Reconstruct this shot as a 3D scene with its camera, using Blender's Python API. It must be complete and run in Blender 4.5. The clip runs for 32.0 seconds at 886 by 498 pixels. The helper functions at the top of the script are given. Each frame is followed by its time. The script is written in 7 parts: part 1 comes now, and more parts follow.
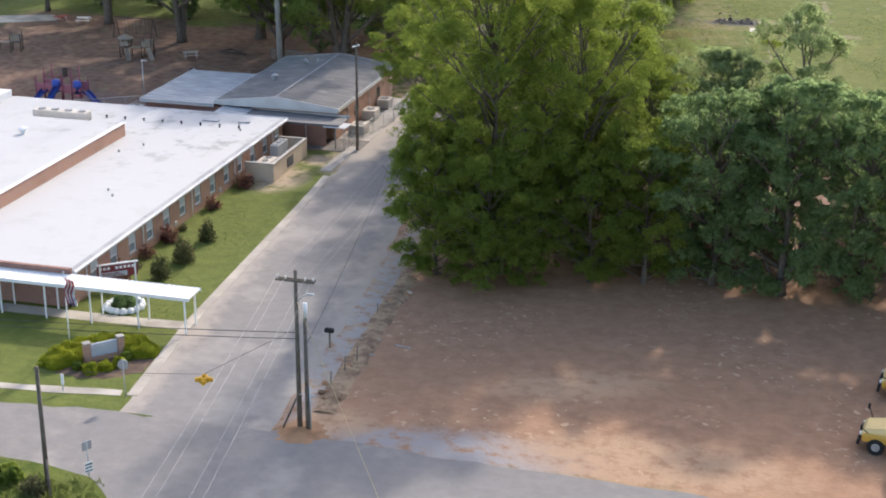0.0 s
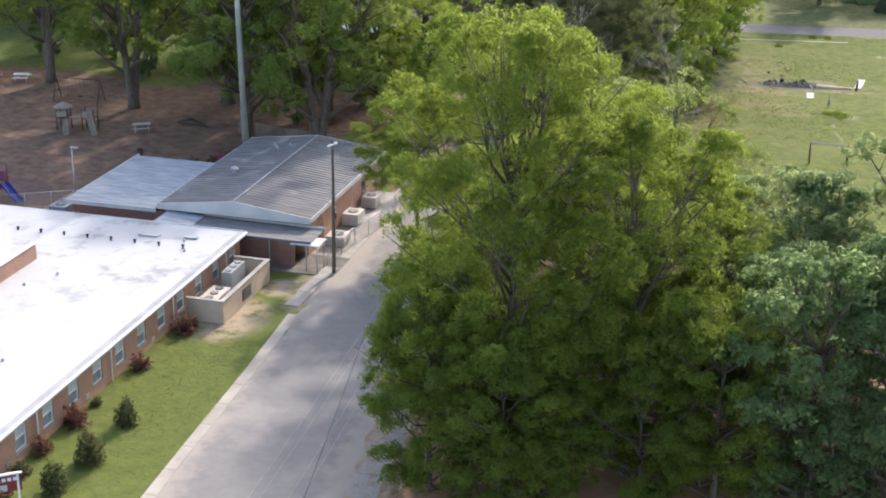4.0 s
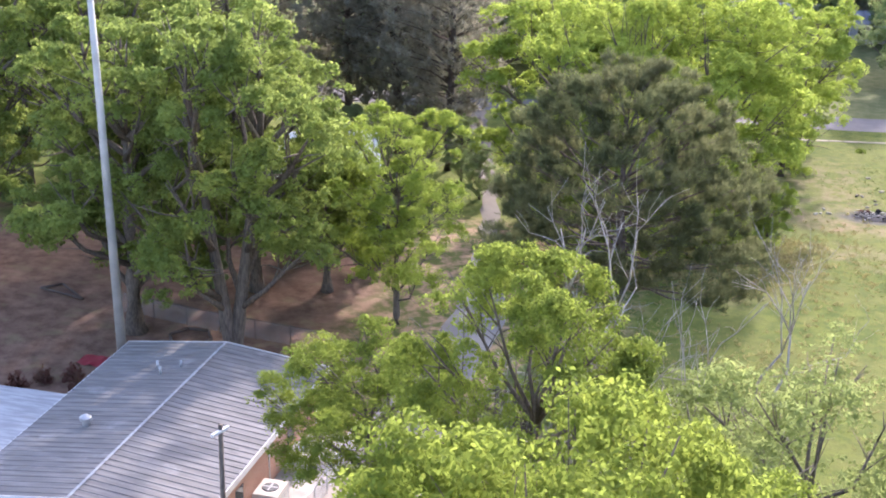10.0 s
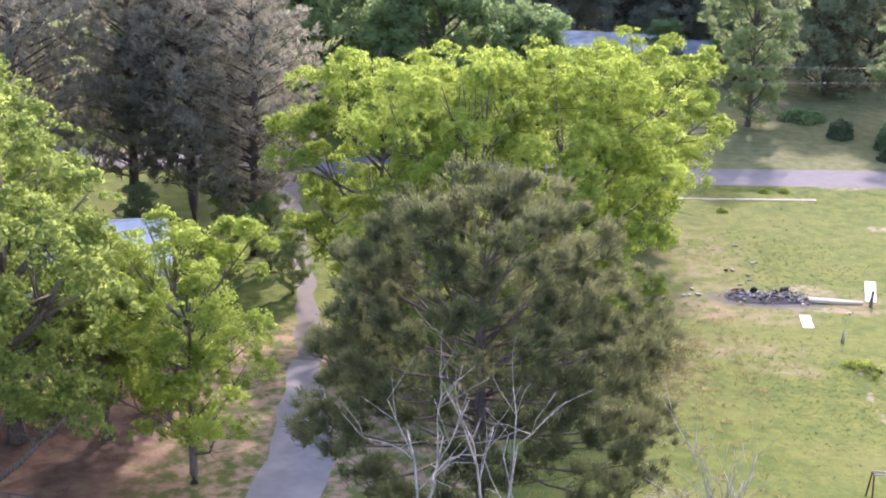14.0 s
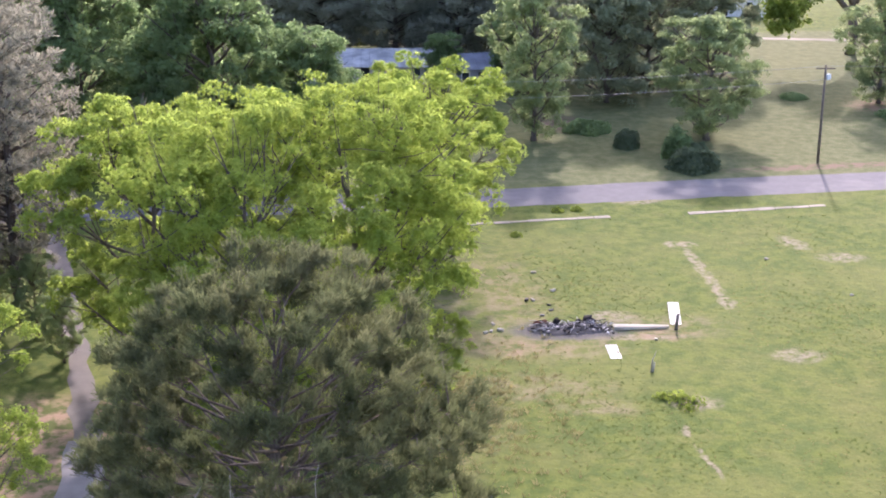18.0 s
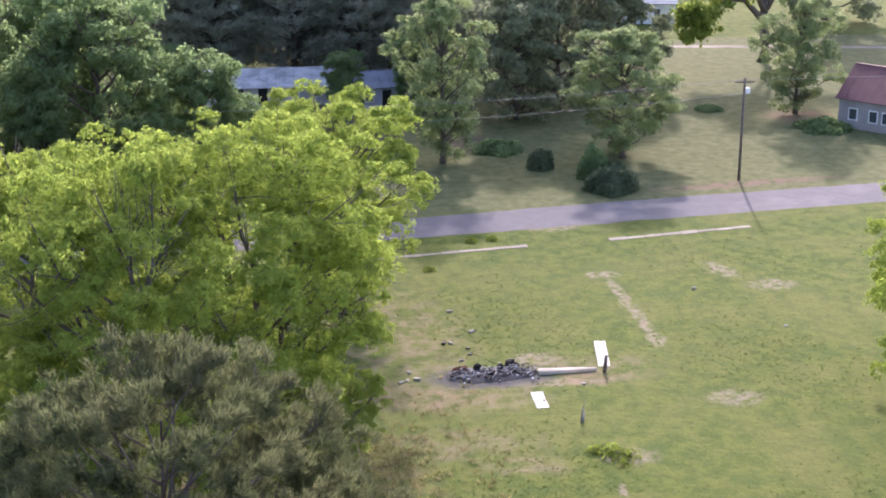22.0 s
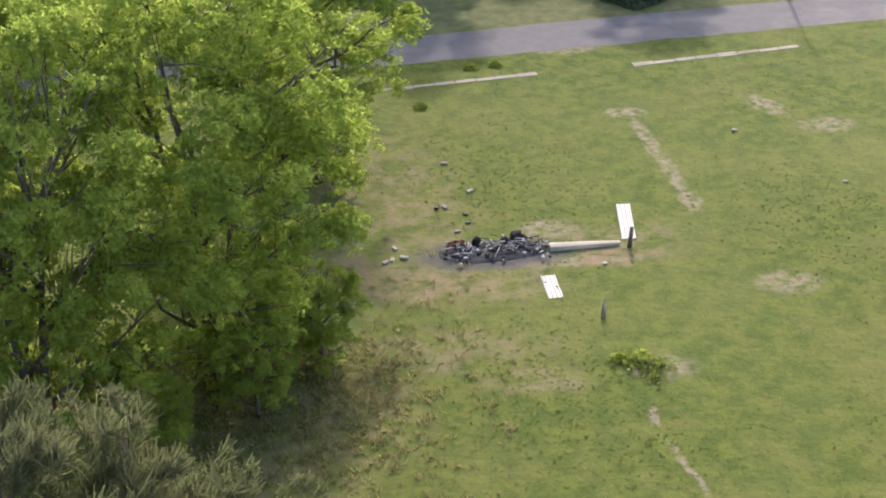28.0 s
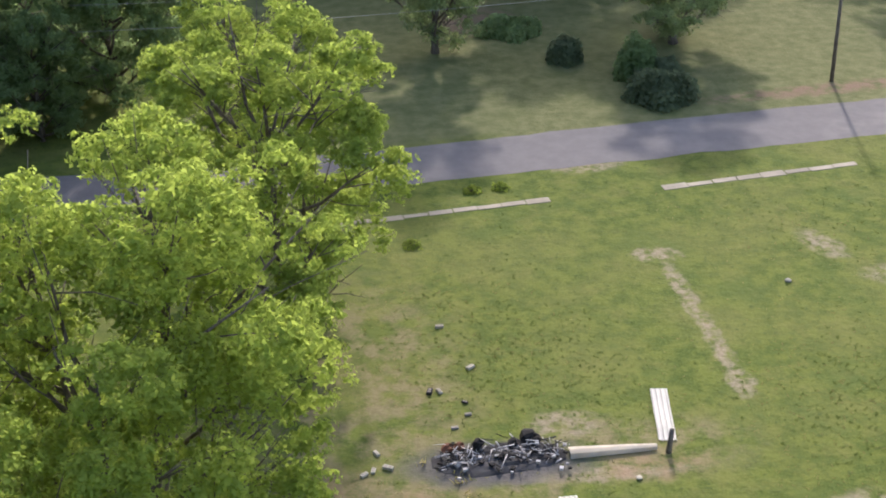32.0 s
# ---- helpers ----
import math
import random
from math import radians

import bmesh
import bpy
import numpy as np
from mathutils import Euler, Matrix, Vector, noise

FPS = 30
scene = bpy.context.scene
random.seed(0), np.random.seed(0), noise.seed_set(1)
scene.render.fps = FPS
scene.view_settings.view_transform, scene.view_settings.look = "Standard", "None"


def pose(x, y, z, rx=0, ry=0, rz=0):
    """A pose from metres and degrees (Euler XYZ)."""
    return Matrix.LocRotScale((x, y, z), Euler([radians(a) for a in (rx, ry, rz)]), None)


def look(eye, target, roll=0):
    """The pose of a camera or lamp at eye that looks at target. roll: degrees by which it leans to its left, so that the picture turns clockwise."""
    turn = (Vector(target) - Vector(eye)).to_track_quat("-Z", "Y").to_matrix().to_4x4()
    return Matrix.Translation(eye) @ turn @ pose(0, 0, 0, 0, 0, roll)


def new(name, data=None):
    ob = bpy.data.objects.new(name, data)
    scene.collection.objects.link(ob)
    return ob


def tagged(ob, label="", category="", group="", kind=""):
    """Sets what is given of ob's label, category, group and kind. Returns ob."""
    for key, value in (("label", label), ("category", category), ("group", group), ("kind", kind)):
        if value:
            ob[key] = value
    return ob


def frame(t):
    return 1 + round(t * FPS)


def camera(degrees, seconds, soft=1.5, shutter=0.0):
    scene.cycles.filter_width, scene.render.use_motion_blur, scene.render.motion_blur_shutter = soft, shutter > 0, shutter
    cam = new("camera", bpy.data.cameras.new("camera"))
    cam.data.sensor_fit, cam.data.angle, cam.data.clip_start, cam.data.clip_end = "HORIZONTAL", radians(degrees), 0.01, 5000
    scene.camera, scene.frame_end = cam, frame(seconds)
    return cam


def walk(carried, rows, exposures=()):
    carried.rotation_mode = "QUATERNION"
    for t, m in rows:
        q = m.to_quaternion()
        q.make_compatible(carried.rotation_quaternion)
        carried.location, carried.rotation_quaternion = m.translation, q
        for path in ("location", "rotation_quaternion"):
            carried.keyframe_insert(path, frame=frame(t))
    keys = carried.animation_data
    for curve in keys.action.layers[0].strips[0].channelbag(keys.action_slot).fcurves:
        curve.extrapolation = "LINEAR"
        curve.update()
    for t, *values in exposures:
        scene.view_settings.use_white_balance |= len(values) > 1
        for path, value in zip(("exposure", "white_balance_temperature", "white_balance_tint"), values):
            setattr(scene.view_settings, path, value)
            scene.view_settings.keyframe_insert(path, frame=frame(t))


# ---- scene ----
cam = camera(32.79, 32.0, soft=1.9)
PATH = [
    (0.0, pose(44.45, -132.33, 41.60, 69.65, -0.23, 15.25)),
    (1.5, pose(40.73, -120.21, 41.42, 69.74, -0.46, 15.21)),
    (2.5, pose(38.89, -112.62, 41.65, 69.75, -0.48, 15.30)),
    (3.5, pose(37.19, -105.07, 41.95, 69.60, -0.60, 15.47)),
    (5.5, pose(33.45, -89.64, 41.51, 69.68, -0.43, 15.62)),
    (6.0, pose(32.63, -86.00, 41.84, 69.56, -0.50, 15.71)),
    (7.0, pose(30.54, -77.93, 41.73, 69.43, -0.78, 15.84)),
    (8.0, pose(28.29, -69.80, 41.01, 69.56, -0.84, 15.85)),
    (9.0, pose(26.44, -62.20, 40.76, 69.73, -0.80, 15.93)),
    (9.5, pose(25.51, -58.46, 40.62, 69.86, -0.79, 15.19)),
    (10.0, pose(24.55, -54.83, 40.43, 69.98, -0.78, 15.14)),
    (10.5, pose(23.63, -51.37, 40.31, 70.09, -0.69, 14.32)),
    (11.0, pose(22.86, -47.94, 40.32, 70.13, -0.69, 13.53)),
    (11.5, pose(22.02, -44.69, 40.36, 70.19, -0.79, 12.51)),
    (12.0, pose(21.33, -41.73, 40.35, 70.23, -0.84, 10.40)),
    (12.5, pose(20.71, -39.26, 40.37, 70.24, -0.81, 8.26)),
    (13.0, pose(20.19, -36.82, 40.16, 70.33, -0.69, 7.68)),
    (14.0, pose(19.79, -34.11, 40.14, 70.29, -0.99, 7.82)),
    (14.5, pose(19.63, -33.06, 40.12, 70.29, -0.83, 6.05)),
    (15.0, pose(19.46, -32.11, 40.10, 70.41, -0.67, 4.48)),
    (15.5, pose(19.35, -31.36, 40.18, 70.45, -0.48, 3.06)),
    (17.5, pose(19.18, -27.74, 40.51, 70.47, -0.12, -0.68)),
    (18.0, pose(19.06, -26.70, 40.63, 70.44, -0.04, -1.15)),
    (19.0, pose(18.92, -24.87, 40.68, 70.47, -0.03, -2.03)),
    (20.0, pose(19.02, -22.84, 40.61, 70.50, 0.18, -3.04)),
    (21.0, pose(18.98, -20.72, 40.61, 70.50, 0.38, -4.23)),
    (22.0, pose(18.99, -18.58, 40.67, 70.47, 0.40, -5.15)),
    (23.0, pose(19.21, -15.50, 40.31, 70.49, 0.33, -5.21)),
    (23.5, pose(19.35, -14.19, 40.17, 70.42, 0.30, -5.12)),
    (24.0, pose(19.51, -12.94, 40.03, 69.40, 0.27, -5.22)),
    (25.0, pose(19.99, -10.13, 39.69, 65.77, 0.37, -5.20)),
    (25.5, pose(20.33, -8.97, 39.73, 64.42, 0.48, -5.10)),
    (27.5, pose(21.02, -2.65, 39.76, 61.12, 0.80, -5.21)),
    (28.0, pose(21.47, -0.47, 39.61, 61.20, 0.83, -5.04)),
    (29.0, pose(21.78, 3.75, 39.44, 61.42, 0.83, -5.13)),
    (30.0, pose(21.87, 8.39, 39.57, 61.38, 0.55, -5.30)),
    (31.0, pose(22.76, 13.06, 38.97, 61.80, 0.72, -5.06)),
    (32.0, pose(23.29, 17.56, 39.24, 61.72, 0.70, -4.99)),
]
EXPOSURES = [(0.0, 1.33, 6650, 14), (3.0, 1.50, 6600, 14), (7.0, 1.96, 6500, 18), (11.0, 2.30, 6250, 29), (15.0, 2.20, 6200, 33), (20.0, 1.86, 6100, 32),
             (24.0, 1.68, 6200, 30), (28.0, 1.49, 6600, 18), (32.0, 1.46, 6500, 18)]
walk(cam, PATH, EXPOSURES)

# ---- light: sun low in the north, hazy bright sky ----
SUN_AZ, SUN_EL = radians(8.5), radians(31.0)          # azimuth from +y towards +x
world = bpy.data.worlds.new("world")
scene.world = world
world.use_nodes = True
sky = world.node_tree.nodes.new("ShaderNodeTexSky")
sky.sky_type, sky.sun_disc = "NISHITA", False
sky.sun_elevation, sky.sun_rotation = SUN_EL, SUN_AZ
sky.air_density, sky.dust_density, sky.ozone_density = 1.0, 2.3, 1.0
world.node_tree.links.new(sky.outputs[0], world.node_tree.nodes["Background"].inputs[0])
world.node_tree.nodes["Background"].inputs[1].default_value = 0.149
sun = new("sun", bpy.data.lights.new("sun", "SUN"))
sun.data.energy, sun.data.angle, sun.data.color = 1.62, radians(2.2), (1.0, 0.94, 0.85)
sun.matrix_world = look((0, 0, 0), (-math.sin(SUN_AZ) * math.cos(SUN_EL), -math.cos(SUN_AZ) * math.cos(SUN_EL), -math.sin(SUN_EL)))


# ---- materials ----
class Nodes:
    """A small builder for node materials."""

    def __init__(self, name):
        self.mat = bpy.data.materials.new(name)
        self.mat.use_nodes = True
        self.tree = self.mat.node_tree
        self.bsdf = self.tree.nodes["Principled BSDF"]
        self.pos = self.tree.nodes.new("ShaderNodeNewGeometry").outputs["Position"]

    def put(self, socket, value):
        if isinstance(value, bpy.types.NodeSocket):
            self.tree.links.new(value, socket)
        elif isinstance(value, tuple) and len(value) == 3 and socket.type == "RGBA":
            socket.default_value = (*value, 1)
        else:
            socket.default_value = value

    def noise(self, scale, detail=4.0, rough=0.55, vector=None, out="Fac", distort=0.0):
        n = self.tree.nodes.new("ShaderNodeTexNoise")
        self.put(n.inputs["Vector"], self.pos if vector is None else vector)
        self.put(n.inputs["Scale"], scale)
        self.put(n.inputs["Detail"], detail)
        self.put(n.inputs["Roughness"], rough)
        self.put(n.inputs["Distortion"], distort)
        return n.outputs[out]

    def math(self, op, a, b=0.0, clamp=False):
        n = self.tree.nodes.new("ShaderNodeMath")
        n.operation, n.use_clamp = op, clamp
        self.put(n.inputs[0], a)
        self.put(n.inputs[1], b)
        return n.outputs[0]

    def step(self, value, lo, hi):
        n = self.tree.nodes.new("ShaderNodeMapRange")
        n.interpolation_type = "SMOOTHSTEP"
        self.put(n.inputs["Value"], value)
        self.put(n.inputs["From Min"], lo)
        self.put(n.inputs["From Max"], hi)
        return n.outputs[0]

    def mix(self, fac, a, b, how="MIX"):
        n = self.tree.nodes.new("ShaderNodeMix")
        n.data_type, n.blend_type = "RGBA", how
        self.put(n.inputs["Factor"], fac)
        self.put(n.inputs[6], a)
        self.put(n.inputs[7], b)
        return n.outputs[2]

    def stretched(self, sx, sy, sz, turn=0.0, vector=None):
        n = self.tree.nodes.new("ShaderNodeMapping")
        self.put(n.inputs["Vector"], self.pos if vector is None else vector)
        n.inputs["Scale"].default_value = (sx, sy, sz)
        n.inputs["Rotation"].default_value = (0, 0, turn)
        return n.outputs[0]

    def xyz(self, vector=None):
        n = self.tree.nodes.new("ShaderNodeSeparateXYZ")
        self.put(n.inputs[0], self.pos if vector is None else vector)
        return n.outputs

    def random(self):
        return self.tree.nodes.new("ShaderNodeObjectInfo").outputs["Random"]

    def island(self):
        return self.tree.nodes.new("ShaderNodeNewGeometry").outputs["Random Per Island"]

    def bump(self, height, strength=0.4, distance=0.02):
        n = self.tree.nodes.new("ShaderNodeBump")
        self.put(n.inputs["Height"], height)
        n.inputs["Strength"].default_value, n.inputs["Distance"].default_value = strength, distance
        self.put(self.bsdf.inputs["Normal"], n.outputs[0])

    def done(self, colour, rough=0.85, metal=0.0, spec=0.3):
        self.put(self.bsdf.inputs["Base Color"], colour)
        self.put(self.bsdf.inputs["Roughness"], rough)
        self.put(self.bsdf.inputs["Metallic"], metal)
        self.put(self.bsdf.inputs["Specular IOR Level"], spec)
        return self.mat


def plain(name, colour, rough=0.7, metal=0.0, vary=0.18, scale=3.0, bump=0.15, spec=0.3):
    """A painted or worn surface with stains at two scales."""
    n = Nodes(name)
    big, fine = n.noise(scale * 0.25, 3), n.noise(scale * 6, 5)
    dark = tuple(c * (1 - vary) for c in colour)
    light = tuple(min(1, c * (1 + vary * 0.6)) for c in colour)
    c = n.mix(n.step(big, 0.3, 0.7), dark, light)
    c = n.mix(n.math("MULTIPLY", n.step(fine, 0.45, 0.75), vary), c, dark)
    n.bump(fine, bump, 0.01)
    return n.done(c, rough, metal, spec)


def leafy(name, tones, glow=0.35, rough=0.7):
    """Leaves: tone by leaf, by clump and by tree, with light shining through."""
    n = Nodes(name)
    c = n.mix(n.island(), tones[0], tones[1])
    c = n.mix(n.math("MULTIPLY", n.step(n.noise(0.45, 3), 0.42, 0.7), 0.6), c, tones[2])
    c = n.mix(n.math("MULTIPLY", n.random(), 0.25), c, tones[0])
    n.done(c, rough, 0.0, 0.06)
    through_leaf = n.tree.nodes.new("ShaderNodeBsdfTranslucent")
    n.put(through_leaf.inputs[0], n.mix(0.5, c, tuple(min(1.0, v * 1.5) for v in tones[1])))
    both = n.tree.nodes.new("ShaderNodeMixShader")
    both.inputs[0].default_value = glow
    out = n.tree.nodes["Material Output"]
    n.tree.links.new(n.bsdf.outputs[0], both.inputs[1])
    n.tree.links.new(through_leaf.outputs[0], both.inputs[2])
    n.tree.links.new(both.outputs[0], out.inputs[0])
    return n.mat


def bark_mat(name, colour):
    n = Nodes(name)
    v = n.stretched(6, 6, 1.2)
    a = n.noise(1.5, 5, 0.6, v)
    c = n.mix(n.step(a, 0.3, 0.7), tuple(x * 0.55 for x in colour), tuple(x * 1.25 for x in colour))
    n.bump(a, 0.6, 0.03)
    return n.done(c, 0.9)


LEAF = leafy("leaf_green", ((0.124, 0.172, 0.036), (0.216, 0.276, 0.052), (0.286, 0.338, 0.062)), 0.58)
LEAF_LIGHT = leafy("leaf_spring_green", ((0.204, 0.280, 0.056), (0.304, 0.382, 0.074), (0.382, 0.438, 0.094)), 0.58)
LEAF_DARK = leafy("leaf_dark_green", ((0.122, 0.190, 0.080), (0.210, 0.292, 0.122), (0.285, 0.370, 0.155)), 0.58)
# Far foliage: distance haze is painted into these lighter, greyer tones.
LEAF_HAZE = leafy("leaf_haze_green", ((0.182, 0.220, 0.128), (0.278, 0.310, 0.183), (0.353, 0.370, 0.232)), 0.58)
NEEDLE_HAZE = leafy("haze_grey_needles", ((0.28, 0.30, 0.22), (0.38, 0.395, 0.29), (0.46, 0.45, 0.35)), 0.6)
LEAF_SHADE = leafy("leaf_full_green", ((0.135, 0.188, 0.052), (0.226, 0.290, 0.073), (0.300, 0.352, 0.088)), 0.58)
LEAF_MID = leafy("leaf_cool_green", ((0.150, 0.222, 0.098), (0.232, 0.318, 0.132), (0.300, 0.380, 0.160)), 0.62)
LEAF_PALE = leafy("leaf_pale_feathery", ((0.160, 0.205, 0.074), (0.232, 0.284, 0.098), (0.288, 0.328, 0.120)), 0.6)
LEAF_GREY = leafy("leaf_grey_green", ((0.195, 0.255, 0.120), (0.290, 0.355, 0.155), (0.360, 0.415, 0.185)), 0.58)
NEEDLE = leafy("pine_needles", ((0.066, 0.082, 0.038), (0.122, 0.140, 0.062), (0.228, 0.212, 0.112)), 0.5)
NEEDLE_BROWN = leafy("brown_pine_needles", ((0.155, 0.162, 0.122), (0.235, 0.232, 0.172), (0.35, 0.29, 0.205)), 0.5)
SHRUB_GOLD = leafy("golden_hedge_leaf", ((0.20, 0.24, 0.022), (0.34, 0.37, 0.033), (0.44, 0.44, 0.05)), 0.5)
SHRUB_RED = leafy("red_shrub_leaf", ((0.12, 0.06, 0.05), (0.21, 0.10, 0.08), (0.18, 0.14, 0.08)), 0.45)
BARK = bark_mat("grey_bark", (0.14, 0.115, 0.09))
BARK_PINE = bark_mat("pine_bark", (0.115, 0.092, 0.074))
BARK_DEAD = bark_mat("dead_bark", (0.36, 0.33, 0.29))
POLE_WOOD = bark_mat("pole_wood", (0.15, 0.125, 0.10))
CONCRETE = plain("concrete", (0.40, 0.365, 0.32), 0.85, vary=0.25, scale=2.0)
CONCRETE_OLD = plain("old_concrete", (0.43, 0.39, 0.33), 0.9, vary=0.3, scale=1.5)
WHITE_PAINT = plain("white_paint", (0.78, 0.78, 0.76), 0.5, vary=0.08)
GREY_METAL = plain("grey_metal", (0.42, 0.43, 0.44), 0.45, 0.6, vary=0.2)
STEEL_POLE = plain("galvanised_steel", (0.50, 0.51, 0.50), 0.5, 0.4, vary=0.15)
BLACK_RUBBER = plain("black_rubber", (0.02, 0.02, 0.02), 0.8, vary=0.1)
BEIGE_BLOCK = plain("beige_painted_block", (0.56, 0.45, 0.34), 0.85, vary=0.12)
GLASS_DARK = plain("window_glass", (0.05, 0.06, 0.065), 0.08, 0.0, vary=0.1, bump=0.0, spec=0.7)


# ---- building blocks ----
def mesh_from(name, verts, faces, mat, smooth=False):
    me = bpy.data.meshes.new(name)
    me.from_pydata([tuple(v) for v in verts], [], faces)
    for m in mat if isinstance(mat, (list, tuple)) else (mat,):
        me.materials.append(m)
    if smooth:
        me.polygons.foreach_set("use_smooth", [True] * len(me.polygons))
    me.update()
    return me


def hang(ob, parent):
    if parent is not None:
        ob.parent = parent
    return ob


def part(name, bm, mat, parent=None, label="", smooth=False):
    """Links a bmesh as one mesh object under a thing or a part."""
    me = bpy.data.meshes.new(name)
    bm.normal_update()
    bm.to_mesh(me)
    bm.free()
    me.materials.append(mat)
    if smooth:
        me.polygons.foreach_set("use_smooth", [True] * len(me.polygons))
    ob = hang(new(name, me), parent)
    return tagged(ob, label) if label else ob


def thing(name, x, y, z=0.0, label="", category="", group="", turn=0.0, kind=""):
    ob = new(name)
    ob.empty_display_size = 0.2
    ob.matrix_basis = pose(x, y, z, 0, 0, turn)
    return tagged(ob, label, category, group, kind)


def box(bm, x0, x1, y0, y1, z0, z1, bevel=0.0, m=None):
    made = bmesh.ops.create_cube(bm, size=1.0)["verts"]
    bmesh.ops.scale(bm, vec=(x1 - x0, y1 - y0, z1 - z0), verts=made)
    bmesh.ops.translate(bm, vec=((x0 + x1) / 2, (y0 + y1) / 2, (z0 + z1) / 2), verts=made)
    if bevel:
        edges = list({e for v in made for e in v.link_edges})
        made = list({v for f in bmesh.ops.bevel(bm, geom=edges, offset=bevel, segments=1, affect="EDGES")["faces"] for v in f.verts} | {v for v in made if v.is_valid})
    if m is not None:
        bmesh.ops.transform(bm, matrix=m, verts=[v for v in made if v.is_valid])
    return bm


def boxed(name, x0, x1, y0, y1, z0, z1, mat, parent=None, bevel=0.0, label="", m=None):
    return part(name, box(bmesh.new(), x0, x1, y0, y1, z0, z1, bevel, m), mat, parent, label)


def tube(bm, points, radii, sides=8):
    """A tapered tube along points."""
    rings = []
    for i, p in enumerate(points):
        a, b = Vector(points[max(i - 1, 0)]), Vector(points[min(i + 1, len(points) - 1)])
        q = (b - a).to_track_quat("Z", "Y")
        rings.append([bm.verts.new(Vector(p) + q @ Vector((math.cos(k * math.tau / sides) * radii[i], math.sin(k * math.tau / sides) * radii[i], 0))) for k in range(sides)])
    for r, s in zip(rings, rings[1:]):
        for k in range(sides):
            bm.faces.new((r[k], r[(k + 1) % sides], s[(k + 1) % sides], s[k]))
    bm.faces.new(list(reversed(rings[0])))
    bm.faces.new(rings[-1])
    return bm


def rod(name, a, b, r, mat, parent=None, r2=None, sides=8, label=""):
    return part(name, tube(bmesh.new(), [a, b], [r, r if r2 is None else r2], sides), mat, parent, label, smooth=True)


def quads(name, corners, mat):
    """A mesh of loose quads from an array (n, 4, 3)."""
    n = len(corners)
    me = bpy.data.meshes.new(name)
    me.vertices.add(4 * n)
    me.vertices.foreach_set("co", np.asarray(corners, np.float32).ravel())
    me.loops.add(4 * n)
    me.loops.foreach_set("vertex_index", np.arange(4 * n, dtype=np.int32))
    me.polygons.add(n)
    me.polygons.foreach_set("loop_start", np.arange(0, 4 * n, 4, dtype=np.int32))
    me.materials.append(mat)
    me.update(calc_edges=True)
    return me


def unit(v):
    return v / np.maximum(np.linalg.norm(v, axis=-1, keepdims=True), 1e-6)


def leaves(rng, centres, out, size, long=1.5, droop=0.0, spread=0.9):
    """Rhombic leaves at the centres, facing roughly out, with some turned at random."""
    n = len(centres)
    nor = unit(out + rng.normal(0, spread, (n, 3)) + (0, 0, 0.25))
    along = unit(np.cross(nor, rng.normal(0, 1, (n, 3))))
    along[:, 2] -= droop
    along = unit(along)
    side = np.cross(nor, along)
    s = size * rng.uniform(0.65, 1.35, (n, 1))
    a, b = along * s * long / 2, side * s / 2
    bend = nor * s * 0.18
    return np.stack([centres - a, centres - b + bend, centres + a, centres + b + bend], 1)


def blobs(rng, n, up=0.25):
    d = rng.normal(0, 1, (n, 3))
    d[:, 2] += up
    return unit(d)


# ---- trees ----
def crown_lobes(rng, h, r, low, n, lump=1.0):
    """Centres and radii of the masses that make a broadleaf crown between low*h and h."""
    lobes = []
    for k in range(n):
        f = (k + 0.5) / n
        z = low + (1 - low) * (f ** 0.85)
        wide = r * (math.sin(math.pi * min(0.97, 0.16 + 0.72 * f)) ** 0.7)
        ang = k * 2.399 + rng.uniform(-0.5, 0.5)
        d = wide * rng.uniform(0.35, 0.86) if k < n - 1 else 0.1 * r
        size = r * rng.uniform(0.24, 0.38) * lump
        lobes.append((np.array([d * math.cos(ang), d * math.sin(ang), min(z * h, h - size * 0.8)]), size))
    return lobes


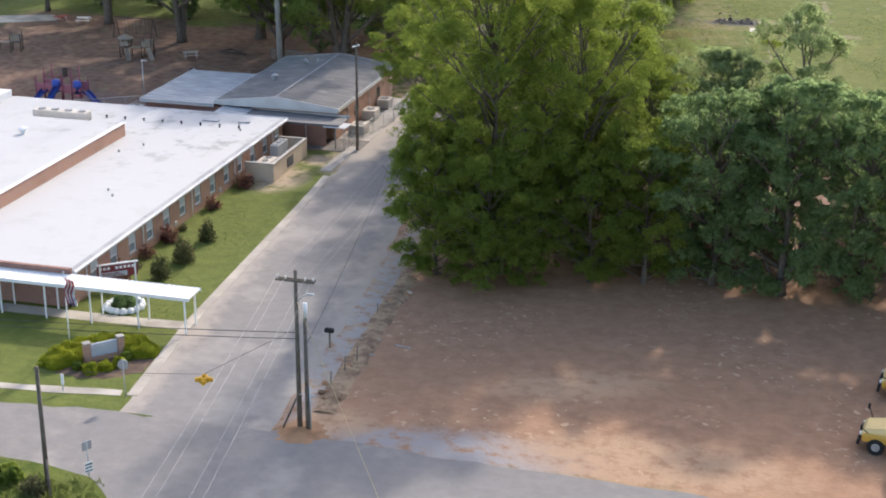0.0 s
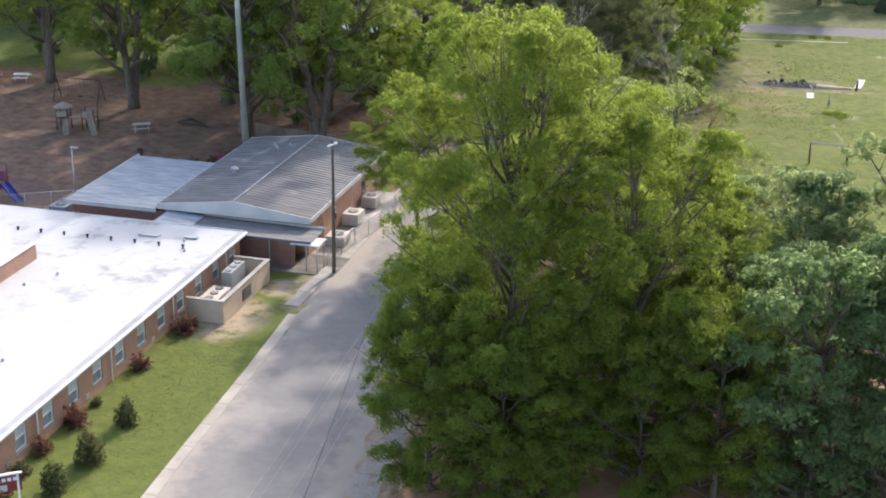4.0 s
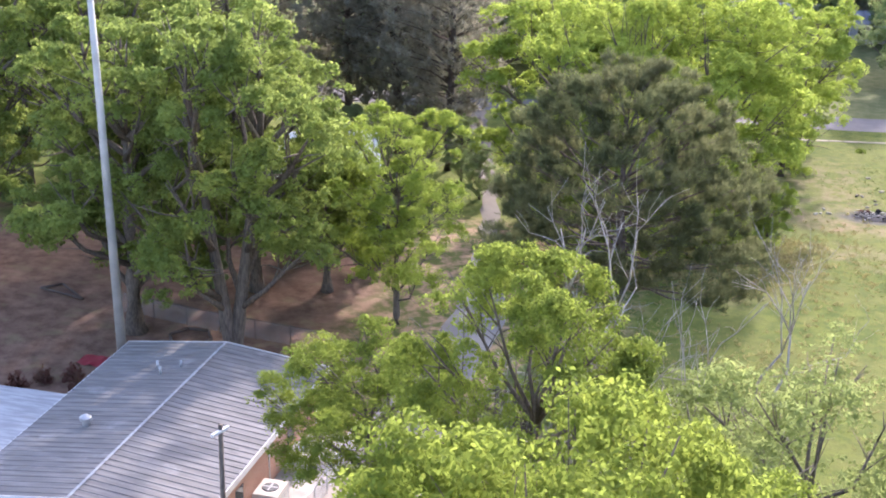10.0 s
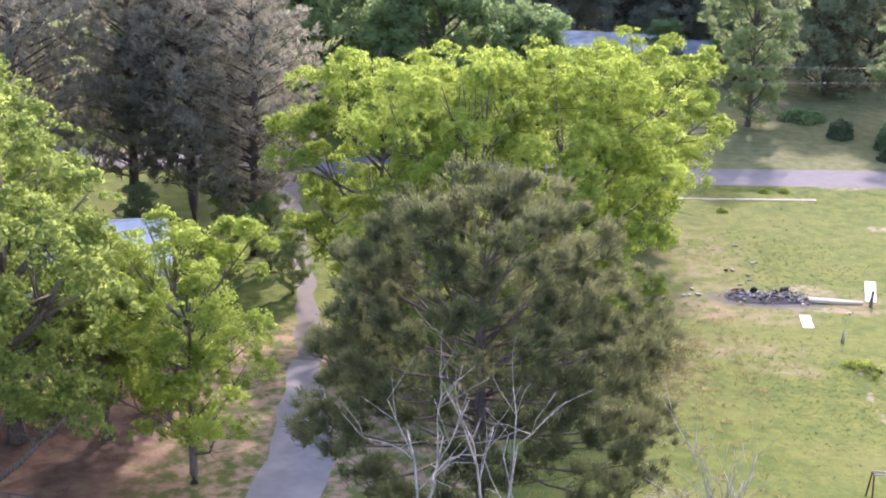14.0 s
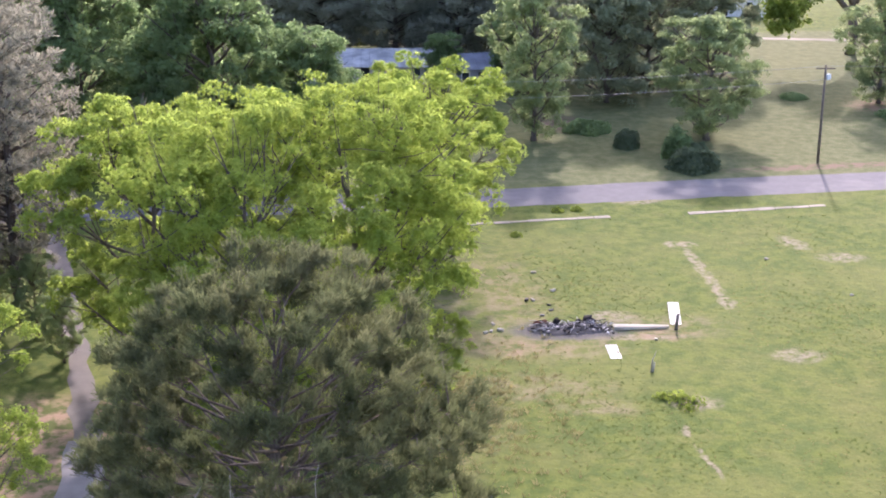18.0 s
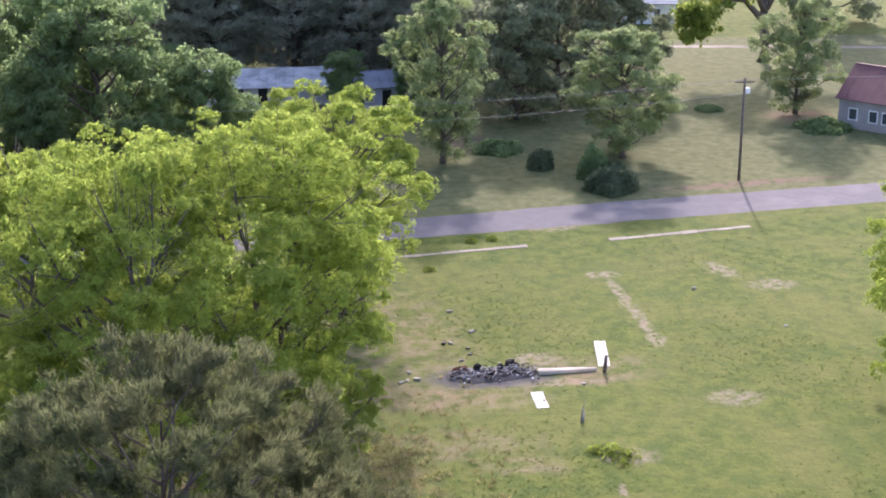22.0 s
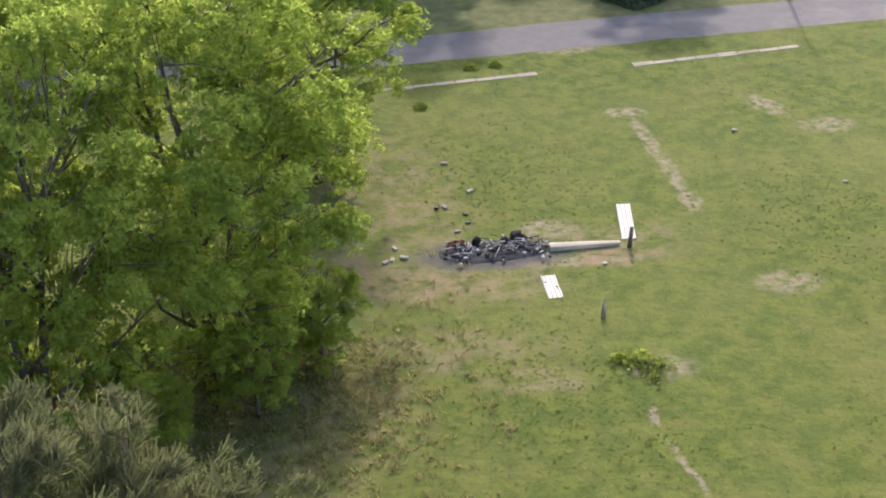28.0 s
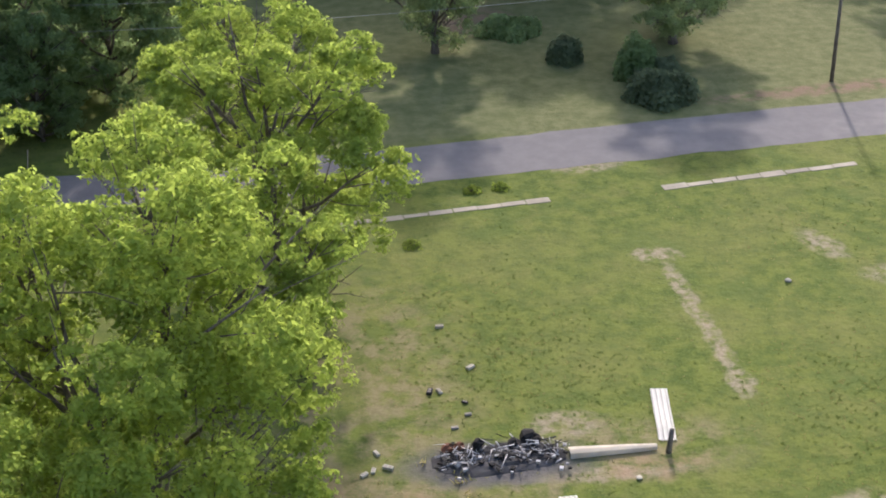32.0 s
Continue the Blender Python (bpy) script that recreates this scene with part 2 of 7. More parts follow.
def broadleaf(h, r, seed, leaf=LEAF, bark=BARK, low=0.3, lobes=15, tufts=1500, per=24, size=0.13, tuft=0.36, girth=0.024, forks=1, lump=1.0, inner=0.14):
    """Meshes of a trunk, its limbs and a crown of small leafy tufts, h metres tall, with a crown r metres wide each way."""
    rng = np.random.default_rng(seed)
    masses = crown_lobes(rng, h, r, low, lobes, lump)
    wood, limbs = bmesh.new(), []
    top = h * 0.72
    for k in range(forks):
        ang = k * math.tau / forks + seed
        off = 0 if forks == 1 else r * 0.28
        pts = [(0.15 * k * math.cos(ang), 0.15 * k * math.sin(ang), -0.2)]
        for f in (0.06, 0.25, 0.5, 0.75, 1.0):
            pts.append((off * f * math.cos(ang) + rng.normal(0, 0.16) * f, off * f * math.sin(ang) + rng.normal(0, 0.16) * f, top * f))
        g = h * girth / (1 if forks == 1 else 1.35)
        tube(wood, pts, [g * 1.5, g * 1.05, g * 0.9, g * 0.7, g * 0.45, g * 0.15], 9)
    for c, s in masses:
        start = np.array([0.0, 0.0, min(max(c[2] - s - 0.35 * math.hypot(c[0], c[1]), low * h * 0.6), top * 0.9)])
        if forks > 1:
            turn = max((k * math.tau / forks + seed for k in range(forks)), key=lambda a: math.cos(a) * c[0] + math.sin(a) * c[1])
            start[:2] = np.array([math.cos(turn), math.sin(turn)]) * r * 0.28 * start[2] / top
        mid = (start + c) / 2 + (rng.normal(0, 0.4), rng.normal(0, 0.4), -0.3)
        limb = bmesh.new()
        limbs.append(limb)
        tube(limb, [start, mid, c, c + (c - mid) * 0.5], [h * girth * 0.38, h * girth * 0.27, h * girth * 0.15, 0.02], 6)
        for _ in range(5):
            tip = c + blobs(rng, 1, 0.3)[0] * s * 0.95
            fork = mid + (c - mid) * rng.uniform(0.1, 0.9)
            tube(limb, [fork, (fork + tip) / 2 + rng.normal(0, 0.15, 3), tip], [h * girth * 0.13, h * girth * 0.085, 0.015], 4)
    centre, radius = np.array([c for c, _ in masses]), np.array([s for _, s in masses])
    # each mass carries smaller heads of foliage with gaps between them
    heads = lobes * 6
    pick = np.arange(heads) % lobes
    d = blobs(rng, heads, 0.25)
    head = centre[pick] + d * (radius[pick] * rng.uniform(0.62, 1.12, heads))[:, None] * (1, 1, 0.85)
    broad = np.clip(radius[pick] * rng.uniform(0.26, 0.52, heads), 0.55, 1.6)
    buried = ((np.linalg.norm((head[:, None] - centre) / (1, 1, 0.85), axis=2) / radius) < 0.55).any(1)
    weight = broad ** 2 * np.where(buried, inner, 1.0) * rng.uniform(0.5, 1.4, heads)
    pick = rng.choice(heads, tufts, p=weight / weight.sum())
    d = unit(rng.normal(0, 1, (tufts, 3)) + (0, 0, 0.75))
    q = head[pick] + d * (broad[pick] * rng.uniform(0.55, 1.12, tufts))[:, None] * (1, 1, 0.72)
    keep = q[:, 2] > 0.4
    q, d = q[keep], d[keep]
    n = len(q)
    wide = tuft * rng.uniform(0.6, 1.45, (n, 1, 1))
    e = unit(rng.normal(0, 1, (n, per, 3)) + (0, 0, 0.55) + d[:, None, :] * 0.3)
    p = q[:, None, :] + e * wide * rng.uniform(0.45, 1.05, (n, per, 1)) * (1, 1, 0.7)
    crown = quads("crown", leaves(rng, p.reshape(-1, 3), e.reshape(-1, 3) * 1.1, size, 1.9, 0.35, 0.6), leaf)
    made = []
    for bm, name in [(wood, "trunk")] + [(b, "limb") for b in limbs]:
        me = bpy.data.meshes.new(name)
        bm.to_mesh(me)
        bm.free()
        me.materials.append(bark)
        me.polygons.foreach_set("use_smooth", [True] * len(me.polygons))
        made.append((name, me))
    return made + [("crown", crown)]


def dome_pine(h, r, seed, needle, low=0.47, limbs_n=72, sprays=8, tuft=46, size=0.33):
    """An old open-grown pine: limbs rise and spread from a stout trunk to a wide dome of upright needle brushes."""
    rng = np.random.default_rng(seed)
    wood, limbs = bmesh.new(), []
    g = h * 0.016
    bend = [(0, 0, -0.2), (0.05, 0, h * 0.1), (0.15, -0.1, h * 0.45), (-0.1, 0.1, h * 0.7), (0.1, 0.0, h * 0.93)]
    tube(wood, bend, [g * 1.35, g * 1.05, g * 0.8, g * 0.5, 0.05], 10)
    where, out = [], []
    for k in range(limbs_n):
        f = (k + 0.5) / limbs_n
        tip_z = h * (low + (0.99 - low) * f ** 0.9)
        u = max(0.0, (tip_z / h - 0.54) / 0.46)
        reach = r * max(0.015, 1 - u ** 2.0) ** 0.5 * rng.uniform(0.80, 1.04)
        ang = k * 2.399 + rng.uniform(-0.3, 0.3)
        d = np.array([math.cos(ang), math.sin(ang), 0.0])
        side = np.array([-d[1], d[0], 0.0])
        rise = reach * (0.06 + 0.62 * f) + 1.2 * f
        a = np.array([0, 0, max(h * 0.22, tip_z - rise)])
        tip = d * reach + (0, 0, tip_z)
        mid = a * 0.45 + tip * 0.55 + (0, 0, -0.05 * reach) + side * rng.normal(0, 0.25)
        limb = bmesh.new()
        limbs.append(limb)
        w = 0.032 + 0.008 * reach
        tube(limb, [a, mid, tip], [w, w * 0.6, 0.015], 6)
        m = max(5, int(sprays * (0.62 + 0.75 * reach / r)))
        for j in range(m):
            s = rng.uniform(0.50, 1.0) ** 0.65
            root = a * (1 - s) ** 2 + 2 * mid * s * (1 - s) + tip * s * s
            spray = root + side * rng.normal(0, 0.24) * reach * (0.35 + 0.5 * s) + d * rng.uniform(0.0, 0.7) + (0, 0, rng.uniform(0.1, 0.8))
            tube(limb, [root, (root + spray) / 2 + (0, 0, -0.05), spray], [0.03, 0.02, 0.008], 4)
            for _ in range(5):
                where.append(spray + rng.normal(0, 0.27, 3) * (1, 1, 0.55))
                out.append(d * 0.55 + (0, 0, 1.0))
    q, lean = np.array(where), np.array(out)
    n = len(q)
    e = unit(rng.normal(0, 0.55, (n, tuft, 3)) + lean[:, None, :])
    l = size * rng.uniform(0.6, 1.35, (n, tuft, 1))
    base = q[:, None, :] + rng.normal(0, 0.09, (n, tuft, 3)) + e * 0.05
    wide = unit(np.cross(e, rng.normal(0, 1, e.shape))) * 0.015
    c = np.stack([base - wide, base + wide, base + e * l + wide * 0.8, base + e * l - wide * 0.8], 2).reshape(-1, 4, 3)
    made = []
    for bm, name in [(wood, "trunk")] + [(b, "limb") for b in limbs]:
        me = bpy.data.meshes.new(name)
        bm.to_mesh(me)
        bm.free()
        me.materials.append(BARK_PINE)
        me.polygons.foreach_set("use_smooth", [True] * len(me.polygons))
        made.append((name, me))
    return made + [("crown", quads("crown", c, needle))]


def pine(h, r, seed, needle=NEEDLE, low=0.35, whorls=15, per=7, tuft=46, dome=1.0, size=0.42, thick=3.4, lift=0.22, foot=0.5, clear=0.56):
    """A pine: straight trunk, whorls of limbs, tufts of needles towards their ends."""
    rng = np.random.default_rng(seed)
    wood, limbs = bmesh.new(), []
    g = h * 0.016
    tube(wood, [(0, 0, -0.2), (0.05, 0, h * 0.1), (rng.normal(0, 0.2), rng.normal(0, 0.2), h * 0.5), (rng.normal(0, 0.2), rng.normal(0, 0.2), h * 0.97)], [g * 1.25, g, g * 0.7, 0.04], 9)
    where, out = [], []
    for k in range(whorls):
        f = k / (whorls - 1)
        reach = r * max(0.04, 1 - f ** 3.0) ** 0.5 * (foot + (1 - foot) * min(1, f * 2.6))
        tip_z = h * (low + (0.985 - low) * f)
        limb = bmesh.new()
        limbs.append(limb)
        for j in range(per):
            ang = j * math.tau / per + k * 0.9 + rng.uniform(-0.35, 0.35)
            l = reach * rng.uniform(0.78, 1.08)
            d = np.array([math.cos(ang), math.sin(ang), 0])
            rise = l * (lift + 0.28 * f * dome) + rng.normal(0, 0.2)
            a = np.array([0, 0, max(h * 0.1, tip_z - rise)])
            tip = np.array([0, 0, tip_z + rng.normal(0, 0.3)]) + d * l
            mid = (a + tip) / 2 + (0, 0, 0.02 * l)
            tube(limb, [a, mid, tip], [0.05 + 0.009 * l, 0.03 + 0.005 * l, 0.012], 5)
            for m in range(max(5, int(l * thick))):
                s = rng.uniform(clear, 1.04) if m % 6 else rng.uniform(clear - 0.2, clear)
                q = a * (1 - s) ** 2 + 2 * mid * s * (1 - s) + tip * s * s if s < 1 else tip
                side = np.array([-d[1], d[0], 0]) * rng.normal(0, 0.26) * l * (0.3 + 0.45 * s)
                twig = q + side + d * rng.uniform(0, 0.5) + (0, 0, rng.uniform(-0.05, 0.55))
                if m % 3 == 0:
                    tube(limb, [q, twig], [0.025, 0.01], 4)
                where.append(np.tile(twig, (tuft, 1)))
                e = unit(rng.normal(0, 0.75, (tuft, 3)) + d * 0.4 + (0, 0, 0.8))
                out.append(e)
    q, e = np.concatenate(where), np.concatenate(out)
    n = len(q)
    l = size * rng.uniform(0.7, 1.3, (n, 1))
    side = unit(np.cross(e, rng.normal(0, 1, (n, 3)))) * 0.05
    q = q + rng.normal(0, 0.10, (n, 3))
    crown = quads("crown", np.stack([q - side * 0.6, q + side * 0.6, q + e * l + side, q + e * l - side], 1), needle)
    made = []
    for bm, name in [(wood, "trunk")] + [(b, "whorl") for b in limbs]:
        me = bpy.data.meshes.new(name)
        bm.to_mesh(me)
        bm.free()
        me.materials.append(BARK_PINE)
        me.polygons.foreach_set("use_smooth", [True] * len(me.polygons))
        made.append((name, me))
    return made + [("crown", crown)]


def plant(name, meshes, x, y, turn, scale, label, group="", flat=1.0, z=0.0, category="tree"):
    """A tree of its own on given meshes; scale is the size, flat the share of its height."""
    ob = thing(name, x, y, z, label, category, group, turn)
    ob.scale = (scale, scale, scale * flat)
    for part_name, me in meshes:
        hang(new(part_name, me), ob)
    return ob


# ---- ground ----
def ground_material():
    n = Nodes("ground_cover")
    warp = n.noise(0.22, 4, 0.6, out="Color")
    shift = n.tree.nodes.new("ShaderNodeVectorMath")
    shift.operation = "MULTIPLY_ADD"
    n.put(shift.inputs[0], warp)
    shift.inputs[1].default_value = (5.0, 5.0, 0)
    n.put(shift.inputs[2], n.pos)
    back = n.tree.nodes.new("ShaderNodeVectorMath")
    back.operation = "SUBTRACT"
    n.put(back.inputs[0], shift.outputs[0])
    back.inputs[1].default_value = (2.5, 2.5, 0)
    x, y, _ = n.xyz(back.outputs[0])

    def patch(x0, x1, y0, y1, soft=1.0):
        a = n.math("MULTIPLY", n.step(x, x0 - soft, x0 + soft), n.math("SUBTRACT", 1.0, n.step(x, x1 - soft, x1 + soft)))
        b = n.math("MULTIPLY", n.step(y, y0 - soft, y0 + soft), n.math("SUBTRACT", 1.0, n.step(y, y1 - soft, y1 + soft)))
        return n.math("MULTIPLY", a, b)

    small = n.tree.nodes.new("ShaderNodeVectorMath")
    small.operation = "MULTIPLY_ADD"
    n.put(small.inputs[0], n.noise(0.9, 4, 0.6, out="Color"))
    small.inputs[1].default_value = (1.3, 1.3, 0)
    n.put(small.inputs[2], n.pos)
    near = small.outputs[0]

    def oval(cx, cy, rx, ry, angle=0.0, soft=0.5):
        m = n.tree.nodes.new("ShaderNodeMapping")
        m.vector_type = "TEXTURE"
        n.put(m.inputs["Vector"], near)
        m.inputs["Location"].default_value = (cx + 0.65, cy + 0.65, 0)
        m.inputs["Rotation"].default_value = (0, 0, radians(angle))
        m.inputs["Scale"].default_value = (rx, ry, 1)
        u, v, _ = n.xyz(m.outputs[0])
        d = n.math("ADD", n.math("MULTIPLY", u, u), n.math("MULTIPLY", v, v))
        return n.math("SUBTRACT", 1.0, n.step(d, 1 - soft, 1 + soft))

    def ovals(rows):
        total = 0.0
        for row in rows:
            total = n.math("MAXIMUM", total, oval(*row))
        return total

    fine, mid, broad = n.noise(7.0, 6, 0.7), n.noise(0.9, 5, 0.6), n.noise(0.12, 4, 0.55)
    tuft = n.noise(2.4, 3, 0.5)
    grass = n.mix(n.step(mid, 0.38, 0.62), (0.060, 0.092, 0.015), (0.116, 0.142, 0.026))
    grass = n.mix(n.math("MULTIPLY", n.step(broad, 0.42, 0.66), 0.5), grass, (0.155, 0.158, 0.046))
    grass = n.mix(n.math("MULTIPLY", n.step(tuft, 0.60, 0.70), 0.75), grass, (0.05, 0.075, 0.018))
    grass = n.mix(n.math("MULTIPLY", n.step(fine, 0.46, 0.66), 0.55), grass, (0.146, 0.170, 0.032))
    blade = n.noise(5.0, 5, 0.75, n.stretched(1.0, 0.35, 1.0, 0.1))
    grass = n.mix(n.math("MULTIPLY", n.step(blade, 0.54, 0.68), 0.6), grass, (0.058, 0.082, 0.020))
    grass = n.mix(n.math("MULTIPLY", n.step(n.noise(11.0, 3, 0.6), 0.62, 0.72), 0.3), grass, (0.175, 0.172, 0.056))
    # soft patches of straw, olive and deep green, a metre or two across
    grass = n.mix(n.math("MULTIPLY", n.step(n.noise(0.42, 6, 0.68), 0.50, 0.64), 0.42), grass, (0.168, 0.166, 0.048))
    grass = n.mix(n.math("MULTIPLY", n.step(n.noise(0.23, 5, 0.62), 0.52, 0.66), 0.5), grass, (0.078, 0.112, 0.024))
    lawn = n.mix(n.step(mid, 0.3, 0.7), (0.098, 0.125, 0.028), (0.140, 0.160, 0.038))
    lawn = n.mix(n.math("MULTIPLY", n.step(fine, 0.5, 0.8), 0.35), lawn, (0.175, 0.175, 0.06))
    c = n.mix(patch(-30, 4, -60, 0, 0.6), grass, lawn)
    c = n.mix(patch(14, 120, 104.5, 175, 0.8), c, n.mix(n.step(mid, 0.3, 0.7), (0.098, 0.115, 0.040), (0.160, 0.160, 0.070)))
    # dirt lot and road verge
    dirt = n.mix(n.step(mid, 0.3, 0.7), (0.305, 0.176, 0.106), (0.385, 0.228, 0.140))
    dirt = n.mix(n.math("MULTIPLY", n.step(n.noise(0.35, 5, 0.65), 0.55, 0.72), 0.4), dirt, (0.40, 0.26, 0.165))
    dirt = n.mix(n.math("MULTIPLY", n.step(fine, 0.55, 0.8), 0.25), dirt, (0.13, 0.08, 0.05))
    # Pale flecks: stones, and sun dapples on the lot painted into the dirt.
    dirt = n.mix(n.math("MULTIPLY", n.step(n.noise(1.7, 2, 0.5), 0.60, 0.70), n.step(n.noise(0.16, 3), 0.46, 0.58)), dirt, (0.50, 0.345, 0.225))
    c = n.mix(patch(8.0, 90, -58, -8, 0.8), c, dirt)
    # leaf litter under the woods and on the playground
    litter = n.mix(n.step(mid, 0.3, 0.7), (0.130, 0.078, 0.055), (0.235, 0.150, 0.105))
    litter = n.mix(n.math("MULTIPLY", n.step(n.noise(0.5, 4), 0.52, 0.7), 0.55), litter, (0.22, 0.18, 0.10))
    c = n.mix(patch(14, 70, -24, 12, 2.0), c, litter)
    c = n.mix(patch(-64, -2, 0, 52, 2.0), c, litter)
    c = n.mix(patch(-6, 12, 18, 60, 2.0), c, n.mix(n.step(mid, 0.4, 0.62), (0.11, 0.13, 0.035), (0.34, 0.235, 0.150)))
    c = n.mix(ovals(((-50.0, 57.0, 8.0, 4.5, 10, 0.8), (-38.0, 50.5, 4.0, 2.0, 0, 0.8))), c, n.mix(n.step(mid, 0.3, 0.7), (0.10, 0.13, 0.03), (0.16, 0.18, 0.045)))
    # bare, sandy and dry patches in the field
    bare = ovals(((40.7, 88.4, 1.3, 0.7), (41.2, 84.0, 0.45, 3.4, 4, 0.9), (41.7, 79.2, 0.45, 3.0, 3, 0.9), (42.0, 75.6, 0.7, 1.3), (44.8, 65.7, 1.7, 1.1, 0, 0.95), (50.0, 88.6, 0.9, 1.8, 20, 0.95), (53.0, 85.0, 1.8, 1.0, 0, 0.95),
                  (35.3, 54.7, 0.30, 0.7, 0, 0.95), (36.0, 50.6, 0.22, 2.0, 12, 1.0), (36.5, 58.5, 1.6, 1.0, 0, 0.8), (38.9, 100.0, 2.2, 0.8, 5, 0.8), (34.0, 69.2, 3.8, 0.5, 0, 0.9), (33.2, 73.0, 1.6, 1.0, 0, 0.9)))
    c = n.mix(n.math("MULTIPLY", bare, n.math("MULTIPLY", n.step(n.noise(1.6, 6, 0.7), 0.36, 0.62), 0.85)), c, n.mix(fine, (0.24, 0.190, 0.130), (0.35, 0.285, 0.210)))
    straw = ovals(((28.5, 68.4, 5.5, 3.0, 0, 0.9), (27.0, 70.0, 4.5, 2.0, 0, 0.9), (17.0, 54.0, 5.5, 7.0, 0, 0.9), (21.5, 56.0, 3.5, 4.0, 0, 0.95), (26.5, 61.0, 5.0, 2.0, 0, 0.95), (30.5, 58.0, 2.5, 1.2, 0, 0.95), (24.0, 76.0, 5.0, 10.0, 0, 0.9), (36.0, 71.0, 5.0, 2.2, 0, 0.9)))
    c = n.mix(n.math("MULTIPLY", straw, n.math("MULTIPLY", n.step(n.noise(0.7, 5, 0.65), 0.40, 0.64), 0.78)), c, n.mix(fine, (0.19, 0.155, 0.085), (0.26, 0.21, 0.12)))
    rusty = ovals(((26.2, 67.4, 3.4, 1.5, 0, 0.95), (22.0, 68.8, 2.6, 1.8, 0, 0.95), (36.6, 69.6, 2.2, 1.0, 0, 0.95)))
    c = n.mix(n.math("MULTIPLY", rusty, n.math("MULTIPLY", n.step(n.noise(0.9, 6, 0.7), 0.38, 0.64), 0.75)), c, n.mix(fine, (0.225, 0.140, 0.085), (0.30, 0.215, 0.145)))
    c = n.mix(ovals(((29.8, 70.4, 3.9, 1.6, 0, 0.7),)), c, (0.10, 0.095, 0.09))
    # wet gravel apron, orange earth at the lot's mouth, sunlit patches painted in
    c = n.mix(n.math("MULTIPLY", ovals(((26.0, -56.5, 6.5, 2.4, 0, 0.9), (20.0, -56.2, 4.0, 1.4, 0, 0.9))), n.step(mid, 0.3, 0.55)), c, (0.30, 0.28, 0.27))
    c = n.mix(n.math("MULTIPLY", ovals(((36.0, -55.0, 8.0, 3.0, 0, 0.9), (30.0, -46.0, 5.0, 2.0, 20, 1.0), (17.0, -55.0, 2.4, 1.6, 0, 0.9), (15.0, -44.0, 0.7, 10.0, 5, 0.9), (13.4, -26.0, 0.8, 9.0, 6, 0.9))), n.step(mid, 0.25, 0.6)), c, (0.44, 0.29, 0.18))
    # pale sandy shoulders of the side road
    c = n.mix(n.math("MULTIPLY", ovals(((1.0, -3.0, 3.0, 5.0, 0, 0.8), (-4.2, -10.5, 2.6, 3.6, 0, 0.9), (-2.6, -4.0, 1.6, 1.6, 0, 0.9))), n.step(mid, 0.25, 0.55)), c, n.mix(fine, (0.34, 0.25, 0.165), (0.50, 0.40, 0.29)))
    # pale gravel shoulder between the side road and the clay bank, brown verge of the far road
    gravel = n.mix(fine, (0.27, 0.25, 0.228), (0.44, 0.405, 0.365))
    gravel = n.mix(n.math("MULTIPLY", n.step(n.noise(0.55, 6, 0.7), 0.5, 0.62), 0.8), gravel, (0.40, 0.285, 0.18))
    gravel = n.mix(n.math("MULTIPLY", n.step(n.noise(2.2, 5, 0.7), 0.58, 0.68), 0.6), gravel, (0.14, 0.115, 0.085))
    c = n.mix(n.math("MULTIPLY", ovals(((13.0, -37.0, 1.5, 18.0, 4, 0.6),)), n.step(mid, 0.3, 0.52)), c, gravel)
    c = n.mix(n.math("MULTIPLY", ovals(((58.0, 110.4, 9.0, 0.9, 7, 0.9), (35.0, 126.5, 3.0, 3.0, 0, 0.9), (70.5, 134.0, 3.5, 2.5, 0, 0.9))), n.step(mid, 0.3, 0.6)), c, (0.19, 0.13, 0.085))
    n.bump(n.math("ADD", fine, n.math("MULTIPLY", tuft, 2.0)), 0.6, 0.06)
    return n.done(c, 0.95, 0.0, 0.15)


def ground_sheet():
    bm = bmesh.new()
    cuts = [-900, -400, -200, -120, -60, 0, 60, 120, 200, 400, 900]
    grid = [[bm.verts.new((x, y, 0)) for x in cuts] for y in cuts]
    for r, s in zip(grid, grid[1:]):
        for k in range(len(cuts) - 1):
            bm.faces.new((r[k], r[k + 1], s[k + 1], s[k]))
    return tagged(part("ground", bm, GROUND), "grass, bare dirt and leaf litter over level ground", "ground", kind="structure")


GROUND = ground_material()
ground_sheet()


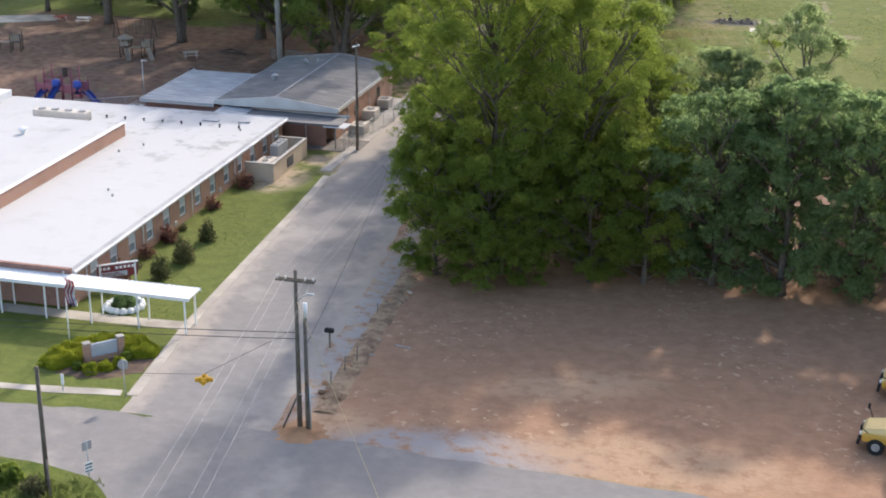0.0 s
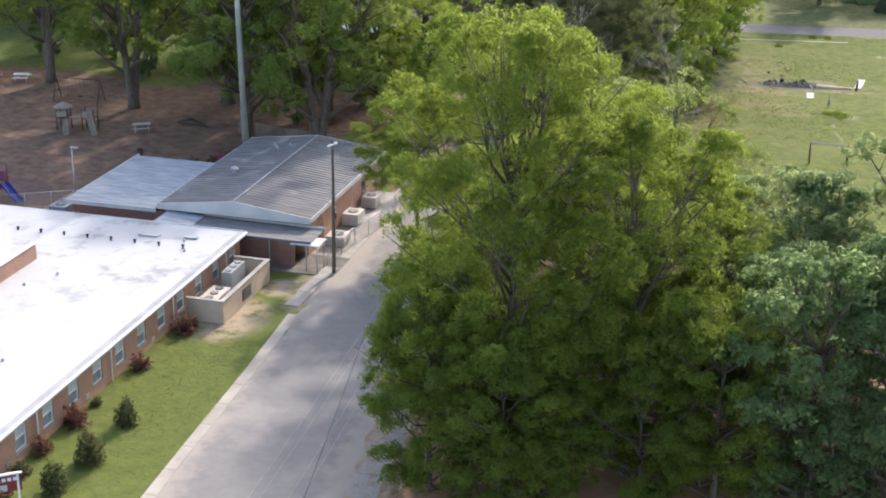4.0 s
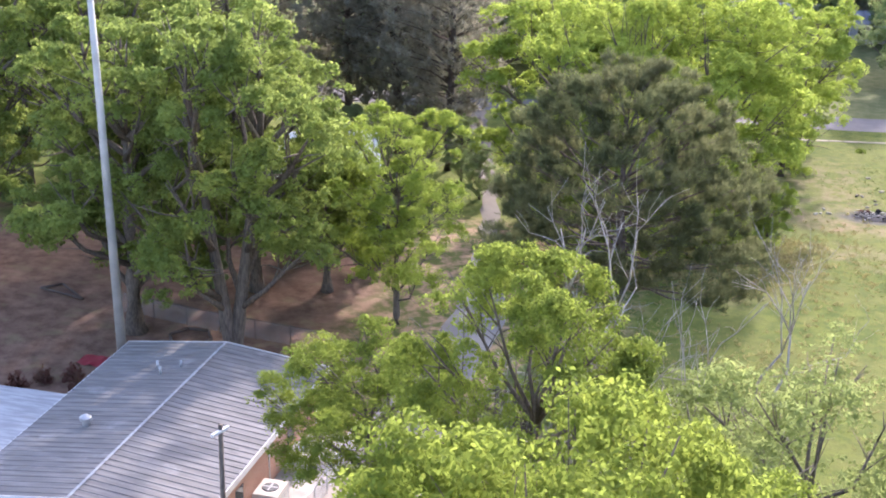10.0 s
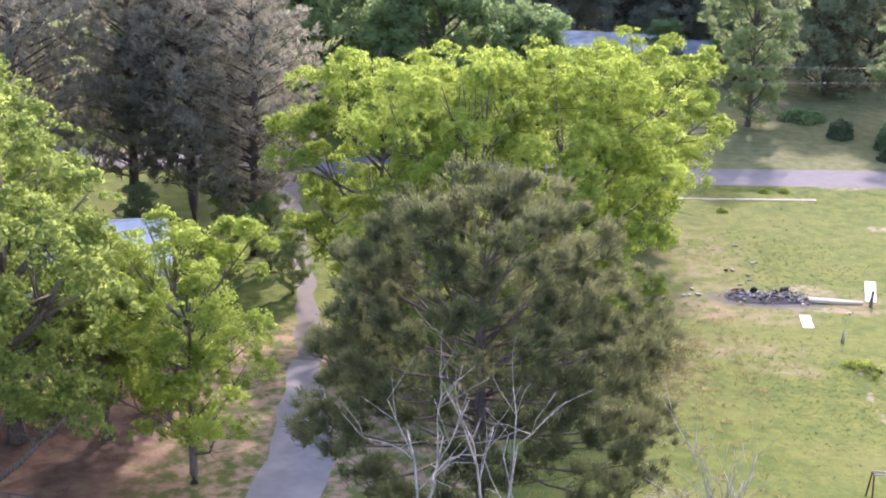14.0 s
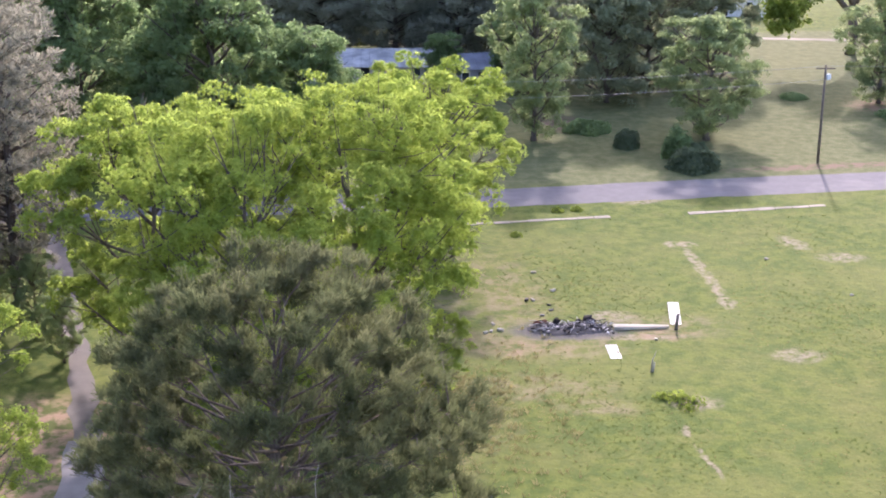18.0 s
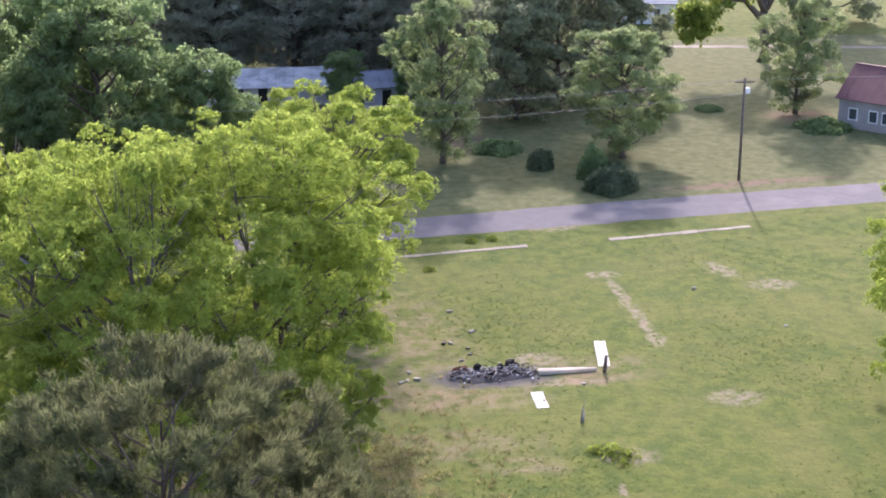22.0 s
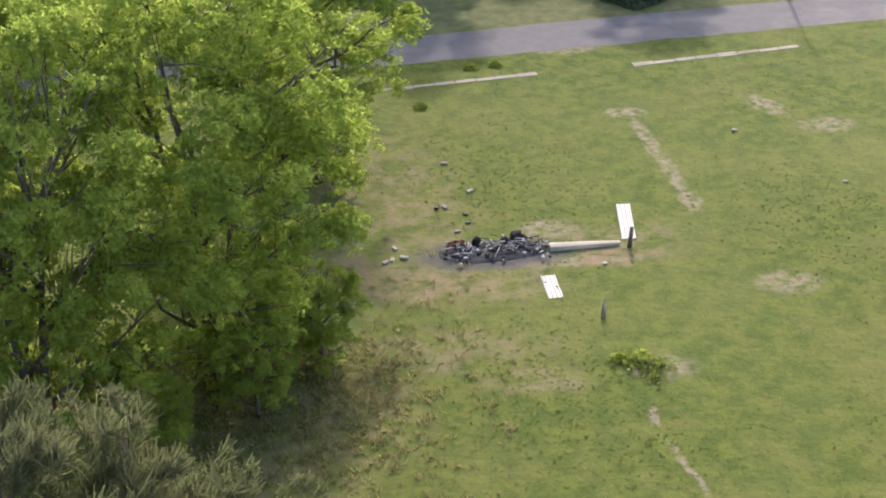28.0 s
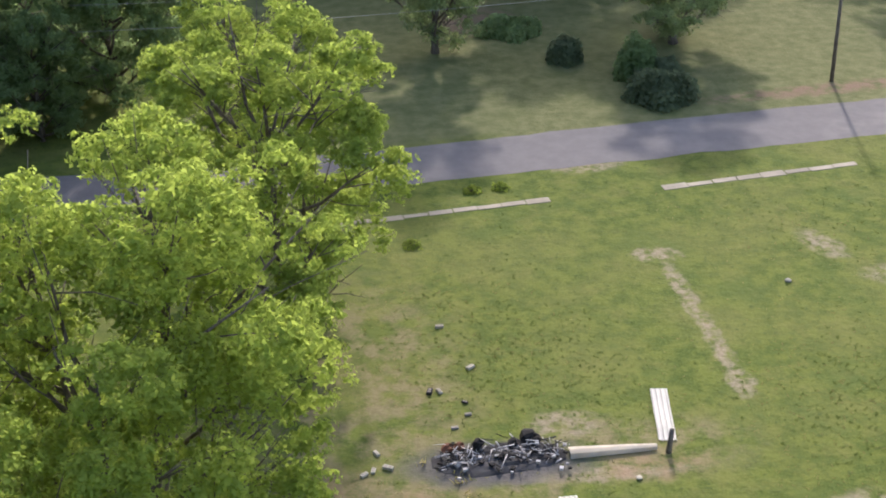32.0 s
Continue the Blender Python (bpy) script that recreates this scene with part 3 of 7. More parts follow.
def asphalt(name, base, patchy, dusty=False):
    n = Nodes(name)
    fine, mid, broad = n.noise(18, 4, 0.7), n.noise(1.1, 5, 0.65), n.noise(0.16, 4, 0.6)
    c = n.mix(n.step(mid, 0.3, 0.7), tuple(v * 0.93 for v in base), tuple(v * 1.06 for v in base))
    c = n.mix(n.math("MULTIPLY", n.step(broad, 0.5, 0.68), patchy), c, (0.40, 0.36, 0.31))
    c = n.mix(n.math("MULTIPLY", n.step(fine, 0.55, 0.8), 0.3), c, tuple(v * 0.6 for v in base))
    if dusty:
        # sand washed in from both edges
        x, y, _ = n.xyz()
        wander = n.math("MULTIPLY", n.math("SUBTRACT", n.noise(0.5, 5, 0.65), 0.5), 5.0)
        right = n.math("ADD", n.math("SUBTRACT", x, n.math("SUBTRACT", 8.4, n.math("MULTIPLY", y, 0.0875))), wander)
        left = n.math("ADD", n.math("SUBTRACT", n.math("SUBTRACT", -0.86, n.math("MULTIPLY", y, 0.092)), x), wander)
        left = n.math("ADD", left, n.math("MULTIPLY", n.step(y, -13.0, -3.0), 2.6))
        dust = n.math("MAXIMUM", n.step(right, -1.9, 0.4), n.step(left, -1.2, 0.5))
        dust = n.math("MULTIPLY", dust, n.math("SUBTRACT", 1.0, n.step(y, 26.0, 34.0)))
        c = n.mix(n.math("MULTIPLY", dust, 0.7), c, n.mix(fine, (0.36, 0.305, 0.245), (0.46, 0.40, 0.33)))
    n.bump(fine, 0.4, 0.01)
    return n.done(c, 0.9, 0.0, 0.25)


ASPHALT_SIDE = asphalt("sandy_asphalt", (0.235, 0.218, 0.202), 0.5, True)
ASPHALT_CROSS = asphalt("cross_street_asphalt", (0.225, 0.209, 0.194), 0.5)
ASPHALT_FAR = asphalt("grey_asphalt", (0.150, 0.141, 0.136), 0.15)


def strip(name, left, right, mat, label, category, z=0.006, wob=0.12, seed=1, step=1.5, kind="structure", crown=0.0):
    """A paved strip between two polylines, with uneven edges."""
    rng = np.random.default_rng(seed)

    def dense(line, count):
        line = np.array(line, float)
        far = np.r_[0, np.cumsum(np.linalg.norm(np.diff(line, axis=0), axis=1))]
        s = np.linspace(0, far[-1], count)
        return np.stack([np.interp(s, far, line[:, 0]), np.interp(s, far, line[:, 1])], 1)

    length = sum(math.dist(a, b) for a, b in zip(left, left[1:]))
    count = max(3, int(length / step))
    a, b = dense(left, count), dense(right, count)
    across = unit(b - a)
    a = a + across * rng.normal(0, wob, (count, 1))
    b = b + across * rng.normal(0, wob, (count, 1))
    verts, faces = [], []
    for p, q in zip(a, b):
        verts += [(*p, z), (*((p + q) / 2), z + crown), (*q, z)]
    for k in range(count - 1):
        faces += [(3 * k, 3 * k + 1, 3 * k + 4, 3 * k + 3), (3 * k + 1, 3 * k + 2, 3 * k + 5, 3 * k + 4)]
    ob = new(name, mesh_from(name, verts, faces, mat))
    if ob.data.polygons[0].normal.z < 0:
        ob.data.flip_normals()
    return tagged(ob, label, category, kind=kind)


strip("road_school", [(3.5, -57.2), (2.25, -44), (1.4, -29), (0.8, -18), (0.0, -6), (-0.4, 8), (-0.4, 24), (0.3, 40), (-0.6, 46), (-1.6, 54)],
      [(13.4, -57.2), (12.7, -43), (11.0, -25), (9.2, -9), (7.5, 5), (5.0, 16), (4.1, 26), (4.2, 40), (2.6, 46), (0.2, 54)], ASPHALT_SIDE,
      "worn grey asphalt side road with pale sandy edges", "road", z=0.010)
# The drive's dark asphalt carries the trees' shade in its colour.
strip("road_drive", [(-1.2, 53.6), (-4.6, 68), (-9.0, 82), (-13, 95.5)], [(0.3, 53.6), (-3.0, 68), (-7.2, 82), (-11, 95.5)], asphalt("shaded_old_asphalt", (0.15, 0.135, 0.115), 0.3), "narrow old drive under the pines, tree shade in its dark colour", "road", z=0.007, wob=0.2)
strip("road_cross", [(-600, -57.5), (-4, -58), (4, -57.2), (14, -57.0), (25, -57.6), (44, -58), (600, -58)], [(-600, -64), (0, -64.2), (5.3, -65), (9.5, -68.5), (25, -69), (44, -70), (600, -70)], ASPHALT_CROSS,
      "worn grey asphalt cross street at the junction", "road", z=0.006, wob=0.15)
strip("road_far", [(-140, 84), (-60, 91), (-12, 95), (27.1, 98.5), (44.5, 100.8), (67.7, 103.7), (160, 116)], [(-140, 90), (-60, 97), (-12, 100.5), (27.8, 103.9), (45.6, 106.5), (69.7, 109.3), (160, 122)], ASPHALT_FAR,
      "grey asphalt country road beyond the field", "road", z=0.012, wob=0.07)


# ---- the woods: prototypes, then every tree at its own place ----
OAK_A = broadleaf(26.3, 8.6, 11, LEAF, low=0.06, lobes=44, tufts=6200, per=28, size=0.095, tuft=0.44, girth=0.013, inner=0.4)
OAK_B = broadleaf(22, 7.0, 12, LEAF, low=0.12, lobes=30, tufts=3900, per=28, size=0.095, tuft=0.40, girth=0.016, inner=0.35)
OAK_C = broadleaf(16, 5.8, 13, LEAF, low=0.10, lobes=24, tufts=3000, per=32, size=0.080, tuft=0.38, girth=0.015, inner=0.35)
OAK_HIGH = broadleaf(16, 5.8, 13, LEAF, low=0.36, lobes=22, tufts=2600, per=32, size=0.080, tuft=0.38, girth=0.015, inner=0.35)
OAK_D = broadleaf(14, 5.0, 33, LEAF, low=0.03, lobes=24, tufts=2300, per=26, size=0.10, tuft=0.42, girth=0.014, inner=0.4)
SHADE_A = broadleaf(24, 8.6, 41, LEAF_SHADE, low=0.26, lobes=28, tufts=2900, per=22, size=0.15, tuft=0.45, forks=2, girth=0.028)
SHADE_B = broadleaf(22, 7.8, 42, LEAF_SHADE, low=0.24, lobes=25, tufts=2500, per=22, size=0.15, tuft=0.45, girth=0.028)
ROADSIDE = broadleaf(17.2, 6.3, 44, LEAF_LIGHT, low=0.20, lobes=24, tufts=2300, per=26, size=0.105, tuft=0.38, girth=0.016)
THICKET = broadleaf(14, 5.6, 14, LEAF_DARK, low=0.04, lobes=24, tufts=1500, per=22, size=0.15, tuft=0.42)
THICKET_B = broadleaf(14.6, 5.0, 54, LEAF_DARK, low=0.04, lobes=22, tufts=1400, per=22, size=0.15, tuft=0.42)
SPRING_A = broadleaf(20, 8.6, 15, LEAF_LIGHT, low=0.06, lobes=40, tufts=5400, per=26, size=0.110, tuft=0.36, forks=3, lump=1.05, girth=0.015, inner=0.28)
SPRING_B = broadleaf(18, 7.0, 16, LEAF_LIGHT, low=0.08, lobes=27, tufts=3200, per=24, size=0.118, tuft=0.36, girth=0.018, inner=0.25)
SPRING_C = broadleaf(20, 8.2, 19, LEAF_LIGHT, low=0.06, lobes=36, tufts=4300, per=26, size=0.110, tuft=0.36, forks=2, lump=1.05, girth=0.017, inner=0.28)
GREY_A = broadleaf(17, 6.0, 17, LEAF_GREY, low=0.12, girth=0.018, lobes=30, tufts=2200, per=20, size=0.15, tuft=0.5, inner=0.35)
SPARSE = broadleaf(17, 5.2, 27, LEAF_GREY, low=0.2, girth=0.016, lobes=15, tufts=850, per=20, size=0.13, tuft=0.42)
WILLOWY = broadleaf(18, 5.8, 28, LEAF_PALE, girth=0.016, low=0.22, lobes=20, tufts=1050, per=20, size=0.10, tuft=0.5, lump=0.95, inner=0.3)
FAR_A = broadleaf(19, 8.0, 18, LEAF_HAZE, low=0.08, lobes=26, tufts=1900, per=18, size=0.25, tuft=0.75, inner=0.3)
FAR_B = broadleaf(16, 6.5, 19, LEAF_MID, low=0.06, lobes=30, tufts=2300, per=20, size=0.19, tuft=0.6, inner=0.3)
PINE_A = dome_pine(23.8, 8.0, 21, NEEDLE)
PINE_C = pine(24, 7.4, 23, NEEDLE_HAZE, low=0.10, whorls=15, per=8, tuft=16, size=0.65)
PINE_B = pine(26, 7.4, 22, NEEDLE_BROWN, low=0.20, whorls=16, per=7, tuft=14, size=0.5, thick=2.7, clear=0.42, lift=0.3)

WOODS = "trees beside the side road"
for meshes, x, y, turn, s, flat in ((OAK_A, 20.0, -27.8, 20, 0.86, 1.16), (OAK_B, 26.3, -25.0, 140, 0.92, 1.02), (OAK_B, 14.2, -0.6, 75, 0.82, 1.10), (OAK_C, 24.0, -13.5, 35, 1.0, 1.0), (OAK_C, 21.5, -16.5, 120, 1.05, 1.15),
                                    (OAK_C, 29.6, -16.6, 250, 0.92, 1.0), (OAK_D, 16.0, -29.5, 300, 0.86, 1.0), (OAK_D, 27.5, -28.0, 0, 0.76, 0.95), (OAK_D, 31.5, -27.0, 80, 0.92, 0.95), (OAK_D, 22.6, -30.0, 330, 0.58, 0.95), (OAK_D, 15.2, -24.0, 40, 0.82, 1.1), (OAK_D, 20.5, -31.5, 150, 0.80, 0.95), (OAK_D, 14.2, -17.5, 220, 0.62, 1.0), (OAK_C, 13.0, -8.5, 60, 0.72, 1.0)):
    plant("tree", meshes, x, y, turn, s, "tall leafy green tree at the edge of the woods", WOODS, flat)
plant("tree", OAK_HIGH, 5.0, 5.6, 15, 0.92, "leafy green tree leaning over the side road by the annex", WOODS, 0.88)
for k, (x, y, turn, s) in enumerate(((36.5, -26.0, 160, 1.02), (41.5, -26.5, 230, 1.08), (47.0, -25.5, 300, 1.06), (52.5, -26.0, 40, 1.08), (58.5, -25.5, 100, 1.06), (64.5, -26.5, 190, 1.08),
                      (34.0, -17.5, 20, 0.84), (40.5, -17.0, 110, 0.84), (48.5, -16.5, 250, 0.86), (56.0, -17.0, 10, 0.9))):
    plant("thicket_tree", (THICKET, THICKET_B)[k % 2], x, y, turn, s, "dense dark green tree leafy down to the ground", "thicket beside the dirt lot")
for x, y, turn, s in ((30.0, -7.0, 10, 0.72), (35.5, -11.0, 75, 0.84), (38.5, -3.0, 280, 0.50), (47.5, -7.0, 330, 0.60), (55.0, -8.0, 30, 0.66), (19.5, 9.5, 160, 0.52), (11.5, 12.0, 300, 0.55)):
    plant("young_tree", GREY_A, x, y, turn, s, "young grey-green tree with open foliage", "young trees between woods and field")
for x, y, turn, s in ((41.3, -9.9, 100, 1.03), (33.0, -2.0, 20, 0.66), (30.5, 5.0, 300, 0.50)):
    plant("sapling", SPARSE, x, y, turn, s, "thin sapling with sparse pale green leaves", "saplings between woods and field")
for x, y, turn, s in ((25.0, -1.8, 260, 0.98), (20.5, -7.5, 30, 0.78), (29.5, -2.5, 120, 0.72), (21.5, 4.0, 200, 0.74)):
    plant("airy_tree", WILLOWY, x, y, turn, s, "pale feathery tree with fine airy leaves", "airy trees between woods and field")

PLAYGROUND = "shade trees round the playground"
for meshes, x, y, turn, s, flat in ((SHADE_A, -11.4, 28.2, 200, 0.94, 1.0), (SHADE_B, -19.5, 30.5, 30, 1.0, 0.95), (SHADE_B, -14.5, 40.0, 100, 0.80, 1.0), (SHADE_B, -9.6, 41.3, 320, 0.60, 0.95), (SHADE_A, -36.2, 39.2, 60, 0.95, 1.0), (SHADE_A, -50.1, 46.7, 310, 0.95, 1.0),
                                    (SHADE_B, -27.5, 44.0, 250, 1.0, 1.0), (SHADE_A, -21.0, 46.0, 170, 0.95, 0.95), (OAK_B, -43.0, 58.0, 10, 1.0, 1.0), (OAK_B, -62.0, 52.0, 130, 1.0, 1.0)):
    plant("shade_tree", meshes, x, y, turn, s, "big leafy shade tree with a stout dark trunk", PLAYGROUND, flat)
plant("spring_tree", ROADSIDE, -3.0, 36.8, 0, 0.86, "bright green tree with a high crown beside the side road", "spring-green trees")
for x, y, turn, s in ((-13.2, 54.0, 220, 0.36),):
    plant("spring_tree", SPRING_B, x, y, turn, s, "bright spring-green tree beside the side road", "spring-green trees")
for meshes, x, y, turn, s, flat in ((SPRING_A, 15.6, 60.0, 10, 0.98, 1.0), (SPRING_C, 8.5, 53.5, 130, 0.90, 1.10), (SPRING_B, 3.0, 62.0, 200, 1.06, 0.98), (SPRING_B, 20.5, 80.5, 300, 0.96, 0.95), (SPRING_B, 19.5, 95.0, 120, 0.74, 1.0)):
    plant("spring_tree", meshes, x, y, turn, s, "broad bright spring-green tree at the edge of the field", "spring-green trees", flat)
plant("spring_tree", SPRING_B, 58.0, 66.0, 60, 0.86, "bright spring-green tree standing alone in the field", "spring-green trees")
for x, y, turn, s in ((17.5, 56.5, 40, 0.34), (20.5, 60.5, 150, 0.30), (13.0, 52.0, 250, 0.36), (9.0, 47.5, 330, 0.34), (4.5, 54.0, 80, 0.42)):
    plant("understory_tree", SPRING_B, x, y, turn, s, "low spring-green undergrowth below the broad trees", "undergrowth below the spring-green trees")
for x, y, turn, s in ((-13.5, 47.0, 0, 0.5), (-8.0, 46.0, 100, 0.46), (-20.0, 52.5, 210, 0.56), (-26.0, 56.0, 300, 0.6), (-34.0, 57.0, 40, 0.62), (-41.0, 52.0, 160, 0.55), (-49.0, 60.0, 270, 0.6), (-57.0, 58.0, 20, 0.6), (-17.5, 38.5, 120, 0.34)):
    plant("understory_tree", THICKET_B, x, y, turn, s, "dense dark undergrowth behind the playground trees", "undergrowth behind the playground")
for x, y, turn, s in ((-7.0, 70.0, 0, 0.34), (-4.2, 65.5, 90, 0.28), (-11.0, 74.5, 190, 0.36), (-17.5, 71.0, 270, 0.34)):
    plant("understory_tree", GREY_A, x, y, turn, s, "low grey-green bushy tree below the pines", "understory below the pines")
plant("pine_tree", PINE_A, 14.0, 22.8, 0, 0.985, "large dark pine with a rounded crown", flat=0.955)
for x, y, turn, s in ((-15.0, 77.0, 0, 1.0), (-9.0, 73.0, 140, 0.9), (-20.5, 79.0, 250, 1.0), (-27.0, 72.0, 40, 1.0), (-15.0, 88.5, 90, 0.95), (-36.0, 78.0, 200, 1.0)):
    plant("pine_tree", PINE_B, x, y, turn, s, "tall brownish pine with bare lower trunk", "brown pines along the side road")

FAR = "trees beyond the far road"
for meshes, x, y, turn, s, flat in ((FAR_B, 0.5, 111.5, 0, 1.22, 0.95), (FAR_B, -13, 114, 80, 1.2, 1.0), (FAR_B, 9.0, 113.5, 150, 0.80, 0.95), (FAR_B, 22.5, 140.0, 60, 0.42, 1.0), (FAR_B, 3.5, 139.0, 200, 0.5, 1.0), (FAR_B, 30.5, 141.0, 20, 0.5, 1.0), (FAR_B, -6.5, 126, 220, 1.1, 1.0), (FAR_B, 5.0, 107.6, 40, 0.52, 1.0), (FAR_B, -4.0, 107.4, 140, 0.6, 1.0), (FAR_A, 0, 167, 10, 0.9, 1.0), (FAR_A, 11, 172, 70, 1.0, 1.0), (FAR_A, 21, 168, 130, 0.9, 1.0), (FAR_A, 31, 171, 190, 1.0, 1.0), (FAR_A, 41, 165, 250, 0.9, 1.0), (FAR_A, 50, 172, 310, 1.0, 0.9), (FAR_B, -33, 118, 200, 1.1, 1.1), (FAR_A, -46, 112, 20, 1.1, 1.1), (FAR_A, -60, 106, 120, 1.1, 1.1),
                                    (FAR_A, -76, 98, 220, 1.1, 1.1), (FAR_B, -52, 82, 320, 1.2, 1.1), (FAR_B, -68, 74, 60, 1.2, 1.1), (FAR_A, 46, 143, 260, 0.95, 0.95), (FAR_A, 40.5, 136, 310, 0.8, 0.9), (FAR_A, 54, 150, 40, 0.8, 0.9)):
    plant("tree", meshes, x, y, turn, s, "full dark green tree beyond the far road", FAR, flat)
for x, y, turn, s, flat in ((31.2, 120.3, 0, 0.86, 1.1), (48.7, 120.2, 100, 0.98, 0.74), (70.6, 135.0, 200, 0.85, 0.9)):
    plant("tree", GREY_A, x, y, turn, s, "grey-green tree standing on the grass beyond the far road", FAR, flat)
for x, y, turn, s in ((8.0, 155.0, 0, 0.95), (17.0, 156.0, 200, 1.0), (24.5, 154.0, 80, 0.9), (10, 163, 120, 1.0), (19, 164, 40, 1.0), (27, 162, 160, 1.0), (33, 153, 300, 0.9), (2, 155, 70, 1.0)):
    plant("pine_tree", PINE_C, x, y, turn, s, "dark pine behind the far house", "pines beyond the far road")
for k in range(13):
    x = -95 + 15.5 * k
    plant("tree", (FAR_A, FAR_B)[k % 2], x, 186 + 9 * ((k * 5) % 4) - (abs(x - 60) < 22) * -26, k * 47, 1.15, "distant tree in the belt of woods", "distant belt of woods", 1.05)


def dead_tree(h, seed, spread=0.35):
    """Bare branching stems without leaves."""
    rng = np.random.default_rng(seed)
    wood, stems = bmesh.new(), []

    def grow(bm, p, d, l, r, depth):
        pts, q = [p], Vector(p)
        e = Vector(d)
        for _ in range(3):
            e = (e + Vector(rng.normal(0, 0.16, 3))).normalized()
            q = q + e * l / 3
            pts.append(q.copy())
        tube(bm, pts, [r, r * 0.88, r * 0.74, r * 0.55], 6 if depth < 2 else 4)
        if depth < 4:
            for _ in range(3 if depth else 4):
                f = rng.integers(1, 4)
                t = (e * (1.2 - 0.15 * depth) + Vector(rng.normal(0, spread * 1.7, 3)) + Vector((0, 0, 0.35))).normalized()
                b = bm
                if depth == 0:
                    b = bmesh.new()
                    stems.append(b)
                grow(b, pts[f], t, l * rng.uniform(0.5, 0.75), r * 0.5, depth + 1)

    grow(wood, Vector((0, 0, -0.1)), Vector((0, 0, 1)), h * 0.5, h * 0.012, 0)
    out = []
    for name, bm in [("trunk", wood)] + [("limb", b) for b in stems]:
        me = bpy.data.meshes.new(name)
        bm.to_mesh(me)
        bm.free()
        me.materials.append(BARK_DEAD)
        me.polygons.foreach_set("use_smooth", [True] * len(me.polygons))
        out.append((name, me))
    return out


DEAD_A, DEAD_B = dead_tree(17, 5, 0.28), dead_tree(13, 9, 0.42)
for meshes, x, y, turn, s in ((DEAD_A, 14.8, 9.4, 0, 1.02), (DEAD_B, 19.0, 9.6, 90, 1.22), (DEAD_B, 11.8, 7.8, 200, 1.18), (DEAD_A, 19.2, 0.2, 30, 0.94), (DEAD_A, 23.4, 11.8, 290, 0.88), (DEAD_B, 9.0, 12.0, 150, 0.98)):
    plant("dead_tree", meshes, x, y, turn, s, "bare grey dead tree with forked branches", "dead trees below the pine")


# ---- shrubs ----
def shrub(r, h, seed, leaf, n=1500, size=0.14, low=0.0, ragged=0.0):
    rng = np.random.default_rng(seed)
    d = blobs(rng, n, 0.3)
    d[:, 2] = np.abs(d[:, 2])
    lump = 1 + 0.18 * np.sin(d[:, 0] * 5 + seed) * np.cos(d[:, 1] * 4 + seed * 2)
    p = d * (r, r, h * (1 - low)) * (rng.uniform(0.72, 1.05, n) * lump)[:, None] + (0, 0, low * h)
    if ragged:
        sprig = blobs(rng, 26, 0.9)
        pick = rng.integers(0, 26, n)
        reach = rng.uniform(0.15, 1.0, n)[:, None]
        q = np.abs(sprig[pick] * (1, 1, 0)) * 0 + sprig[pick] * reach * (r, r, h) * rng.uniform(0.85, 1.25, (26, 1))[pick] + rng.normal(0, 0.07 * r, (n, 3))
        p = np.where(rng.uniform(0, 1, (n, 1)) < ragged, q, p)
        p[:, 2] = np.abs(p[:, 2])
    me = quads("foliage", leaves(rng, p, d, size, 1.5, 0.1, 0.7), leaf)
    bm = bmesh.new()
    for k in range(5):
        a = k * math.tau / 5 + seed
        tube(bm, [(0, 0, -0.05), (r * 0.25 * math.cos(a), r * 0.25 * math.sin(a), h * 0.35), (r * 0.6 * math.cos(a), r * 0.6 * math.sin(a), h * 0.75)], [0.035, 0.025, 0.01], 5)
    st = bpy.data.meshes.new("stem")
    bm.to_mesh(st)
    bm.free()
    st.materials.append(BARK)
    return [("stem", st), ("foliage", me)]


# ---- school ----
def brick_mat(name, a, b, mortar):
    n = Nodes(name)
    n_tex = n.tree.nodes.new("ShaderNodeTexBrick")
    x, y, z = n.xyz()
    flat = n.tree.nodes.new("ShaderNodeCombineXYZ")
    n.put(flat.inputs[0], n.math("ADD", x, y))
    n.put(flat.inputs[1], z)
    n.put(n_tex.inputs["Vector"], flat.outputs[0])
    n_tex.inputs["Color1"].default_value, n_tex.inputs["Color2"].default_value, n_tex.inputs["Mortar"].default_value = (*a, 1), (*b, 1), (*mortar, 1)
    n_tex.inputs["Scale"].default_value, n_tex.inputs["Brick Width"].default_value, n_tex.inputs["Row Height"].default_value = 1.0, 0.22, 0.075
    n_tex.inputs["Mortar Size"].default_value = 0.006
    c = n.mix(n.math("MULTIPLY", n.step(n.noise(0.5, 4), 0.45, 0.75), 0.35), n_tex.outputs[0], tuple(v * 0.6 for v in a))
    n.bump(n_tex.outputs[1], -0.4, 0.01)
    return n.done(c, 0.88)


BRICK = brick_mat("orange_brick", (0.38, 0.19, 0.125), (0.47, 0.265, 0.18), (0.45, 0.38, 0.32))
# Darker copy of the brick puts shade into the wall colour.
BRICK_SHADED = brick_mat("shaded_brick", (0.24, 0.115, 0.085), (0.31, 0.16, 0.12), (0.30, 0.25, 0.22))
BLIND = plain("window_blind", (0.55, 0.58, 0.59), 0.5, vary=0.15)
PANE = plain("pane_over_blind", (0.26, 0.30, 0.32), 0.12, vary=0.25, bump=0.0, spec=0.7)


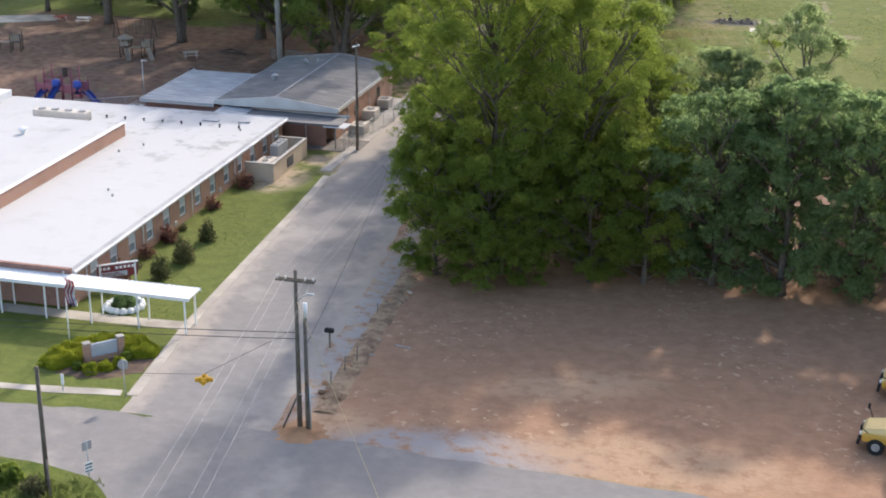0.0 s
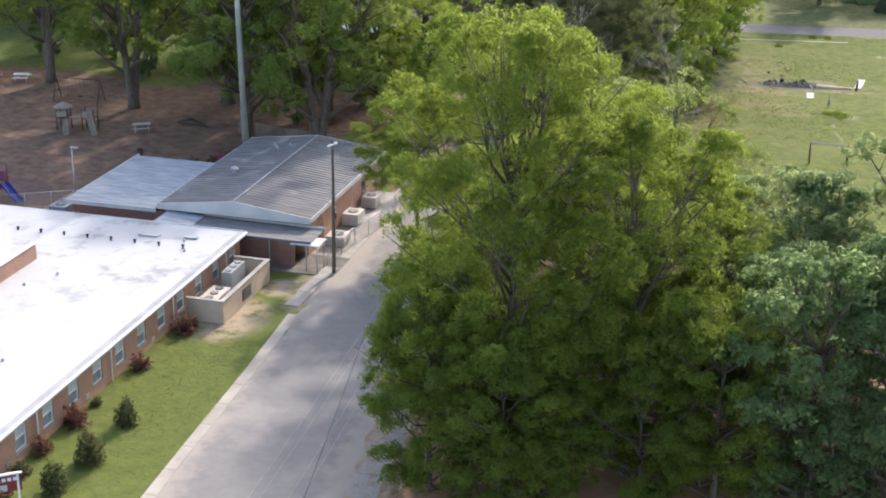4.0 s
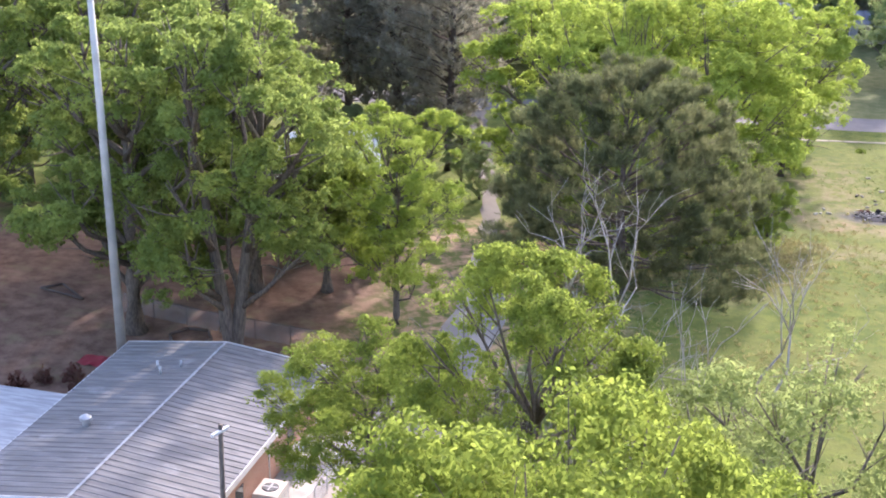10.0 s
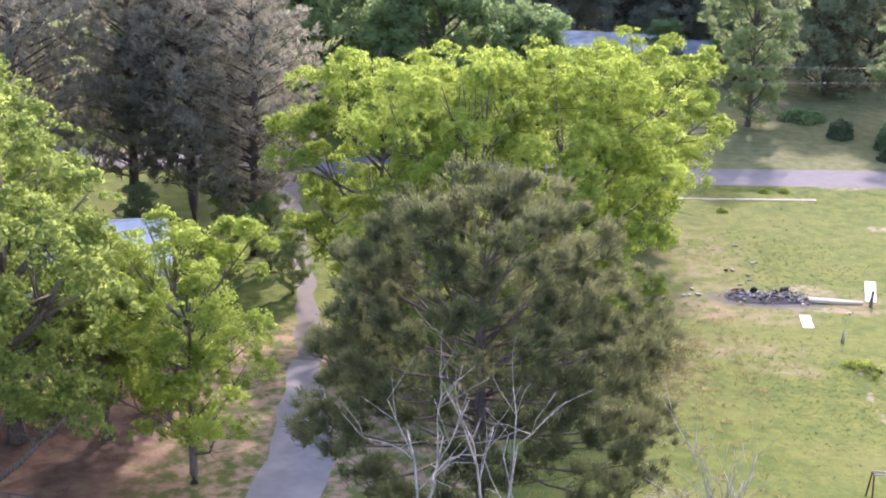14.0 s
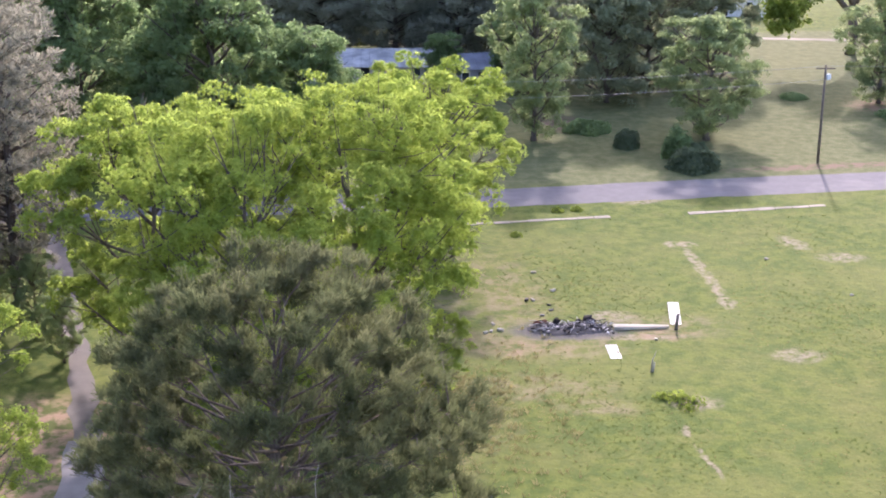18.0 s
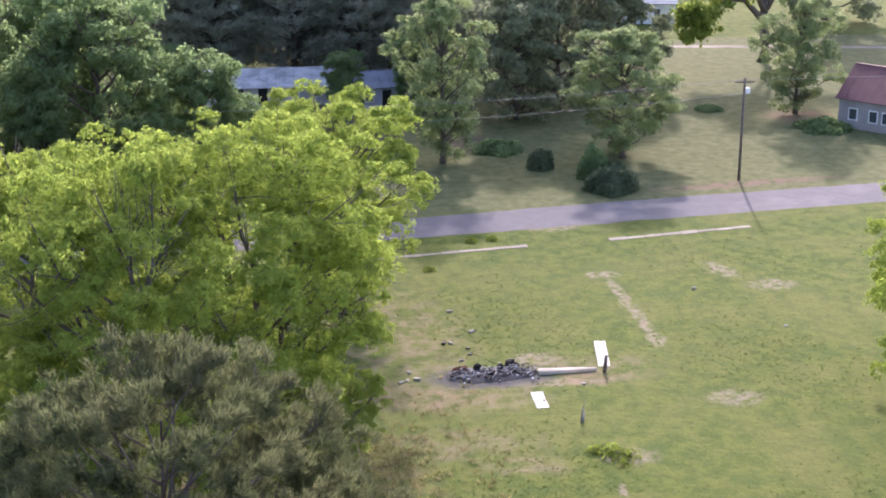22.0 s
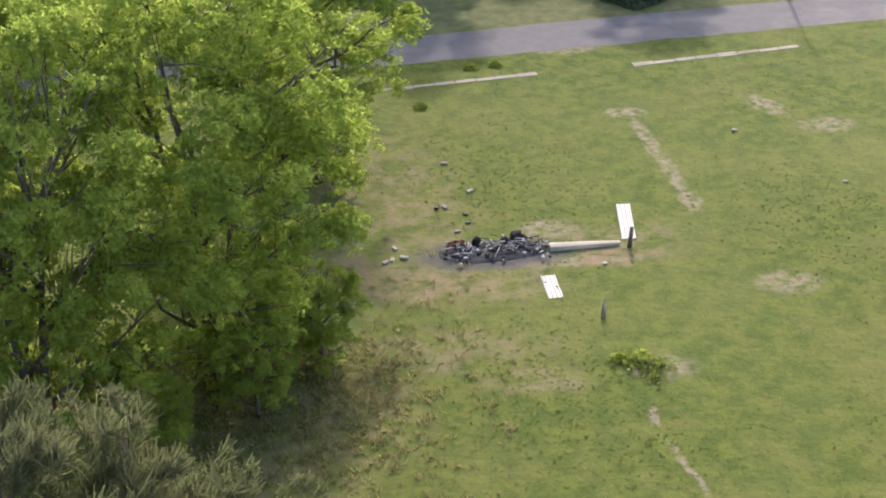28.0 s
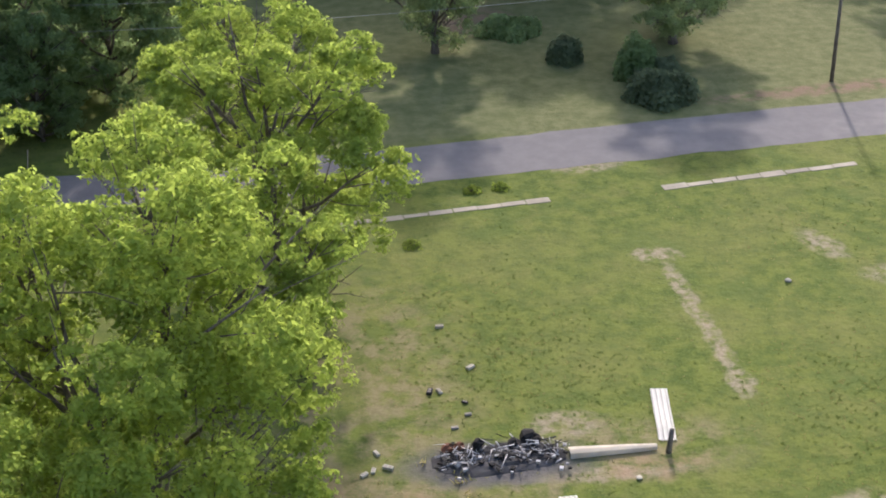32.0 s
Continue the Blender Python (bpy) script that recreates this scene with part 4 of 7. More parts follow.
def roof_coating():
    n = Nodes("weathered_white_roof")
    stain = n.step(n.noise(0.36, 6, 0.68), 0.50, 0.66)
    x, y, _ = n.xyz()
    wet = n.math("MULTIPLY", n.step(y, -24, -10), n.step(x, -30, -18))
    c = n.mix(n.math("MULTIPLY", stain, n.math("ADD", n.math("MULTIPLY", wet, 0.5), 0.10)), (0.46, 0.46, 0.45), (0.19, 0.18, 0.165))
    c = n.mix(n.math("MULTIPLY", n.step(n.noise(5, 4), 0.55, 0.8), 0.08), c, (0.5, 0.5, 0.48))
    n.bump(n.noise(1.2, 4), 0.15, 0.02)
    return n.done(c, 0.75)


ROOF_WHITE = roof_coating()
FASCIA = plain("grey_white_fascia", (0.62, 0.63, 0.64), 0.6, vary=0.12)


def window_unit(parent, x, y, z0, z1, half, depth=0.10):
    """A framed window facing +x with blind and two dark panes."""
    w = thing("window", x, y, z0)
    w.parent = parent
    h = z1 - z0
    bm = bmesh.new()
    for a, b, c, d in ((-half, -half + 0.07, 0, h), (half - 0.07, half, 0, h), (-half, half, h - 0.07, h), (-half, half, 0, 0.07), (-half, half, h * 0.5 - 0.03, h * 0.5 + 0.03)):
        box(bm, -depth, 0.02, a, b, c, d)
    part("window_frame", bm, WHITE_PAINT, w)
    boxed("pane", -depth - 0.02, -0.05, -half + 0.07, half - 0.07, 0.07, h * 0.5 - 0.03, PANE, w)
    boxed("blind", -depth - 0.02, -0.05, -half + 0.07, half - 0.07, h * 0.5 + 0.03, h - 0.07, BLIND, w)
    boxed("window_sill", -0.02, 0.12, -half - 0.06, half + 0.06, -0.09, 0.0, CONCRETE, w, 0.01)
    return w


school = thing("school", -20, -22, 0, "single-storey orange brick school with a flat white roof", "school")
school.matrix_basis = Matrix.Identity(4)
X0, YS, YN = -7.3, -43.0, -1.0
win_y = [-2.4 - 3.08 * k for k in range(13)]
half = 0.62
# east wall: brick below and above the windows, piers between them
boxed("wall_base", X0 - 0.25, X0, YS, YN, 0, 0.72, BRICK, school)
boxed("wall_head", X0 - 0.25, X0, YS, YN, 2.26, 2.62, FASCIA, school)
edges = [YN] + [v for y in win_y for v in (y + half, y - half)] + [YS]
for a, b in zip(edges[::2], edges[1::2]):
    boxed("pier", X0 - 0.25, X0 + 0.03, b, a, 0.72, 2.26, BRICK, school)
for k, y in enumerate(win_y):
    window_unit(school, X0 - 0.06, y, 0.72, 2.26, half)
for k in range(5):
    y = win_y[0] - 1.54 - 3.08 * (3 * k) + 0.2
    if y > YS + 0.3:
        rod("downspout", (X0 + 0.10, y, 0.05), (X0 + 0.10, y, 2.6), 0.05, WHITE_PAINT, school)
for y in (-6.9, -16.2, -25.4, -34.7):
    boxed("wall_vent", X0 - 0.02, X0 + 0.05, y - 0.25, y + 0.25, 0.25, 0.6, GREY_METAL, school, 0.01)
boxed("wall_south", -36, X0, YS, YS + 0.25, 0, 2.6, BRICK_SHADED, school)
boxed("wall_north", -36, X0, YN - 0.25, YN, 0, 2.6, BRICK_SHADED, school)
boxed("wall_west", -36, -35.75, YS, YN, 0, 2.6, BRICK_SHADED, school)
boxed("ceiling", -35.7, X0 - 0.3, YS + 0.3, YN - 0.3, 2.5, 2.56, CONCRETE, school)


def sloped_slab(name, x0, x1, y0, y1, z_west, z_east, thick, mat, parent):
    bm = bmesh.new()
    v = [bm.verts.new(p) for p in ((x0, y0, z_west), (x1, y0, z_east), (x1, y1, z_east), (x0, y1, z_west))]
    u = [bm.verts.new(p.co - Vector((0, 0, thick))) for p in v]
    bm.faces.new(v)
    bm.faces.new(u[::-1])
    for k in range(4):
        bm.faces.new((v[k], u[k], u[(k + 1) % 4], v[(k + 1) % 4]))
    bmesh.ops.recalc_face_normals(bm, faces=bm.faces)
    return part(name, bm, mat, parent)


sloped_slab("roof", -36.3, X0 + 0.42, YS - 0.1, YN + 0.3, 2.98, 2.86, 0.22, ROOF_WHITE, school)
EDGE = plain("grey_roof_edge", (0.34, 0.34, 0.335), 0.6, vary=0.25, scale=1.0)
for k in range(14):
    boxed("edge_strip", X0 - 0.02, X0 + 0.43, YS + 0.02 + 3.01 * k, YS + 3.0 + 3.01 * k, 2.855, 2.90, EDGE, school)
boxed("fascia", X0 + 0.42, X0 + 0.50, YS - 0.1, YN + 0.3, 2.60, 2.90, FASCIA, school, 0.01)
boxed("fascia", -36.3, X0 + 0.5, YN + 0.3, YN + 0.37, 2.62, 2.94, FASCIA, school, 0.01)
boxed("gutter", X0 + 0.50, X0 + 0.60, YS - 0.1, YN + 0.3, 2.76, 2.86, WHITE_PAINT, school, 0.01)
boxed("parapet_south", -36.3, X0 + 0.3, YS - 0.4, YS - 0.1, 2.4, 3.12, BRICK_SHADED, school)
# raised block with its brick face towards the road
boxed("raised_wall", -19.25, -19.0, -52, -10.6, 2.9, 4.0, BRICK, school)
boxed("raised_wall", -34.0, -19.25, -10.85, -10.6, 2.9, 4.0, WHITE_PAINT, school)
boxed("raised_roof", -34.0, -19.1, -52, -10.7, 4.0, 4.1, ROOF_WHITE, school)
boxed("raised_coping", -19.35, -18.93, -52, -10.5, 4.1, 4.16, WHITE_PAINT, school, 0.01)
boxed("stub_wall", -42.0, -36.3, -8.5, -1.0, 0, 3.7, WHITE_PAINT, school)
for k in range(10):
    x = -27.4 + 1.95 * k
    bm = bmesh.new()
    tube(bm, [(x, -5.5, 2.85), (x, -5.5, 3.12)], [0.07, 0.07], 8)
    tube(bm, [(x, -5.5, 3.12), (x, -5.5, 3.2)], [0.14, 0.10], 8)
    part("vent_pipe", bm, BLACK_RUBBER, school)
for x, y in ((-17.2, -15.5), (-16.0, -13.0), (-22.5, -30.0), (-12.0, -27.0), (-13.0, -25.8), (-9.5, -6.0), (-10.4, -4.1)):
    bm = bmesh.new()
    tube(bm, [(x, y, 2.85), (x, y, 3.1)], [0.09, 0.09], 8)
    part("vent_pipe", bm, GREY_METAL, school)
for x, y, s in ((-13.5, -3.6, 0.8), (-10.2, -3.3, 0.55)):
    boxed("roof_hatch", x - s, x + s, y - s * 0.4, y + s * 0.4, 2.88, 3.02, GREY_METAL, school, 0.02)
bm = bmesh.new()
tube(bm, [(-26.2, -16.2, 4.05), (-26.2, -16.2, 4.45)], [0.22, 0.22], 12)
tube(bm, [(-26.2, -16.2, 4.45), (-26.2, -16.2, 4.6), (-26.2, -16.2, 4.75)], [0.42, 0.42, 0.1], 12)
part("mushroom_vent", bm, WHITE_PAINT, school)


DARK_GUARD = plain("dark_fan_guard", (0.12, 0.12, 0.12), 0.6, vary=0.2)


def fan_unit(name, x0, x1, y0, y1, z0, h, fans, mat, label, parent=None):
    """A packaged air conditioner: cabinet, louvred sides and fans on top."""
    u = thing(name, (x0 + x1) / 2, (y0 + y1) / 2, z0, label, "air conditioner")
    lx, ly = (x1 - x0) / 2, (y1 - y0) / 2
    boxed("cabinet", -lx, lx, -ly, ly, 0.06, h, mat, u, 0.02)
    boxed("skid", -lx + 0.05, lx - 0.05, -ly + 0.05, ly - 0.05, 0, 0.07, BLACK_RUBBER, u)
    for k in range(5):
        boxed("louvre", -lx - 0.015, lx + 0.015, -ly - 0.015, ly + 0.015, h * (0.2 + 0.13 * k), h * (0.2 + 0.13 * k) + 0.03, GREY_METAL, u)
    for k in range(fans):
        c = (-lx + (k + 0.5) * 2 * lx / fans, 0) if lx > ly else (0, -ly + (k + 0.5) * 2 * ly / fans)
        r = 0.32 * min(2 * lx / (fans if lx > ly else 1), 2 * ly / (1 if lx > ly else fans))
        bm = bmesh.new()
        tube(bm, [(*c, h - 0.01), (*c, h + 0.05)], [r, r], 16)
        f = part("fan_guard", bm, DARK_GUARD, u)
        bm = bmesh.new()
        for a in range(4):
            box(bm, 0.03, r * 0.92, -0.05, 0.05, h + 0.052, h + 0.062, 0, Matrix.Translation((*c, 0)) @ Matrix.Rotation(a * math.pi / 2, 4, "Z"))
        part("fan_blade", bm, GREY_METAL, f)
    return u


AC_BEIGE = plain("beige_enamel", (0.55, 0.50, 0.43), 0.5, vary=0.12)
AC_GREY = plain("grey_enamel", (0.36, 0.365, 0.36), 0.5, vary=0.12)
fan_unit("rooftop_unit", -30.2, -24.6, -7.6, -6.4, 2.95, 0.85, 4, AC_BEIGE, "long beige rooftop air conditioner on the white roof")

# walled yard for the machines beside the east wall
yard = thing("service_enclosure", 0, 0, 0, "beige painted block wall round the school's machines", "enclosure")
for name, a in (("east_wall", (-4.3, -4.08, -11.6, -2.9)), ("south_wall", (-6.9, -4.3, -11.6, -11.38)), ("north_wall", (-6.9, -4.3, -3.12, -2.9))):
    boxed(name, *a, 0, 1.66, BEIGE_BLOCK, yard)
for name, a in (("coping", (-4.36, -4.02, -11.66, -2.84)), ("coping", (-6.9, -4.36, -11.66, -11.32)), ("coping", (-6.9, -4.36, -3.18, -2.84))):
    boxed(name, *a, 1.66, 1.74, CONCRETE, yard, 0.015)
boxed("vent_grille", -4.1, -4.05, -8.2, -6.6, 0.35, 1.25, plain("dark_grille", (0.06, 0.06, 0.07), 0.6), yard)
for k in range(6):
    boxed("slat", -4.06, -4.02, -8.1, -6.7, 0.42 + 0.13 * k, 0.48 + 0.13 * k, DARK_GUARD, yard)
fan_unit("condenser", -6.3, -5.5, -6.8, -4.2, 0.0, 1.9, 3, AC_GREY, "tall grey condenser inside the walled yard")
fan_unit("condenser", -6.6, -5.2, -10.4, -7.6, 0.0, 1.15, 3, AC_BEIGE, "low beige condenser inside the walled yard")

# covered walk to the kerb
cw = thing("covered_walk", 0, 0, 0, "white metal canopy on thin posts over the entrance walk", "canopy")
sloped_slab("canopy_roof", -16, 2.95, -45.35, -43.35, 2.72, 2.72, 0.12, WHITE_PAINT, cw)
for k in range(46):
    x = -15.8 + 0.41 * k
    boxed("roof_rib", x - 0.03, x + 0.03, -45.36, -43.34, 2.72, 2.755, WHITE_PAINT, cw)
boxed("front_fascia", -16, 2.98, -45.40, -45.35, 2.52, 2.76, WHITE_PAINT, cw)
boxed("back_fascia", -16, 2.98, -43.35, -43.30, 2.52, 2.76, WHITE_PAINT, cw)
for x in (2.55, -1.0, -4.6, -8.1, -11.6):
    for y in (-45.2, -43.5):
        boxed("post", x - 0.05, x + 0.05, y - 0.05, y + 0.05, 0, 2.6, WHITE_PAINT, cw)


# ---- grey-roofed annex ----
def metal_roof(name, base, wear):
    n = Nodes(name)
    streak = n.noise(1.0, 4, 0.6, n.stretched(0.5, 3.0, 1.0))
    c = n.mix(n.step(streak, 0.35, 0.7), tuple(v * 0.8 for v in base), tuple(min(1, v * 1.2) for v in base))
    c = n.mix(n.math("MULTIPLY", n.step(n.noise(0.5, 4), 0.58, 0.72), wear), c, (0.55, 0.55, 0.54))
    n.bump(n.noise(6, 3), 0.1, 0.01)
    return n.done(c, 0.75, 0.0, 0.2)


ROOF_GREY = metal_roof("dark_grey_metal_roof", (0.195, 0.187, 0.178), 0.2)
ROOF_PALE = metal_roof("pale_grey_metal_roof", (0.36, 0.37, 0.375), 0.3)
TRIM = plain("pale_trim", (0.54, 0.535, 0.52), 0.55, vary=0.1)
annex = thing("annex", 0, 0, 0, "brick annex with a low grey ribbed metal gable roof", "building")
AX0, AX1, AY0, AY1, AE, AR = -15.3, -3.1, 2.8, 21.6, 3.27, 4.02
AM = (AX0 + AX1) / 2
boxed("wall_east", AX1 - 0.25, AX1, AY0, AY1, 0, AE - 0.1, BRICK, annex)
boxed("wall_west", AX0, AX0 + 0.25, AY0, AY1, 0, AE - 0.1, BRICK_SHADED, annex)
boxed("wall_north", AX0 + 0.25, AX1 - 0.25, AY1 - 0.25, AY1, 0, AE - 0.1, BRICK_SHADED, annex)
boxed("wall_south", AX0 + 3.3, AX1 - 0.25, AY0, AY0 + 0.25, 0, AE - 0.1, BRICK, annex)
boxed("wall_south", AX0 + 0.25, AX0 + 0.9, AY0, AY0 + 0.25, 0, AE - 0.1, BRICK, annex)
boxed("wall_south", AX0 + 0.9, AX0 + 3.3, AY0, AY0 + 0.25, 0, 1.9, BRICK, annex)
# Black panel stands in for the shaded inside of the wall opening.
boxed("opening_shade_panel", AX0 + 0.9, AX0 + 3.3, AY0 + 0.3, AY0 + 0.35, 1.9, AE - 0.1, BLACK_RUBBER, annex)
n_pan = 36
for side in (-1, 1):
    for k in range(n_pan):
        y0, y1 = AY0 - 0.4 + k * (AY1 - AY0 + 0.8) / n_pan, AY0 - 0.4 + (k + 1) * (AY1 - AY0 + 0.8) / n_pan
        bm = bmesh.new()
        far = AX1 + 0.35 if side > 0 else AX0 - 0.35
        prof = [(0.0, 0.0), (0.80, 0.0), (0.85, 0.04), (0.94, 0.04), (1.0, 0.0)]
        rows = []
        for f, dz in prof:
            y = y0 + f * (y1 - y0)
            rows.append((bm.verts.new((AM, y, AR + dz)), bm.verts.new((far, y, AE + dz)), bm.verts.new((far, y, AE - 0.03)), bm.verts.new((AM, y, AR - 0.03))))
        for r, s in zip(rows, rows[1:]):
            bm.faces.new((r[0], r[1], s[1], s[0]))
            bm.faces.new((r[1], r[2], s[2], s[1]))
            bm.faces.new((r[2], r[3], s[3], s[2]))
        bmesh.ops.recalc_face_normals(bm, faces=bm.faces)
        part("roof_panel", bm, ROOF_GREY, annex)
boxed("ridge_cap", AM - 0.09, AM + 0.09, AY0 - 0.4, AY1 + 0.4, AR + 0.05, AR + 0.09, ROOF_PALE, annex, 0.02)
for y, sgn in ((AY0 - 0.46, 1), (AY1 + 0.42, 1)):
    bm = bmesh.new()
    pts = [(AX0 - 0.4, AE - 0.42), (AX1 + 0.4, AE - 0.42), (AX1 + 0.4, AE + 0.05), (AM, AR + 0.08), (AX0 - 0.4, AE + 0.05)]
    a = [bm.verts.new((x, y, z)) for x, z in pts]
    b = [bm.verts.new((x, y + 0.06, z)) for x, z in pts]
    bm.faces.new(a)
    bm.faces.new(b[::-1])
    for k in range(5):
        bm.faces.new((a[k], b[k], b[(k + 1) % 5], a[(k + 1) % 5]))
    bmesh.ops.recalc_face_normals(bm, faces=bm.faces)
    part("gable_board", bm, TRIM, annex)
boxed("eave_board", AX1 + 0.35, AX1 + 0.41, AY0 - 0.4, AY1 + 0.42, AE - 0.36, AE + 0.02, TRIM, annex)
boxed("eave_board", AX0 - 0.41, AX0 - 0.35, AY0 - 0.4, AY1 + 0.42, AE - 0.30, AE + 0.0, TRIM, annex)
for y in (6.0, 13.0, 20.5):
    rod("downspout", (AX1 + 0.10, y, 0.05), (AX1 + 0.10, y, AE - 0.2), 0.05, TRIM, annex)
for y in (9.0, 16.5):
    boxed("window", AX1 - 0.03, AX1 + 0.03, y - 0.5, y + 0.5, 1.0, 2.1, GLASS_DARK, annex)
bm = bmesh.new()
tube(bm, [(-12.4, 10.4, 3.5), (-12.4, 10.4, 4.0)], [0.2, 0.2], 10)
tube(bm, [(-12.4, 10.4, 4.0), (-12.4, 10.4, 4.15), (-12.4, 10.4, 4.32)], [0.34, 0.34, 0.08], 12)
part("roof_vent", bm, GREY_METAL, annex)
for x, y in ((-11.3, 17.3), (-10.5, 18.4), (-11.8, 18.0)):
    rod("vent_pipe", (x, y, 3.7), (x, y, 4.25), 0.09, GREY_METAL, annex)

wing = thing("annex_wing", 0, 0, 0, "low wing with a pale grey sheet metal roof", "building")
boxed("wall_south", -23.3, AX0 - 0.05, AY0 - 0.2, AY0 + 0.05, 0, 2.6, BRICK_SHADED, wing)
boxed("wall_west", -23.3, -23.05, AY0 + 0.05, 15.2, 0, 2.6, BRICK_SHADED, wing)
boxed("wall_north", -23.05, AX0 - 0.05, 14.95, 15.2, 0, 2.6, BRICK_SHADED, wing)
bm = bmesh.new()
for k in range(13):
    y0 = AY0 - 0.6 + k * 0.98
    box(bm, -23.7, AX0 - 0.45, y0, y0 + 0.97, 2.86, 2.92)
    part("roof_sheet", bm, ROOF_PALE, wing)
    bm = bmesh.new()
bm.free()
boxed("front_board", -23.75, AX0 - 0.45, AY0 - 0.68, AY0 - 0.6, 2.6, 2.95, TRIM, wing)
boxed("side_board", -23.78, -23.70, AY0 - 0.6, 15.5, 2.65, 2.94, TRIM, wing)

# covered passage between school and annex
passage = thing("covered_passage", 0, 0, 0, "low dark metal canopy along the annex's brick front", "canopy")
sloped_slab("passage_roof", -11.6, -1.7, -0.55, 2.75, 2.55, 2.40, 0.08, ROOF_GREY, passage)
sloped_slab("white_roof", -14.8, -11.65, -0.6, 2.75, 2.75, 2.62, 0.10, ROOF_PALE, passage)
boxed("edge_trim", -11.6, -1.65, 2.75, 2.81, 2.36, 2.60, TRIM, passage)
boxed("edge_trim", -11.6, -1.65, -0.61, -0.55, 2.34, 2.54, plain("dark_trim", (0.13, 0.13, 0.14), 0.6), passage)
for x in (-11.3, -8.2, -5.1, -2.1):
    rod("post", (x, -0.35, 0), (x, -0.35, 2.4), 0.05, GREY_METAL, passage)
boxed("roof_flap", -3.2, -0.9, -0.9, 1.0, 2.30, 2.36, TRIM, passage)
boxed("front_wall", -11.6, -3.35, 0.35, 0.58, 0, 2.42, BRICK_SHADED, passage)
rod("flap_post", (-1.1, -0.7, 0), (-1.1, -0.7, 2.3), 0.04, GREY_METAL, passage)
rod("flap_post", (-1.1, 0.8, 0), (-1.1, 0.8, 2.3), 0.04, GREY_METAL, passage)
# Walk toned dark: the shade below the canopy is part of its colour.
slab_walk = tagged(boxed("pavement", -14, 0.2, -0.9, 3.2, -0.05, 0.06, plain("stained_concrete_in_shade", (0.19, 0.17, 0.155), 0.9, vary=0.3)), "stained concrete walk beneath the passage canopy, canopy shade in its dark colour", "pavement", kind="structure")

# machines and chain-link fence on the annex's road side
fan_unit("condenser", -2.9, -1.5, 10.2, 12.0, 0.08, 1.05, 1, AC_BEIGE, "beige condenser beside the annex's brick wall")
fan_unit("condenser", -2.8, -1.5, 15.0, 16.6, 0.08, 1.0, 1, AC_BEIGE, "beige condenser beside the annex's brick wall")
fan_unit("condenser", -2.6, -1.0, 5.2, 6.9, 0.08, 0.85, 1, AC_BEIGE, "beige condenser beside the annex's brick wall")
fan_unit("condenser", -27.0, -25.4, 5.0, 6.4, 0.0, 1.1, 1, AC_GREY, "grey condenser behind the annex wing")
tagged(boxed("pavement", -3.2, 0.1, 3.25, 20, -0.05, 0.05, CONCRETE), "concrete pad along the annex's road side", "pavement", kind="structure")


def chain_mat():
    n = Nodes("chain_link")
    x, y, z = n.xyz()
    u = n.math("ADD", n.math("ADD", x, y), z)
    v = n.math("SUBTRACT", n.math("ADD", x, y), z)
    wire = n.math("MAXIMUM", n.step(n.math("ABSOLUTE", n.math("SUBTRACT", n.math("FRACT", n.math("MULTIPLY", u, 11)), 0.5)), 0.40, 0.46), n.step(n.math("ABSOLUTE", n.math("SUBTRACT", n.math("FRACT", n.math("MULTIPLY", v, 11)), 0.5)), 0.40, 0.46))
    n.put(n.bsdf.inputs["Alpha"], wire)
    return n.done((0.45, 0.46, 0.46), 0.5, 0.7)


CHAIN = chain_mat()


def fence(name, points, h, label, step=2.4):
    f = thing(name, 0, 0, 0, label, "fence")
    for a, b in zip(points, points[1:]):
        a, b = Vector((*a, 0)), Vector((*b, 0))
        n = max(1, round((b - a).length / step))
        up = Vector((0, 0, h))
        for k in range(n + 1):
            p = a.lerp(b, k / n)
            rod("post", p, p + up + Vector((0, 0, 0.05)), 0.035, STEEL_POLE, f)
        rod("top_rail", a + up, b + up, 0.025, STEEL_POLE, f)
        for k in range(n):
            p, q = a.lerp(b, k / n), a.lerp(b, (k + 1) / n)
            me = mesh_from("mesh_panel", [p + Vector((0, 0, 0.05)), q + Vector((0, 0, 0.05)), q + up, p + up], [(0, 1, 2, 3)], CHAIN)
            hang(new("mesh_panel", me), f)
    return f


fence("fence", [(-1.0, 1.4), (-0.5, 6.5), (0.3, 11.0), (-0.1, 20.0)], 1.5, "galvanised chain-link fence round the annex machines")
fence("fence", [(-26.5, 2.5), (-26.5, 9.0), (-34.0, 4.5)], 1.3, "chain-link fence by the playground")
STEEL_POLE_LIGHT = STEEL_POLE
STEEL_POLE = plain("dark_weathered_steel", (0.10, 0.10, 0.095), 0.7, 0.2, vary=0.2)
fence("fence", [(-22, 33.5), (-14, 32.0), (-6, 31.0), (-1.5, 25.5)], 1.4, "dark chain-link fence under the shade trees")
STEEL_POLE = STEEL_POLE_LIGHT


# ---- front lawn of the school ----
KERB = plain("pale_kerb", (0.44, 0.39, 0.325), 0.9, vary=0.22, scale=1.2)


def kerb_run(name, line, width, h, label, mat=KERB, piece=3.0):
    """A run of cast kerb stones, each a piece of its own."""
    k = thing(name, 0, 0, 0, label, "kerb", kind="structure")
    for a, b in zip(line, line[1:]):
        a, b = Vector((*a, 0)), Vector((*b, 0))
        n = max(1, round((b - a).length / piece))
        d = (b - a) / n
        turn = math.atan2(d.y, d.x)
        for i in range(n):
            m = Matrix.Translation(a + d * (i + 0.5)) @ Matrix.Rotation(turn, 4, "Z")
            boxed("kerb_stone", -d.length / 2 + 0.012, d.length / 2 - 0.012, -width / 2, width / 2, -0.1, h, mat, k, 0.02, "", m)
    return k


